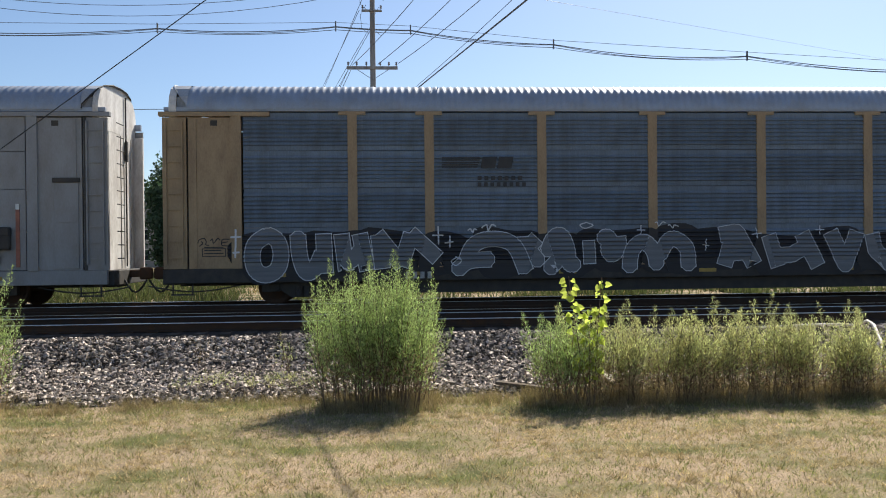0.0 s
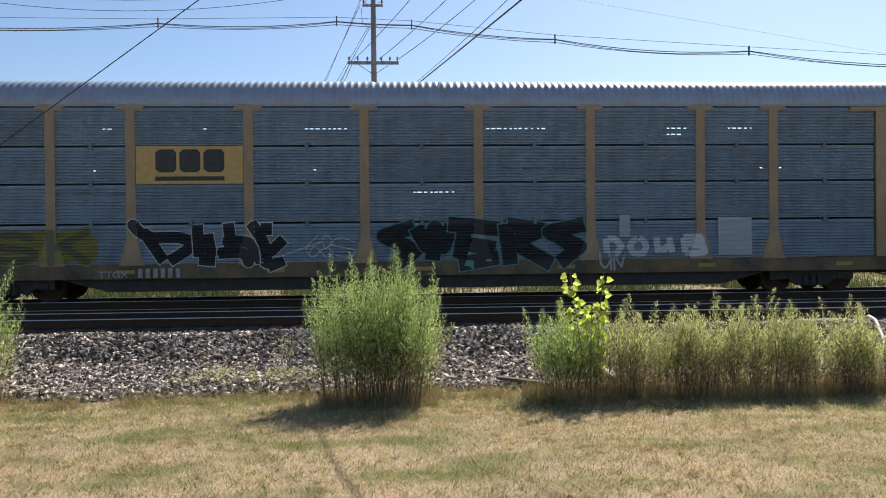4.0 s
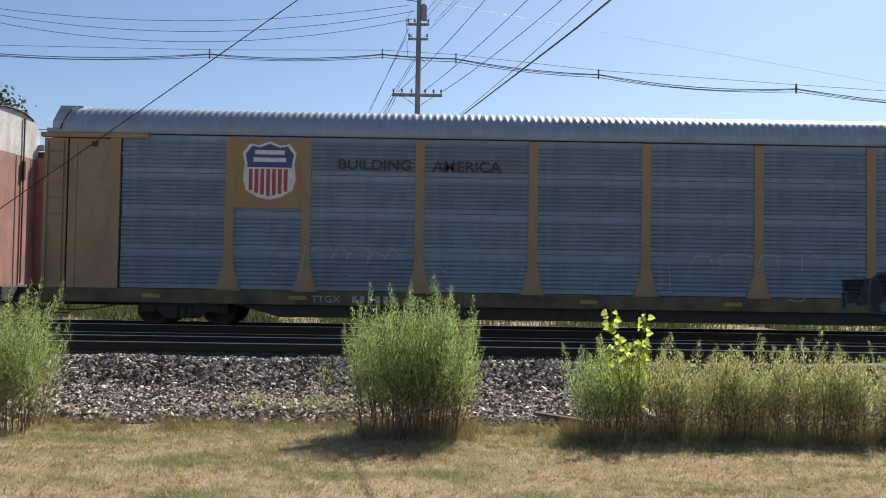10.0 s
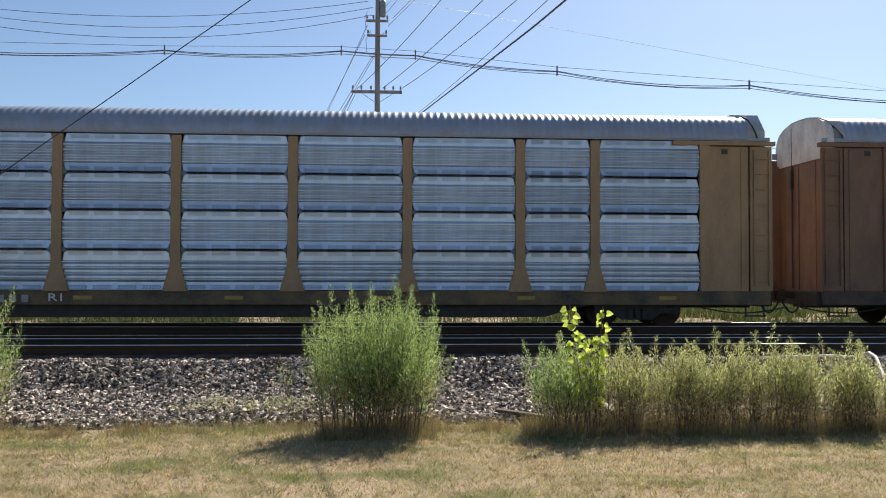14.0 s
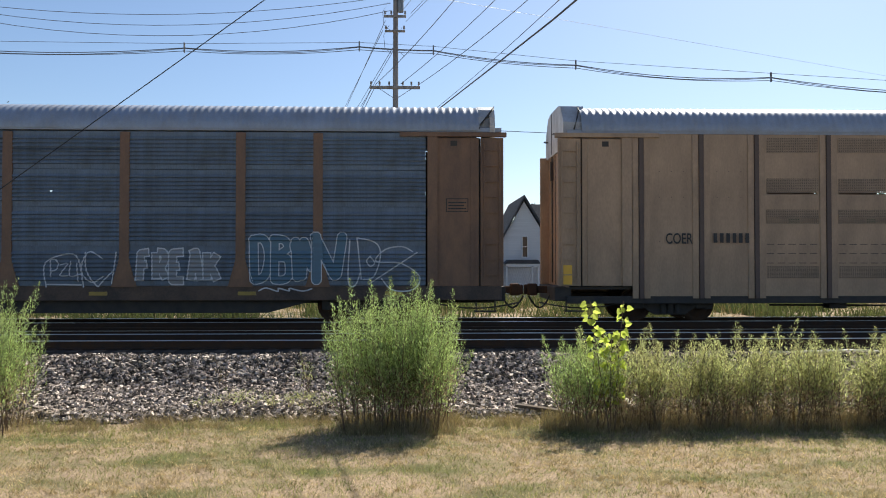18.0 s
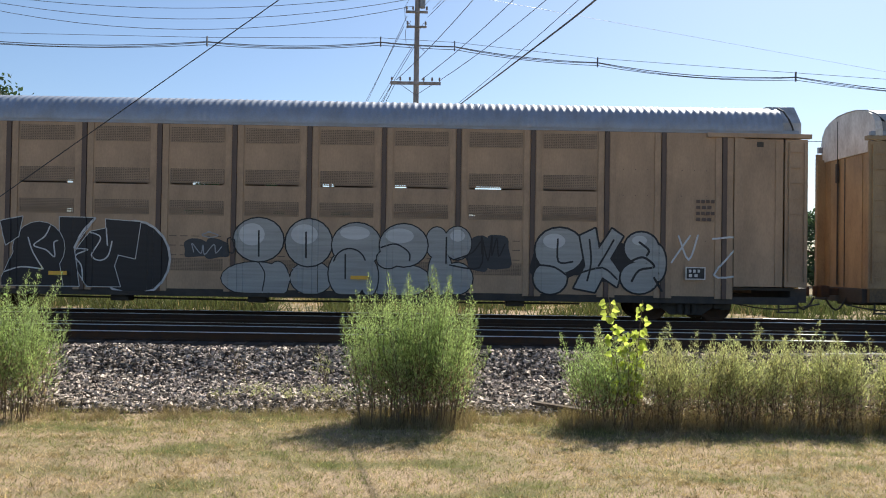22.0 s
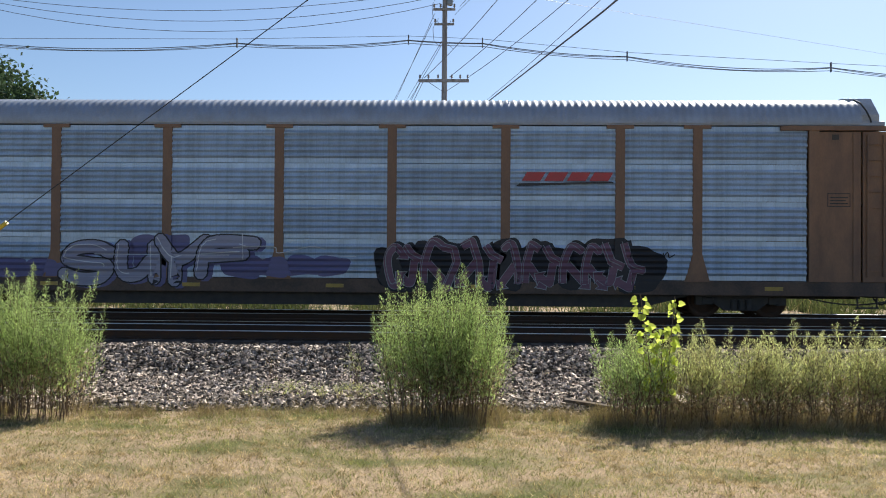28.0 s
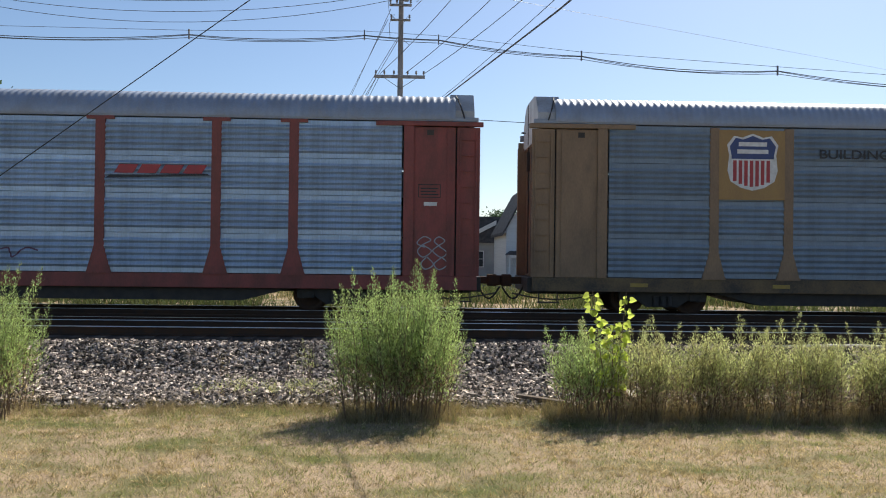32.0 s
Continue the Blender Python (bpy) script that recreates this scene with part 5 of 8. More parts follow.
tag(car_b, [("+", -7.55, -7.3, 1.6, 2.1), ("+", -7.2, -7.02, 1.5, 1.8), ("v", -6.6, -6.35, 1.85, 2.0), ("v", -6.2, -5.85, 1.85, 2.1)], mist_spray, 0.04, "small white sparks and birds", 0.03)
tag(car_b, [("+", -12.86, -12.62, 1.55, 2.02), ("+", -12.84, -12.68, 1.3, 1.55)], mist_spray, 0.05, "small white sparks on the door post", face=-1.516)
tag(car_b, [("o", -3.55, -3.2, 1.98, 2.14), ("+", -1.95, -1.75, 1.8, 2.05), ("v", -1.5, -1.2, 1.98, 2.14), ("v", -1.1, -0.85, 1.92, 2.06), ("+", -0.15, 0.02, 1.35, 1.65), ("+", 1.25, 1.5, 1.65, 1.95)], mist_spray, 0.028, "small white sparks and a ring", 0.03)
tag(car_b, [("+", 3.05, 3.3, 1.75, 2.0), ("+", 6.0, 6.3, 1.7, 1.95), ("o", -7.05, -6.8, 1.0, 1.25)], mist_spray, 0.028, "small white sparks", 0.03)
for k in range(5):
    decal("stripe", rect(-7.29, -6.33 + 0.02 * k, 3.64 + 0.062 * k, 3.675 + 0.062 * k), ink_black, car_b)
decal("emblem", rect(-6.25, -5.86, 3.62, 3.93, 0.06), ink_black, car_b)
decal("emblem", rect(-5.8, -5.41, 3.62, 3.93, 0.06), ink_black, car_b)
bars(-6.33, -5.05, 3.30, 3.41, 7, ink_black, car_b)
bars(-6.33, -4.95, 3.13, 3.24, 8, ink_black, car_b)
bars(-8.29, -7.51, 0.68, 0.86, 4, ink_worn, car_b)
notice(car_b, -13.65, 1.32, 0.62, 0.22)
tag(car_b, [("n", -13.75, -13.5, 1.6, 1.8), ("v", -13.45, -13.2, 1.62, 1.8), ("E", -13.15, -12.95, 1.6, 1.78)], black_spray, 0.025, "thin black tag", face=-1.458)
notice(car_b, 13.2, 3.0, 0.55, 0.36)
part("door_bar", Shape().box(12.95, 13.75, -1.475, -1.45, 2.38, 2.44, 0.006), brown_tan, car_b)
part("grease_stain", draped([blob(random.Random(4), 13.4, 1.55, 0.17, 0.42)], car_b, 0.012), black_spray, car_b, "black greasy stain on the door")
part("latch_box", Shape().box(12.95, 13.25, -1.50, -1.45, 1.3, 1.45, 0.01), tan_paint, car_b)

# car with a yellow panel
car_c = autorack("dark grey autorack car with tan posts and a yellow emblem panel", galv_mid, tan_paint, tan_paint, sill_grime, ridges=(11, 11, 11, 11), gap=0.055,
                 slits=((4.57, -3.1, -1.85), (4.57, 1.75, 3.4), (4.57, 6.7, 7.35), (4.40, 6.7, 7.3), (4.57, -8.35, -8.0), (4.57, -5.75, -5.5), (4.57, 8.4, 9.2), (3.48, 1.75, 2.4), (3.48, 3.3, 3.6), (3.48, -8.6, -8.4), (3.48, 9.3, 10.0),
                        (3.48, -2.9, -2.7), (2.86, -0.41, 1.05), (2.86, 1.72, 1.95), (2.86, -9.4, -9.1), (2.86, -8.6, -8.1), (2.86, 9.6, 9.9)))
clasp = Shape().box(-0.05, 0.05, -0.025, 0.0, -0.09, 0.09, 0.006).mesh("clasp")
for x in [(a + b) / 2 for a, b in zip([-12.6] + POSTS, POSTS + [12.6])]:
    for z in (2.07, 3.12, 4.11):
        if not (abs(x + 6.1) < 1.5 and z > 3):
            part("clasp", clasp, galv_dark, car_c, at=(x, -SIDE - 0.03, z))
decal("emblem_panel", rect(-7.48, -4.71, 3.11, 4.11), ink_yellow, car_c, 0, "yellow emblem panel")
for k in range(3):
    x = -6.98 + 0.62 * k
    decal("emblem", [(x, 3.5), (x + 0.1, 3.42), (x + 0.46, 3.42), (x + 0.54, 3.5), (x + 0.54, 3.94), (x + 0.46, 4.02), (x + 0.1, 4.02), (x, 3.94)], ink_black, car_c, 1)
decal("underline", rect(-6.99, -5.2, 3.2, 3.31), ink_black, car_c, 1)
cloud(car_c, -12.5, -8.6, 1.0, 2.05, 4, lime_spray, "faded lime green overspray", 8)
piece(car_c, [("G", -12.3, -11.2, 1.05, 1.95), ("S", -11.3, -10.0, 1.0, 1.9), ("K", -9.8, -8.7, 1.0, 1.98)], olive_spray, lime_spray, 0.2, 0.05, "faded lime green graffiti letter", base=0.003)
piece(car_c, [("drop", -7.8, -5.95, 0.92, 2.25), ("stair", -6.15, -5.3, 0.85, 2.22), ("hook", -5.55, -4.1, 0.82, 2.25), ("cross", -4.75, -3.5, 0.75, 2.25)], black_spray, white_spray, 0.30, 0.024, "black graffiti shape with a white outline", loose=0.02, blunt=True)
tag(car_c, [("/", -3.75, -2.75, 1.1, 1.55), ("6", -3.1, -2.72, 1.1, 1.72), ("8", -2.72, -2.4, 1.11, 1.71), ("S", -2.4, -1.8, 1.12, 1.66), ("-", -3.7, -2.1, 0.98, 1.12)], white_spray, 0.028, "small white outlined tag")
piece(car_c, [("bolt", -1.31, 0.1, 0.7, 2.18), ("fork", -0.4, 1.05, 0.8, 2.2), ("comb", 0.4, 2.35, 0.68, 2.2), ("kick", 1.95, 3.7, 0.66, 2.22), ("bolt", 3.05, 4.7, 0.7, 2.18)], black_spray, teal_spray, 0.40, 0.03, "black spiky graffiti shape with a dull teal edge", smooth=False)
tag(car_c, [("U", 4.8, 5.15, 0.72, 1.2), ("N", 5.2, 5.5, 0.72, 1.2)], pale_spray, 0.06, "pale grey tag")
piece(car_c, [("D", 4.9, 5.5, 1.05, 1.66), ("O", 5.55, 6.2, 1.05, 1.66), ("H", 6.3, 6.95, 1.05, 1.68), ("B", 7.05, 7.8, 1.05, 1.68)], crown_spray, silver_spray, 0.17, 0.02, "pale grey block graffiti letter", smooth=False)
tag(car_c, [("v", -13.7, -13.35, 2.5, 2.85), ("bolt", -13.3, -12.95, 2.45, 3.15), ("-", -13.75, -13.5, 2.3, 2.5)], black_spray, 0.05, "worn black marks on the door", face=-1.458)
tag(car_c, [("o", -12.95, -12.7, 1.5, 1.78)], black_spray, 0.03, "small black ring", face=-1.516)
for x, z in ((8.1, 1.08), (5.35, 1.6)):
    decal("paint_block", rect(x, x + (0.95 if x > 8 else 0.3), z, z + (1.04 if x > 8 else 0.6)), pale_spray, car_c)
lettering("TTGX", -8.47, -7.71, 0.66, 0.84, ink_worn, car_c)
bars(-7.46, -6.3, 0.66, 0.9, 6, ink_worn, car_c)
notice(car_c, -13.85, 3.75, 0.62, 0.44)
notice(car_c, -13.8, 1.75, 0.55, 0.18)

# maroon car with pale posts and a painted skull
car_d = autorack("dark maroon autorack car with grey posts and a painted skull", panel_night, post_worn, maroon_paint, maroon_paint, cap_mat=white_end, foot=False,
                 slits=((4.57, 8.3, 8.6), (4.57, 9.2, 10.2), (4.57, 10.9, 11.2), (4.57, 12.0, 12.3), (4.57, -1.0, -0.7)))
decal("emblem_field", rect(-4.49, -1.65, 3.26, 4.04), maroon_paint, car_d, 0)
decal("emblem_bar", rect(-4.41, -2.4, 3.44, 3.52), ink_white, car_d, 1)
decal("emblem_bar", rect(-4.41, -2.2, 3.30, 3.37), ink_white, car_d, 1)
bars(-4.37, -3.05, 3.6, 3.83, 7, ink_worn, car_d, 1, 0.2)


def wheel_mark(car, x, z, r, whole=False):
    s = Shape()
    for q, w in ((0.9, 0.42), (0.35, 0.25)) if whole else ((1.0, 0.2), (0.58, 0.18)):
        stroke(s, ring(x, z, r * q, 24, 0, 374) if whole else ring(x, z, r * q, 14, -40, 200), r * w, FACE - 0.004)
    return part("emblem", s, ink_white, car)


wheel_mark(car_d, -2.07, 3.6, 0.30)
decal("emblem_field", rect(9.77, 12.57, 3.2, 4.0), maroon_paint, car_d, 0)
decal("emblem_bar", rect(10.17, 11.6, 3.47, 3.54), ink_white, car_d, 1)
bars(10.17, 11.4, 3.62, 3.7, 12, ink_worn, car_d, 1)
wheel_mark(car_d, 11.76, 3.6, 0.34, True)
decal("white_band", rect(-12.6, -9.85, 3.0, 3.14), pale_spray, car_d)
decal("white_band", rect(-12.6, -9.85, 1.95, 2.09), pale_spray, car_d)
cloud(car_d, -9.9, -4.3, 0.72, 1.95, 5, dark_spray, "dark spray ground", 3)
cloud(car_d, -10.3, -4.4, 1.55, 2.05, 6, teal_dim, "dull teal overspray", 4, 0.003)
wild(car_d, -9.9, -4.3, 0.8, 2.0, 8, dark_spray, teal_spray, 0.14, 0.026, "dark graffiti shape with teal lines", 31, pale_spray, base=0.004)
for i, (x0, x1, z0, z1) in enumerate([(-3.2, -2.4, 0.74, 1.15), (-1.1, -0.3, 0.9, 1.5), (0.6, 1.3, 0.8, 1.4)]):
    cloud(car_d, x0, x1, z0, z1, 2, orange_dim, "dull orange overspray", 20 + i, 0.002)
wild(car_d, -4.1, 2.6, 0.68, 2.2, 11, mint_spray, black_spray, 0.25, 0.028, "pale mint graffiti shape outlined in black", 35, white_spray, pale_spray)
piece(car_d, [("+", -1.75, -1.2, 1.85, 2.3), ("-", 1.9, 2.5, 1.3, 1.6), ("+", 2.35, 2.85, 0.95, 1.35)], pale_dim, black_spray, 0.14, 0.03, "small pale square shapes outlined in black", smooth=False, base=0.005)
wild(car_d, 3.6, 7.7, 0.75, 2.05, 7, dark_spray, rust_spray, 0.13, 0.042, "dark graffiti shape with faded red lines", 37)
tag(car_d, [("P", -13.78, -13.62, 1.18, 1.5), ("O", -13.6, -13.46, 1.15, 1.36), ("u", -13.44, -13.28, 1.15, 1.36), ("+", -13.26, -13.06, 1.12, 1.42)], white_spray, 0.028, "small white tag", face=-1.458)
tag(car_d, [("w", 14.05, 14.5, 1.5, 1.75)], white_spray, 0.025, "small white tag", face=-1.478)
skull_spray = material("flaking pale skull paint", (0.38, 0.42, 0.42), 0.65, 0, (0.13, 0.145, 0.15), 0.65, 2.2, 20, 0.05, (1.6, 1.0, 0.7))
dome = [(10.5 + 1.72 * math.cos(a), 2.35 + 1.15 * math.sin(a)) for a in [math.pi * k / 14 for k in range(15)]]
outline = dome + [(8.85, 1.9), (9.0, 1.55), (9.35, 1.35), (9.5, 1.1), (10.0, 1.02), (10.6, 0.96), (11.2, 0.92), (11.6, 1.05), (11.95, 1.4), (12.15, 1.9)]
skull = part("skull_painting", draped(outline, car_d, 0.003), skull_spray, car_d, "large pale painted skull")
for x, w in ((9.33, 0.36), (10.42, 0.42)):
    socket = part("eye_socket", draped([(x + w * math.cos(a), 2.02 + w * 0.85 * math.sin(a) * (1.15 if math.sin(a) < 0 else 1) + 0.05 * math.cos(3 * a)) for a in [2 * math.pi * k / 18 for k in range(18)]], car_d, 0.006), panel_navy, skull)
    part("eye", draped(ring(x + 0.04, 2.0, 0.09, 12), car_d, 0.009), dusk_spray, socket)
part("nose", draped([(9.66, 1.36), (9.98, 1.42), (10.12, 1.5), (9.92, 1.82), (9.8, 1.84)], car_d, 0.006), panel_navy, skull)
for k, (x, z) in enumerate(((9.75, 1.26), (10.05, 1.22), (10.42, 1.2), (10.8, 1.18), (11.2, 1.2), (11.5, 1.26))):
    part("tooth_gap", draped(rect(x, x + 0.05, z - 0.22, z, 0.02), car_d, 0.006), panel_navy, skull)
loop = Shape()
stroke(loop, curve_through([(-13.95, 2.95), (-13.75, 3.2), (-13.5, 2.95), (-13.75, 2.72), (-13.95, 2.95), (-13.6, 3.3), (-12.95, 3.28), (-12.9, 3.12), (-13.3, 2.95), (-13.0, 2.6), (-13.15, 2.4)], 6), 0.06, -1.465)
part("tag", loop, white_spray, car_d, "white looped tag on the door")
decal("yellow_label", rect(-13.75, -13.15, 1.62, 1.82), ink_yellow, car_d, -16)
notice(car_d, 13.05, 3.22, 0.64, 0.37, ink_white)
decal("yellow_label", rect(13.0, 13.62, 2.42, 2.63), ink_yellow, car_d, -16)
lettering("TTGX", -8.25, -7.41, 0.67, 0.83, ink_worn, car_d)
bars(-7.0, -5.59, 0.68, 0.84, 6, ink_worn, car_d)


ink_panel = material("golden yellow panel paint", (0.36, 0.225, 0.08), 0.6, 0, (0.26, 0.16, 0.07), 0.35, 2.5, 30, 0.05, STREAK)

# blue-grey car with a shield and a slogan
car_e = autorack("blue-grey autorack car with yellow posts and a shield emblem", galv_mid, yellow_paint, yellow_paint, sill_grime, top=False, hood=True)
decal("shield_field", rect(-9.56, -7.75, 3.2, 5.05), ink_panel, car_e, 0, "yellow panel behind the emblem")
shield(car_e, -9.35, -7.88, 3.42, 4.99)
lettering("BUILDING", -6.77, -4.82, 4.27, 4.55, ink_black, car_e)
lettering("AMERICA", -4.26, -2.39, 4.25, 4.54, ink_black, car_e)
tag(car_e, [("/", -7.75, -7.6, 1.2, 2.2), ("^", -7.4, -6.9, 2.0, 2.2), ("m", -6.9, -5.9, 1.75, 2.2), ("m", -5.95, -5.05, 1.7, 2.15), ("-", -6.4, -6.2, 1.3, 1.5)], pale_spray, 0.032, "thin pale scribble")
tag(car_e, [("C", -8.55, -8.05, 1.38, 1.66), ("o", -4.2, -3.8, 1.4, 1.62)], pale_spray, 0.036, "thin pale loops")
tag(car_e, [("C", 1.85, 2.2, 1.1, 1.35), ("i", 2.05, 2.3, 1.1, 1.95), ("^", 2.7, 3.4, 1.8, 2.1), ("^", 3.5, 4.4, 1.85, 2.15), ("^", 4.53, 5.1, 1.8, 2.15), ("s", 5.45, 6.2, 0.96, 2.25)], pale_spray, 0.036, "thin pale scribble")
piece(car_e, [("H", 6.85, 7.75, 0.62, 1.78), ("E", 7.55, 8.4, 0.62, 1.75), ("-", 6.6, 7.2, 0.7, 1.2)], black_spray, teal_dim, 0.42, 0.03, "black graffiti block with a dull blue edge", smooth=False)
tag(car_e, [("O", 13.0, 13.3, 1.25, 1.7), ("K", 13.35, 13.75, 1.2, 1.7)], cyan_spray, 0.045, "light blue tag", face=-1.458)
lettering("TTGX", -7.43, -6.65, 0.70, 0.88, ink_worn, car_e)
bars(-6.34, -5.09, 0.70, 0.88, 6, ink_worn, car_e)
notice(car_e, 13.1, 3.2, 0.6, 0.36)

# bright galvanised car
perf_dark = material("punched hole shadow", (0.03, 0.035, 0.04), 0.9)
car_f = autorack("bright galvanised autorack car with yellow posts and a shield emblem", galv_bright, yellow_paint, yellow_paint, sill_grime, top=False, ridges=(4, 4, 4, 4), gap=0.07, trim=0.07, deep=0.05, hood=True)
decal("shield_field", rect(-9.56, -7.75, 3.12, 5.05), ink_panel, car_f, 0, "yellow panel behind the emblem")
shield(car_f, -9.02, -8.17, 3.88, 4.85)
lettering("BUILDING AMERICA", -9.48, -7.77, 3.51, 3.63, ink_black, car_f)


def punched_mesh(width):
    """Rows of small round holes in four groups along a panel's edge."""
    def make():
        s = Shape()
        groups = 4 if width > 2.2 else 3
        for g in range(groups):
            x0 = -width / 2 + 0.24 + g * (width - 0.35) / groups
            for i in range(6):
                for j in range(3):
                    x, z = x0 + i * (width - 0.75) / groups / 6.4 + (0.5 * (j % 2)) * 0.07, 0.038 * j
                    s.add([(x + 0.019 * math.cos(a), 0, z + 0.019 * math.sin(a)) for a in [math.pi / 3 * k for k in range(6)]], [tuple(range(6))])
        return s.mesh("punched_holes")
    return cached(("punched", width), make)


edges_f = [-12.6] + POSTS + [12.6]
for b in range(9):
    w = round(edges_f[b + 1] - edges_f[b] - 0.16, 3)
    for r, (z0, z1) in enumerate(ROWS):
        if b == 1 and r >= 2:
            continue
        for z in (z0 + 0.03, z1 - 0.11):
            part("punched_hole", punched_mesh(w), perf_dark, car_f, at=((edges_f[b] + edges_f[b + 1]) / 2, -SIDE - (0.037 if z < z0 + 0.1 else 0.004), z), kind="stuff")
clip = Shape().prism([(0.075 * math.cos(a), 0.075 * math.sin(a)) for a in [math.pi / 5 * k for k in range(10)]], -0.012, 0.0).mesh("clip")
for x in [e for p in POSTS for e in (p - 0.17, p + 0.17)]:
    for z0, z1 in ROWS[1:]:
        if not (-9.6 < x < -7.7 and z0 > 3.3):
            part("clip", clip, galv_dark, car_f, at=(x, -SIDE - 0.03, z0 - 0.02))
lettering("TTGX", -8.44, -7.66, 0.67, 0.87, ink_worn, car_f)
bars(-7.29, -5.12, 0.69, 0.88, 7, ink_worn, car_f)
lettering("R1", -4.75, -4.4, 0.72, 0.92, ink_white, car_f)
notice(car_f, -13.75, 1.55, 0.3, 0.22)
bars(-13.7, -13.1, 2.2, 2.3, 5, rust_spray, car_f, -16)

# dark car with brown posts
car_g = autorack("dark blue-grey autorack car with brown posts and white tags", galv_dark, brown_paint, brown_paint, sill_brown, top=False, slits=((4.57, 2.95, 3.1), (4.57, 3.55, 3.75), (3.48, 2.6, 2.75)))
decal("shield_field", rect(-9.56, -7.75, 3.2, 5.05), brown_paint, car_g, 0, "brown panel behind the emblem")
shield(car_g, -9.40, -7.95, 3.42, 4.99)
tag(car_g, [("^", 2.44, 3.6, 0.98, 1.89), ("P", 2.66, 2.86, 1.26, 1.71), ("Z", 2.9, 3.1, 1.26, 1.6), ("4", 3.15, 3.45, 1.1, 1.66), ("C", 3.5, 4.0, 1.1, 1.95), ("U", 3.6, 4.35, 1.0, 1.9), ("-", 2.5, 3.4, 1.0, 1.1)], mist_spray, 0.034, "thin white tag")
piece(car_g, [("F", 4.88, 5.32, 1.06, 2.0), ("R", 5.3, 5.76, 1.06, 2.0), ("E", 5.74, 6.22, 1.06, 2.0), ("A", 6.2, 6.67, 1.06, 2.0), ("K", 6.65, 7.13, 1.06, 2.0)], silver_spray, mist_spray, 0.20, 0.035, "pale outlined block graffiti letter", smooth=False)
piece(car_g, [("D", 7.86, 8.5, 1.06, 2.37), ("B", 8.42, 9.0, 1.06, 2.37), ("M", 8.95, 9.62, 1.08, 2.3), ("N", 9.5, 10.43, 1.05, 2.44)], cyan_dim, mist_spray, 0.24, 0.028, "dull light blue graffiti letter with white lines")
tag(car_g, [("L", 10.46, 10.8, 1.0, 2.29), ("D", 10.75, 11.4, 1.15, 2.29), ("o", 10.95, 11.2, 1.5, 1.8), ("S", 11.25, 12.35, 0.9, 2.13), ("/", 11.1, 12.2, 1.0, 1.9), ("w", 8.2, 9.4, 0.86, 0.96)], mist_spray, 0.036, "thin white tag")
tag(car_g, [("n", -12.2, -11.5, 1.0, 2.0), ("E", -11.4, -10.9, 1.1, 1.8), ("S", -10.8, -10.2, 1.0, 1.9)], pale_spray, 0.04, "thin white tag")
bars(-6.93, -5.53, 0.66, 0.86, 6, ink_worn, car_g)
notice(car_g, 13.1, 3.0, 0.6, 0.36)


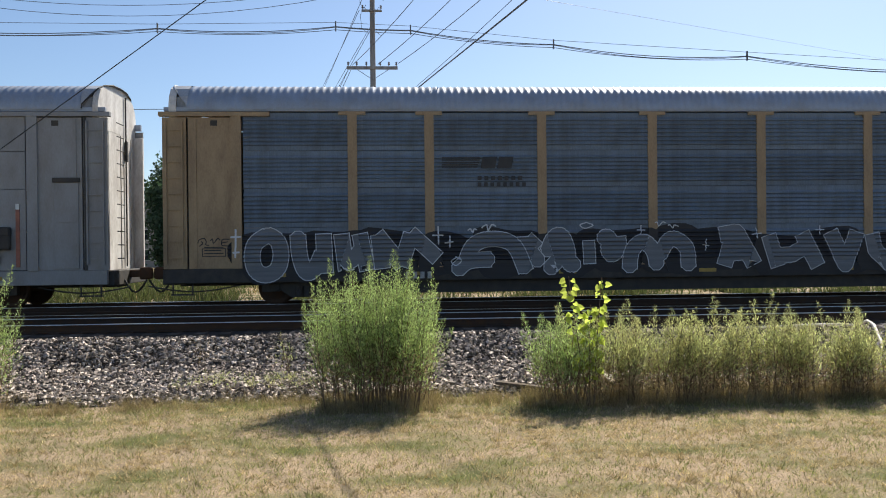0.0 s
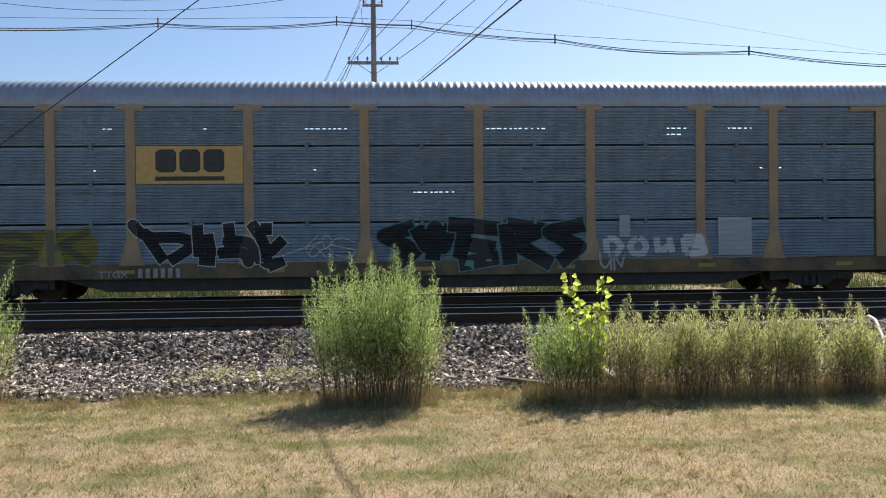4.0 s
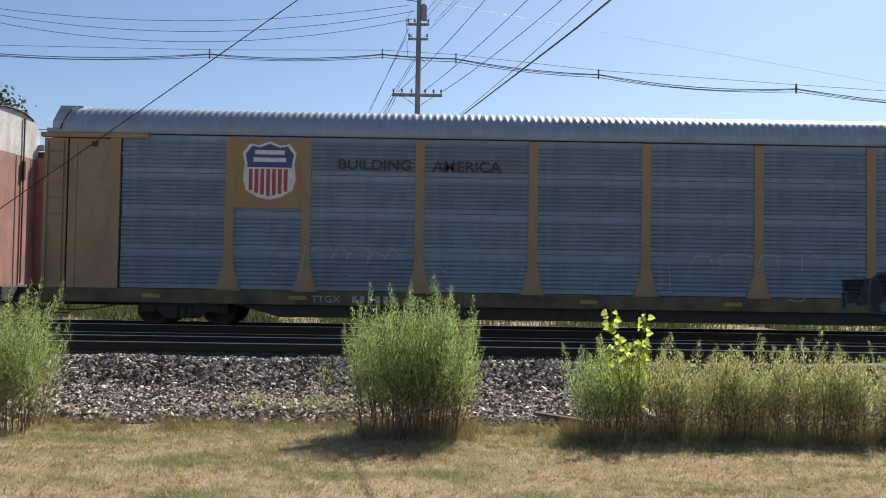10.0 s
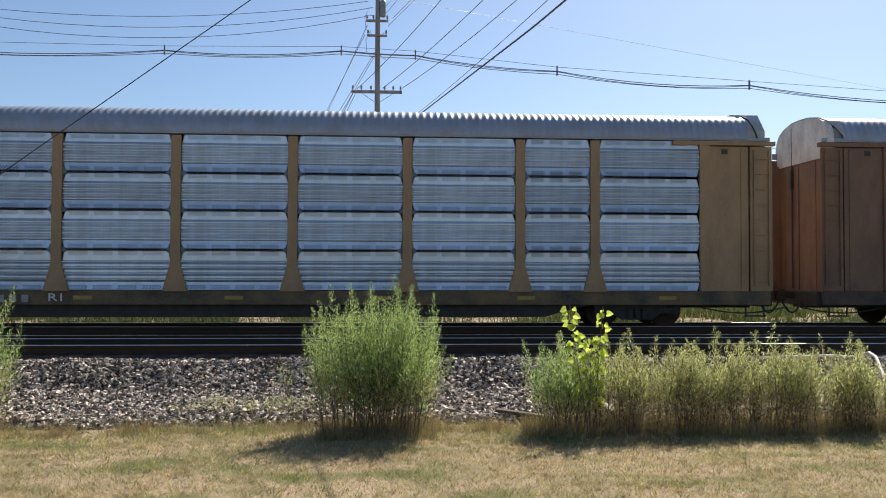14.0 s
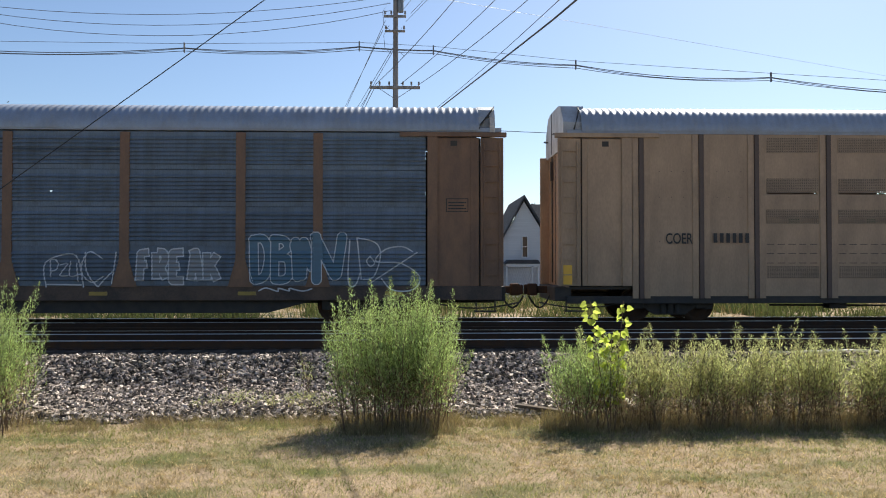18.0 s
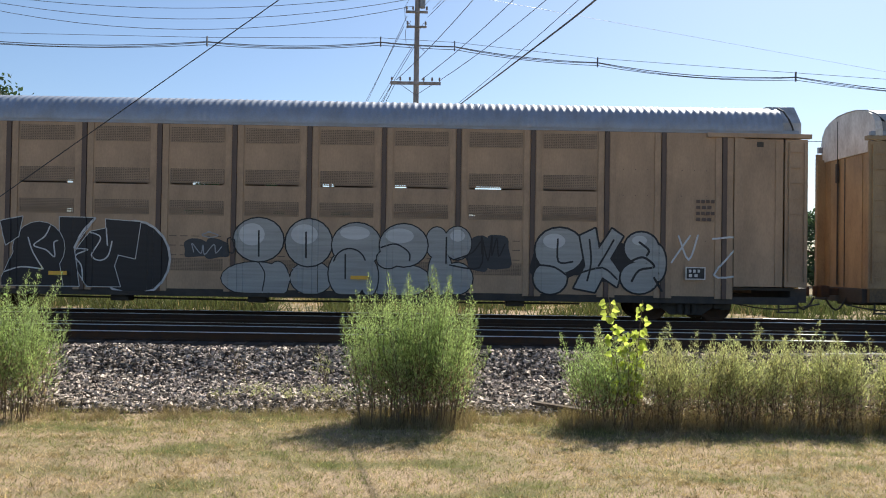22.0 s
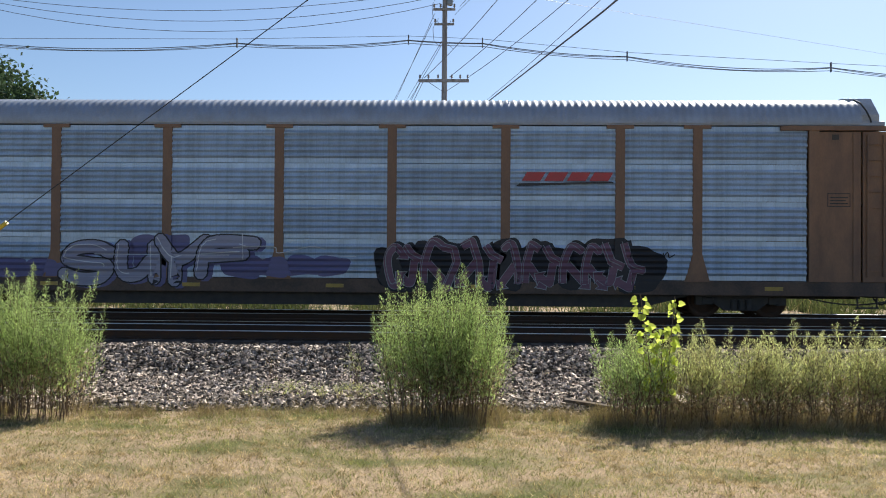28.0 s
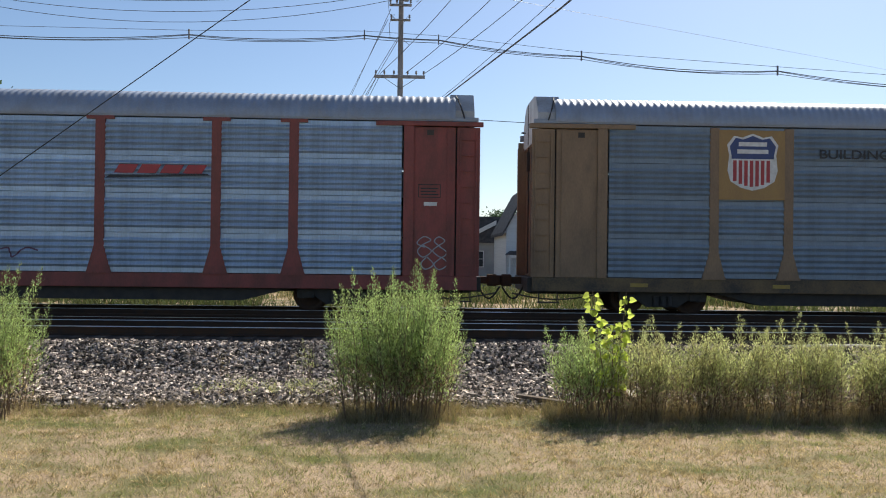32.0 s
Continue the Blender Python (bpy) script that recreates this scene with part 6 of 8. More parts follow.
# ---- two-unit articulated car ----
def articulated_unit(s, label):
    """One half of an articulated car: ribbed tan sheet sides with screened vents; s is -1 or 1, the joint at x = 0."""
    car = new("articulated_autorack_unit")
    tagged(car, label, "railway car", "cars of the train")
    ribs = [1.6 + 2 * k for k in range(9)] + [19.13, 20.78]
    cuts = [0.42] + ribs
    for i in range(len(cuts) - 1):
        a, b = cuts[i], cuts[i + 1]
        cx, w = s * (a + b) / 2, round(b - a - 0.12, 3)
        vented = 0 < i < 9
        def sheet():
            q = Shape()
            for z0, z1 in (((0.72, 2.72), (2.86, 3.50), (3.60, 5.14)) if vented else ((0.72, 5.14),)):
                q.box(-w / 2, w / 2, 0, 0.06, z0, z1)
            if vented:
                for z0, z1 in ((2.72, 2.86), (3.50, 3.60)):
                    q.box(-w / 2, -0.70, 0, 0.06, z0, z1).box(0.70, w / 2, 0, 0.06, z0, z1)
            return q.mesh("side_panel")
        body = part("side_panel", cached(("cp", w, vented), sheet), coer_paint, car, at=(cx, -SIDE, 0))
        if 0 < i < 9:
            for z0, z1 in ((1.2, 1.53), (2.69, 3.08), (3.54, 3.93), (4.64, 5.04)):
                def screen():
                    q = Shape()
                    for k in range(9):
                        z = z0 + (z1 - z0) * k / 9
                        q.box(-0.72, 0.72, -0.012, 0.012, z, z + (z1 - z0) / 16)
                    for k in range(25):
                        x = -0.72 + 0.06 * k - 0.012 * (k == 24)
                        q.box(x, x + 0.024, -0.008, 0.006, z0, z1)
                    return q.mesh("vent_louvre")
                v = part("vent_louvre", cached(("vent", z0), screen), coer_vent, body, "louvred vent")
                # sheet behind the louvres, coloured dark as their inner shade
                part("vent_backing", cached(("ventb", z0), lambda: Shape().box(-0.72, 0.72, -0.005, 0.003, {2.69: 2.86, 3.54: 3.60}.get(z0, z0), z1).mesh("vent_backing")), vent_shade, body)
            part("dash_row", cached("dash", lambda: (lambda q: [q.box(-0.72 + 0.3 * k, -0.52 + 0.3 * k, -0.006, 0.0, z, z + 0.02) for k in range(5) for z in (1.61, 1.87, 2.12)] and q)(Shape()).mesh("dash_row")), coer_rib, body, kind="stuff")
        else:
            for z in (2.2, 3.4, 4.1):
                part("rivet_row", cached(("riv", z), lambda: (lambda q: [q.box(-0.66 + 0.33 * k, -0.64 + 0.33 * k, -0.008, 0.0, z, z + 0.02) for k in range(5)] and q)(Shape()).mesh("rivet_row")), coer_rib, body, kind="stuff")
    for x in ribs:
        part("rib", cached("rib", lambda: Shape().prism([(-0.06, 0.66), (0.06, 0.66), (0.06, 5.12), (-0.06, 5.12)], -0.06, 0.03).mesh("rib")), coer_rib, car, at=(s * x, -SIDE, 0))
        part("rib_edge", cached("ribe", lambda: Shape().box(-0.24, -0.075, -0.03, 0.0, 0.66, 5.12).box(0.075, 0.24, -0.03, 0.0, 0.66, 5.12).mesh("rib_edge")), coer_paint, car, at=(s * x, -SIDE, 0))
    door_section(car, s, 23.05, coer_paint, coer_paint, 21.04)
    # sunlight on the right-hand end is painted in; the left keeps the body paint
    end_wall(car, s, 23.0, sunlit_orange if s > 0 else coer_paint, white_end, True)
    end_gear(car, s, 23.02)
    truck(car, s * 19.9)
    lo, hi = sorted((s * 0.4, s * 22.8))
    part("roof", roof_mesh(*sorted((s * 0.4, s * 22.4))), roof_metal, car, "ribbed galvanised roof")
    for z0, z1 in ((0.72, 2.88), (3.01, 3.77), (3.86, 5.2)):
        part("far_side", Shape().box(lo, hi, 1.38, 1.45, z0, z1), coer_paint, car)
    r = random.Random(17 + s)
    for z0, z1 in ((2.88, 3.01), (3.77, 3.86)):
        x = lo
        while x < hi:
            w = r.choice((1.4, 2.1, 3.2))
            part("far_strip", Shape().box(x, min(x + w, hi), 1.39, 1.44, z0 - 0.01, z1 + 0.01), coer_paint, car)
            x += w + r.choice((0.35, 0.6, 0.8))
    part("top_rail", Shape().box(lo, hi, -1.47, -1.37, 5.13, 5.24, 0.01), roof_metal, car)
    part("deck", Shape().box(lo, hi, -1.32, 1.32, 0.9, 0.98), black_steel, car)
    part("side_sill", Shape().box(lo, hi, -1.44, -1.3, 0.52, 0.72, 0.01).box(lo, hi, 1.3, 1.44, 0.52, 0.72, 0.01), black_steel, car)
    boxes = [Shape().box(s * x - 0.25, s * x + 0.25, -1.2, -0.8, 0.36, 0.56, 0.03) for x in (4.5, 8.2, 12.5, 15.2)]
    for b in boxes:
        part("equipment_box", b, black_steel, car)
    part("brake_rod", Shape().tube([(s * 2, -0.9, 0.45), (s * 9, -0.9, 0.40), (s * 17, -0.9, 0.45)], 0.03), black_steel, car)
    for x in (3.0, 11.0):
        part("reflector", CACHE["reflector"], label_orange, car, "orange-yellow reflector strip", (s * x, -1.56, 1.04))
    if s < 0:
        core = Shape().prism_x([(-1.36, 0.8), (1.36, 0.8), (1.36, 5.2), (1.0, 5.75), (0, 6.02), (-1.0, 5.75), (-1.36, 5.2)], -0.42, 0.46)
        bell = part("bellows", core, rubber, car, "black accordion bellows between the units")
        for k in range(6):
            fold = Shape().prism_x([(-1.42, 0.75), (1.42, 0.75), (1.42, 5.25), (1.05, 5.82), (0, 6.12), (-1.05, 5.82), (-1.42, 5.25)], -0.42 + 0.15 * k, -0.31 + 0.15 * k)
            part("fold", fold, rubber, bell)
        truck(car, 0)
    CARS.append(car)
    return car


car_h1 = articulated_unit(-1, "faded tan articulated autorack unit with louvred vents")
car_h2 = articulated_unit(1, "faded tan articulated autorack unit with black and grey graffiti")
OFF = -17.5
lettering("COER", OFF - 2.62, OFF - 1.88, 2.14, 2.43, ink_black, car_h1)
bars(OFF - 1.31, OFF - 0.26, 2.17, 2.43, 6, ink_black, car_h1)
decal("yellow_label", rect(OFF - 5.42, OFF - 5.18, 1.04, 1.56), label_orange, car_h1, 2)
BLUE = "light blue graffiti letter outlined in black"
cloud(car_h1, -6.75, -4.15, 0.8, 2.35, 4, black_spray, "black spray ground of the graffiti", 15, 0.001)
lump(car_h1, [[(-6.42, 2.2), (-5.85, 2.22), (-5.82, 1.0), (-6.38, 0.92), (-6.2, 1.5)], oval(-6.42, 1.43, 0.26, 0.24)], cyan_spray, black_spray, 0.04, 0.004, BLUE, None, [oval(-6.14, 1.85, 0.04, 0.09, 0, 350, 8)])
lump(car_h1, [oval(-5.6, 1.93, 0.3, 0.3), oval(-5.4, 1.22, 0.38, 0.5), [(-5.9, 2.18), (-5.6, 2.2), (-5.5, 1.3), (-5.8, 0.95)]], cyan_spray, black_spray, 0.04, 0.0066, BLUE, None, [[(-5.8, 1.5), (-5.55, 1.55), (-5.75, 1.2), (-5.78, 1.5)], [(-5.55, 1.7), (-5.25, 1.65), (-5.08, 1.3)]], None, 0.04)
lump(car_h1, [oval(-4.58, 1.25, 0.44, 0.5), oval(-4.4, 2.05, 0.25, 0.28), [(-4.9, 2.2), (-4.4, 2.3), (-4.4, 1.5), (-4.85, 1.5)]], cyan_spray, black_spray, 0.04, 0.0092, BLUE, None, [oval(-4.6, 1.35, 0.03, 0.09, 0, 350, 8), [(-4.95, 1.6), (-4.7, 1.75), (-4.45, 1.55)], [(-4.55, 2.2), (-4.58, 1.95)]], None, 0.04)
tag(car_h1, [("Z", -5.3, -5.0, 2.05, 2.36), ("w", -5.1, -4.8, 1.95, 2.3), ("i", -4.42, -4.38, 1.15, 1.35)], black_spray, 0.035, "thin black lines", 0.03)
for x in (-3.36, -2.87):
    eye = part("painted_leaf", draped([[(x + 0.25 * math.cos(t) + 0.05 * math.sin(t), 1.73 + 0.2 * math.sin(t) * (1 - 0.3 * math.cos(t))) for t in [math.pi / 8 * k for k in range(16)]]], car_h1, 0.004), black_spray, car_h1, "small light blue leaf shape outlined in black")
    part("leaf_fill", draped([[(x - 0.03 + 0.19 * math.cos(t) + 0.05 * math.sin(t), 1.70 + 0.14 * math.sin(t) * (1 - 0.3 * math.cos(t))) for t in [math.pi / 8 * k for k in range(16)]]], car_h1, 0.006), cyan_spray, eye)
tag(car_h1, [("B", -7.3, -7.05, 1.62, 1.95), ("A", -7.0, -6.8, 1.62, 1.95), ("T", -6.78, -6.55, 1.62, 2.0), ("O", -6.52, -6.3, 1.6, 1.9), ("w", -7.25, -6.3, 1.38, 1.55), ("o", -6.95, -6.7, 2.12, 2.2), ("/", -6.3, -6.1, 1.8, 2.15)], black_spray, 0.028, "thin black tag")
tag(car_h1, [("o", -13.15, -12.95, 1.75, 2.0), ("-", -13.2, -12.9, 1.8, 1.95)], coer_rib, 0.03, "thin brown tag")
O2 = 1.61
BLACK = "black graffiti letter with a thin white outline"
lump(car_h2, [oval(4.98, 1.5, 0.92, 0.98)], black_spray, white_spray, 0.06, 0.004, BLACK)
lump(car_h2, [[(4.2, 2.54), (5.13, 2.48), (5.0, 1.5), (4.55, 1.6), (4.45, 1.3), (4.62, 0.75), (3.75, 0.75), (3.3, 1.5), (3.8, 2.2), (4.22, 2.3)]], black_spray, white_spray, 0.02, 0.0066, BLACK, None,
     [[(3.79, 2.19), (4.08, 2.04), (3.85, 1.59), (4.05, 1.44), (4.28, 1.56), (4.38, 1.95)], [(4.22, 2.3), (4.26, 1.85)], [(3.4, 1.75), (3.75, 1.72), (3.42, 1.55), (3.6, 1.3), (3.64, 0.9)]], None, 0.036)
lump(car_h2, [[(2.98, 2.58), (3.92, 2.57), (3.38, 1.76), (3.55, 0.75), (2.75, 0.75), (3.0, 1.4)]], black_spray, white_spray, 0.022, 0.0092, BLACK, None, [[(3.92, 2.55), (3.62, 2.2), (3.4, 1.78)]], None, 0.06)
lump(car_h2, [oval(2.45, 1.75, 0.68, 0.7), [(1.5, 0.95), (1.9, 1.9), (2.9, 1.9), (3.1, 0.75), (1.5, 0.75)]], black_spray, white_spray, 0.016, 0.0118, BLACK, None,
     [[(2.73, 2.33), (2.6, 2.06), (2.31, 1.82), (2.64, 1.7), (2.87, 1.52), (2.84, 1.88), (2.94, 1.95)], [(2.16, 2.02), (2.29, 1.64), (2.57, 1.19)], [(1.59, 1.11), (1.99, 1.24), (2.54, 1.19)]], None, 0.036)
lump(car_h2, [[(1.42, 2.45), (2.0, 2.58), (1.9, 2.05), (1.6, 1.82)]], black_spray, white_spray, 0.024, 0.0144, BLACK)
cloud(car_h2, 6.4, 7.4, 1.5, 2.05, 2, dark_spray, "small black overpainted tag", 6)
tag(car_h2, [("o", 6.75, 7.2, 2.1, 2.25), ("w", 6.5, 7.3, 1.6, 1.95)], pale_spray, 0.028, "small white tag", 0.02)
BUBBLE = "pale grey bubble graffiti letter outlined in black"
lump(car_h2, [oval(8.22, 1.02, 0.92, 0.44), oval(8.8, 0.98, 0.3, 0.5)], bubble_spray, black_spray, 0.028, 0.004, BUBBLE, None, [[(8.3, 1.44), (8.46, 1.15), (8.4, 0.7)]])
lump(car_h2, [oval(8.28, 2.06, 0.66, 0.58)], bubble_spray, black_spray, 0.036, 0.0066, BUBBLE, (crown_spray, [oval(8.1, 2.2, 0.34, 0.3)]), [[(8.28, 2.3), (8.29, 1.62)]], None, 0.045)
lump(car_h2, [oval(9.7, 1.06, 0.56, 0.44)], bubble_spray, black_spray, 0.028, 0.004, BUBBLE, None, [[(9.2, 1.3), (10.2, 1.28)]], silver_spray)
lump(car_h2, [oval(9.62, 2.0, 0.62, 0.63)], bubble_spray, black_spray, 0.036, 0.0092, BUBBLE, (crown_spray, [oval(9.5, 2.22, 0.36, 0.27)]), [[(9.55, 2.28), (9.56, 1.6)]], None, 0.045)
lump(car_h2, [oval(10.9, 1.95, 0.66, 0.6), oval(10.68, 1.2, 0.52, 0.66), oval(11.25, 1.1, 0.24, 0.5)], bubble_spray, black_spray, 0.034, 0.0118, BUBBLE, (crown_spray, [oval(10.85, 2.28, 0.4, 0.18)]),
     [oval(10.72, 1.4, 0.44, 0.46, 20, 165, 8), [(10.6, 1.7), (10.61, 1.05)]], None, 0.04)
lump(car_h2, [oval(12.18, 1.03, 0.72, 0.42), oval(11.6, 1.05, 0.38, 0.4)], bubble_spray, black_spray, 0.028, 0.004, BUBBLE)
lump(car_h2, [oval(12.16, 1.97, 0.64, 0.57), oval(11.75, 1.6, 0.3, 0.25)], bubble_spray, black_spray, 0.034, 0.0144, BUBBLE, (crown_spray, [oval(12.05, 2.22, 0.38, 0.2)]), [[(11.56, 1.9), (11.95, 2.0), (12.3, 1.78), (12.32, 1.56)]], None, 0.04)
lump(car_h2, [oval(13.05, 2.05, 0.3, 0.42), oval(13.15, 1.25, 0.32, 0.6), oval(13.6, 2.05, 0.37, 0.44), oval(13.6, 1.1, 0.42, 0.42)], bubble_spray, black_spray, 0.03, 0.0066, BUBBLE, (crown_spray, [oval(13.6, 2.25, 0.2, 0.16)]),
     [[(13.3, 2.2), (13.3, 1.5)], [(13.5, 1.6), (14.0, 1.8), (14.25, 2.1), (14.2, 1.4), (13.4, 1.46)]], None, 0.04)
cloud(car_h2, 13.9, 14.9, 1.2, 2.4, 2, dark_spray, "black scribbled overspray", 9, 0.001)
tag(car_h2, [("O", 7.45, 7.65, 1.7, 2.1), ("w", 14.2, 14.9, 1.6, 2.3)], black_spray, 0.035, "thin black tag")
cloud(car_h2, 15.8, 19.0, 0.95, 2.35, 4, black_spray, "black spray ground of the graffiti", 19, 0.001)
lump(car_h2, [oval(16.35, 1.9, 0.66, 0.6), oval(16.1, 1.15, 0.45, 0.42)], bubble_spray, black_spray, 0.05, 0.004, BUBBLE, (crown_spray, [oval(16.2, 2.15, 0.3, 0.2)]), [[(16.3, 2.2), (16.32, 1.6), (16.7, 1.6)], [(15.75, 1.5), (16.2, 1.45), (16.6, 1.2)]], None, 0.05)
lump(car_h2, [[(16.9, 2.3), (17.3, 2.5), (17.4, 1.95), (17.75, 2.5), (18.05, 2.3), (17.7, 1.7), (18.0, 1.3), (17.9, 0.95), (17.5, 1.2), (17.3, 0.8), (16.75, 0.9), (17.05, 1.5)]], bubble_spray, black_spray, 0.05, 0.0066, BUBBLE, None, [[(17.15, 2.2), (17.2, 1.6), (17.1, 1.1)], [(17.4, 1.5), (17.8, 2.2)], [(16.9, 1.3), (17.5, 1.45), (17.9, 1.15)]], None, 0.05)
lump(car_h2, [oval(18.55, 2.0, 0.45, 0.42), oval(18.5, 1.2, 0.5, 0.42), oval(18.95, 1.6, 0.25, 0.5)], bubble_spray, black_spray, 0.05, 0.0092, BUBBLE, (crown_spray, [oval(18.5, 2.2, 0.2, 0.13)]), [[(18.2, 1.6), (18.6, 1.75), (18.9, 1.5), (18.5, 1.4), (18.3, 1.1)], [(18.5, 2.15), (18.75, 1.95), (18.7, 1.8)], [(18.9, 1.2), (19.1, 0.85)]], None, 0.06)
tag(car_h2, [("V", 19.6, 20.1, 1.7, 2.4), ("Z", 20.5, 21.3, 1.3, 2.3), ("/", 19.4, 19.9, 1.6, 2.4)], mist_spray, 0.05, "thin pale tag")
for k in range(4):
    bars(O2 + 18.4, O2 + 18.85 + 0.08 * (k % 2), 2.75 + 0.16 * k, 2.84 + 0.16 * k, 3 + k % 2, coer_rib, car_h2, 1, 0.25)
label_plate = decal("black_label", rect(O2 + 18.11, O2 + 18.65, 1.17, 1.51), ink_white, car_h2, 20, "black stencil panel with a white border")
decal("label_field", rect(O2 + 18.14, O2 + 18.62, 1.20, 1.48), ink_black, label_plate, 21)
bars(O2 + 18.2, O2 + 18.55, 1.36, 1.44, 3, ink_white, label_plate, 22)
bars(O2 + 18.2, O2 + 18.5, 1.24, 1.32, 2, ink_white, label_plate, 22)

# navy car with tan posts
worn_tan = material("worn tan emblem paint", (0.24, 0.15, 0.085), 0.65, 0, (0.1, 0.08, 0.07), 0.6, 5, 30, 0.05)
car_i = autorack("navy and black autorack car with tan posts and faded markings", panel_navy, tan_paint, tan_paint, sill_grime)
decal("faded_panel", [(-5.42, 3.25), (-4.75, 3.22), (-4.75, 4.01), (-5.12, 4.0), (-5.2, 3.86), (-5.46, 3.82)], worn_tan, car_i, 0, "worn tan emblem patch")
decal("faded_panel", [(-6.95, 3.2), (-5.5, 3.22), (-5.5, 3.3), (-6.95, 3.28)], worn_tan, car_i, 0)
for x in (-6.9, -6.4, -5.9):
    decal("emblem", [(x, 3.42), (x + 0.08, 3.36), (x + 0.34, 3.36), (x + 0.4, 3.44), (x + 0.4, 3.76), (x + 0.32, 3.84), (x + 0.07, 3.84), (x, 3.74)], worn_tan, car_i, 1)
    decal("emblem_slot", rect(x + 0.14, x + 0.40, 3.5, 3.68), panel_navy, car_i, 2)
for x in (POSTS[0], POSTS[1]):
    decal("post_overpaint", rect(x - 0.14, x + 0.14, 2.0, 5.05), panel_navy, car_i, 1, "navy paint over the post")
piece(car_i, [("C", -1.6, -0.55, 1.12, 2.47), ("E", -0.94, 0.05, 1.14, 2.45), ("E", -0.15, 0.7, 1.16, 2.45), ("N", 0.45, 1.35, 1.16, 2.45), ("R", 1.15, 2.2, 1.1, 2.44)], night_spray, dark_spray, 0.34, 0.026, "faded blue-grey bubble graffiti letter outlined in black", dusk_spray)
piece(car_i, [("S", 2.35, 3.3, 1.3, 2.2), ("C", 3.2, 3.95, 1.3, 2.2), ("A", 3.85, 4.7, 1.3, 2.2), ("T", 4.66, 5.41, 1.3, 2.2)], panel_navy, dusk_spray, 0.22, 0.014, "faded graffiti letter with thin grey lines", smooth=False)
tag(car_i, [("P", -12.66, -12.4, 1.05, 1.43), ("i", -12.35, -12.25, 1.1, 1.35), ("u", -12.2, -11.9, 1.12, 1.35), ("v", -11.95, -11.6, 1.12, 1.5), ("!", -11.65, -11.45, 1.1, 1.6)], white_spray, 0.032, "small white tag")
tag(car_i, [("u", -13.72, -13.45, 1.95, 2.4), ("U", -13.4, -13.15, 1.95, 2.5), ("K", -13.15, -12.9, 1.9, 2.5)], cyan_spray, 0.045, "light blue tag on the door", face=-1.458)
decal("number_board", rect(-9.08, -5.78, 0.63, 0.88), black_steel, car_i, 0, "black painted patch behind the car number")
lettering("TTGX", -8.83, -8.08, 0.7, 0.9, ink_white, car_i)
bars(-7.35, -6.03, 0.71, 0.9, 6, ink_white, car_i)

# blue-grey car with brown posts
car_j = autorack("blue-grey galvanised autorack car with brown posts and purple graffiti", galv_blue, brown_paint, brown_paint, sill_brown, ridges=(5, 5, 5, 5), deep=0.046, hood=True)
decal("swoosh", [(4.83, 3.5), (7.46, 3.6), (7.4, 3.64), (4.95, 3.58)], ink_black, car_j, 1)
for k in range(4):
    decal("emblem", rect(5.0 + 0.6 * k, 5.5 + 0.6 * k, 3.65, 3.88, 0.14), ink_red, car_j, 1)
cloud(car_j, -9.3, -6.8, 0.95, 1.5, 3, purple_spray, "blue-purple overspray", 11)
cloud(car_j, -5.4, -4.0, 1.2, 2.2, 2, purple_spray, "blue-purple overspray", 12)
cloud(car_j, -2.9, 0.3, 1.0, 1.65, 4, purple_spray, "blue-purple overspray", 13)
piece(car_j, [("S", -7.45, -5.95, 0.75, 1.98), ("U", -6.05, -4.7, 0.8, 2.0), ("Y", -5.07, -3.45, 0.75, 2.18), ("F", -3.8, -2.0, 0.95, 2.1)], lilac_dim, black_spray, 0.34, 0.04, "lilac-grey graffiti letter outlined in black", mist_spray, purple_spray, lean=0.12, throw=(0.12, -0.03))
tag(car_j, [("-", -6.5, -4.9, 1.5, 1.75), ("-", -4.4, -2.9, 1.55, 1.68), ("v", -2.5, -0.1, 1.6, 1.85), ("-", -0.2, 0.6, 1.55, 1.65), ("+", -2.6, -2.4, 1.5, 2.2)], mist_spray, 0.02, "thin white stray lines", 0.03)
cloud(car_j, 1.3, 8.6, 0.72, 2.1, 8, black_spray, "black overspray behind plum graffiti", 14)
wild(car_j, 1.3, 8.2, 0.68, 2.12, 13, plum_spray, silver_spray, 0.20, 0.014, "plum graffiti shape with thin grey outlines", 41, pale_dim, black_spray)
tag(car_j, [("w", 7.9, 8.5, 1.56, 1.79), ("w", 8.5, 9.1, 1.58, 1.76)], black_spray, 0.03, "thin black tag")
notice(car_j, 13.1, 3.0, 0.6, 0.36)

# red car
car_k = autorack("galvanised autorack car with oxide red posts, doors and sill", galv_blue, red_paint, red_paint, red_paint, ridges=(5, 5, 5, 5), deep=0.046, reflectors=False, hood=True)
decal("swoosh", [(4.72, 3.5), (7.47, 3.6), (7.4, 3.64), (4.85, 3.58)], ink_black, car_k, 1)
for k in range(4):
    decal("emblem", rect(4.95 + 0.6 * k, 5.45 + 0.6 * k, 3.64, 3.87, 0.14), ink_red, car_k, 1)
piece(car_k, [("R", -12.62, -11.25, 0.64, 2.18), ("A", -11.5, -10.4, 0.64, 2.19), ("E", -10.6, -9.7, 0.64, 2.19), ("M", -9.9, -8.95, 0.62, 2.17)], lilac_spray, plum_spray, 0.36, 0.034, "pale lilac bubble graffiti letter outlined in plum", mist_spray, loose=0.03)
tag(car_k, [("H", -8.9, -8.7, 1.51, 1.87), ("E", -8.66, -8.47, 1.53, 1.87), ("E", -8.43, -8.26, 1.53, 1.87), ("N", -8.22, -8.04, 1.51, 1.89), ("Y", -8.55, -8.25, 1.1, 1.45)], plum_spray, 0.035, "small plum tag")
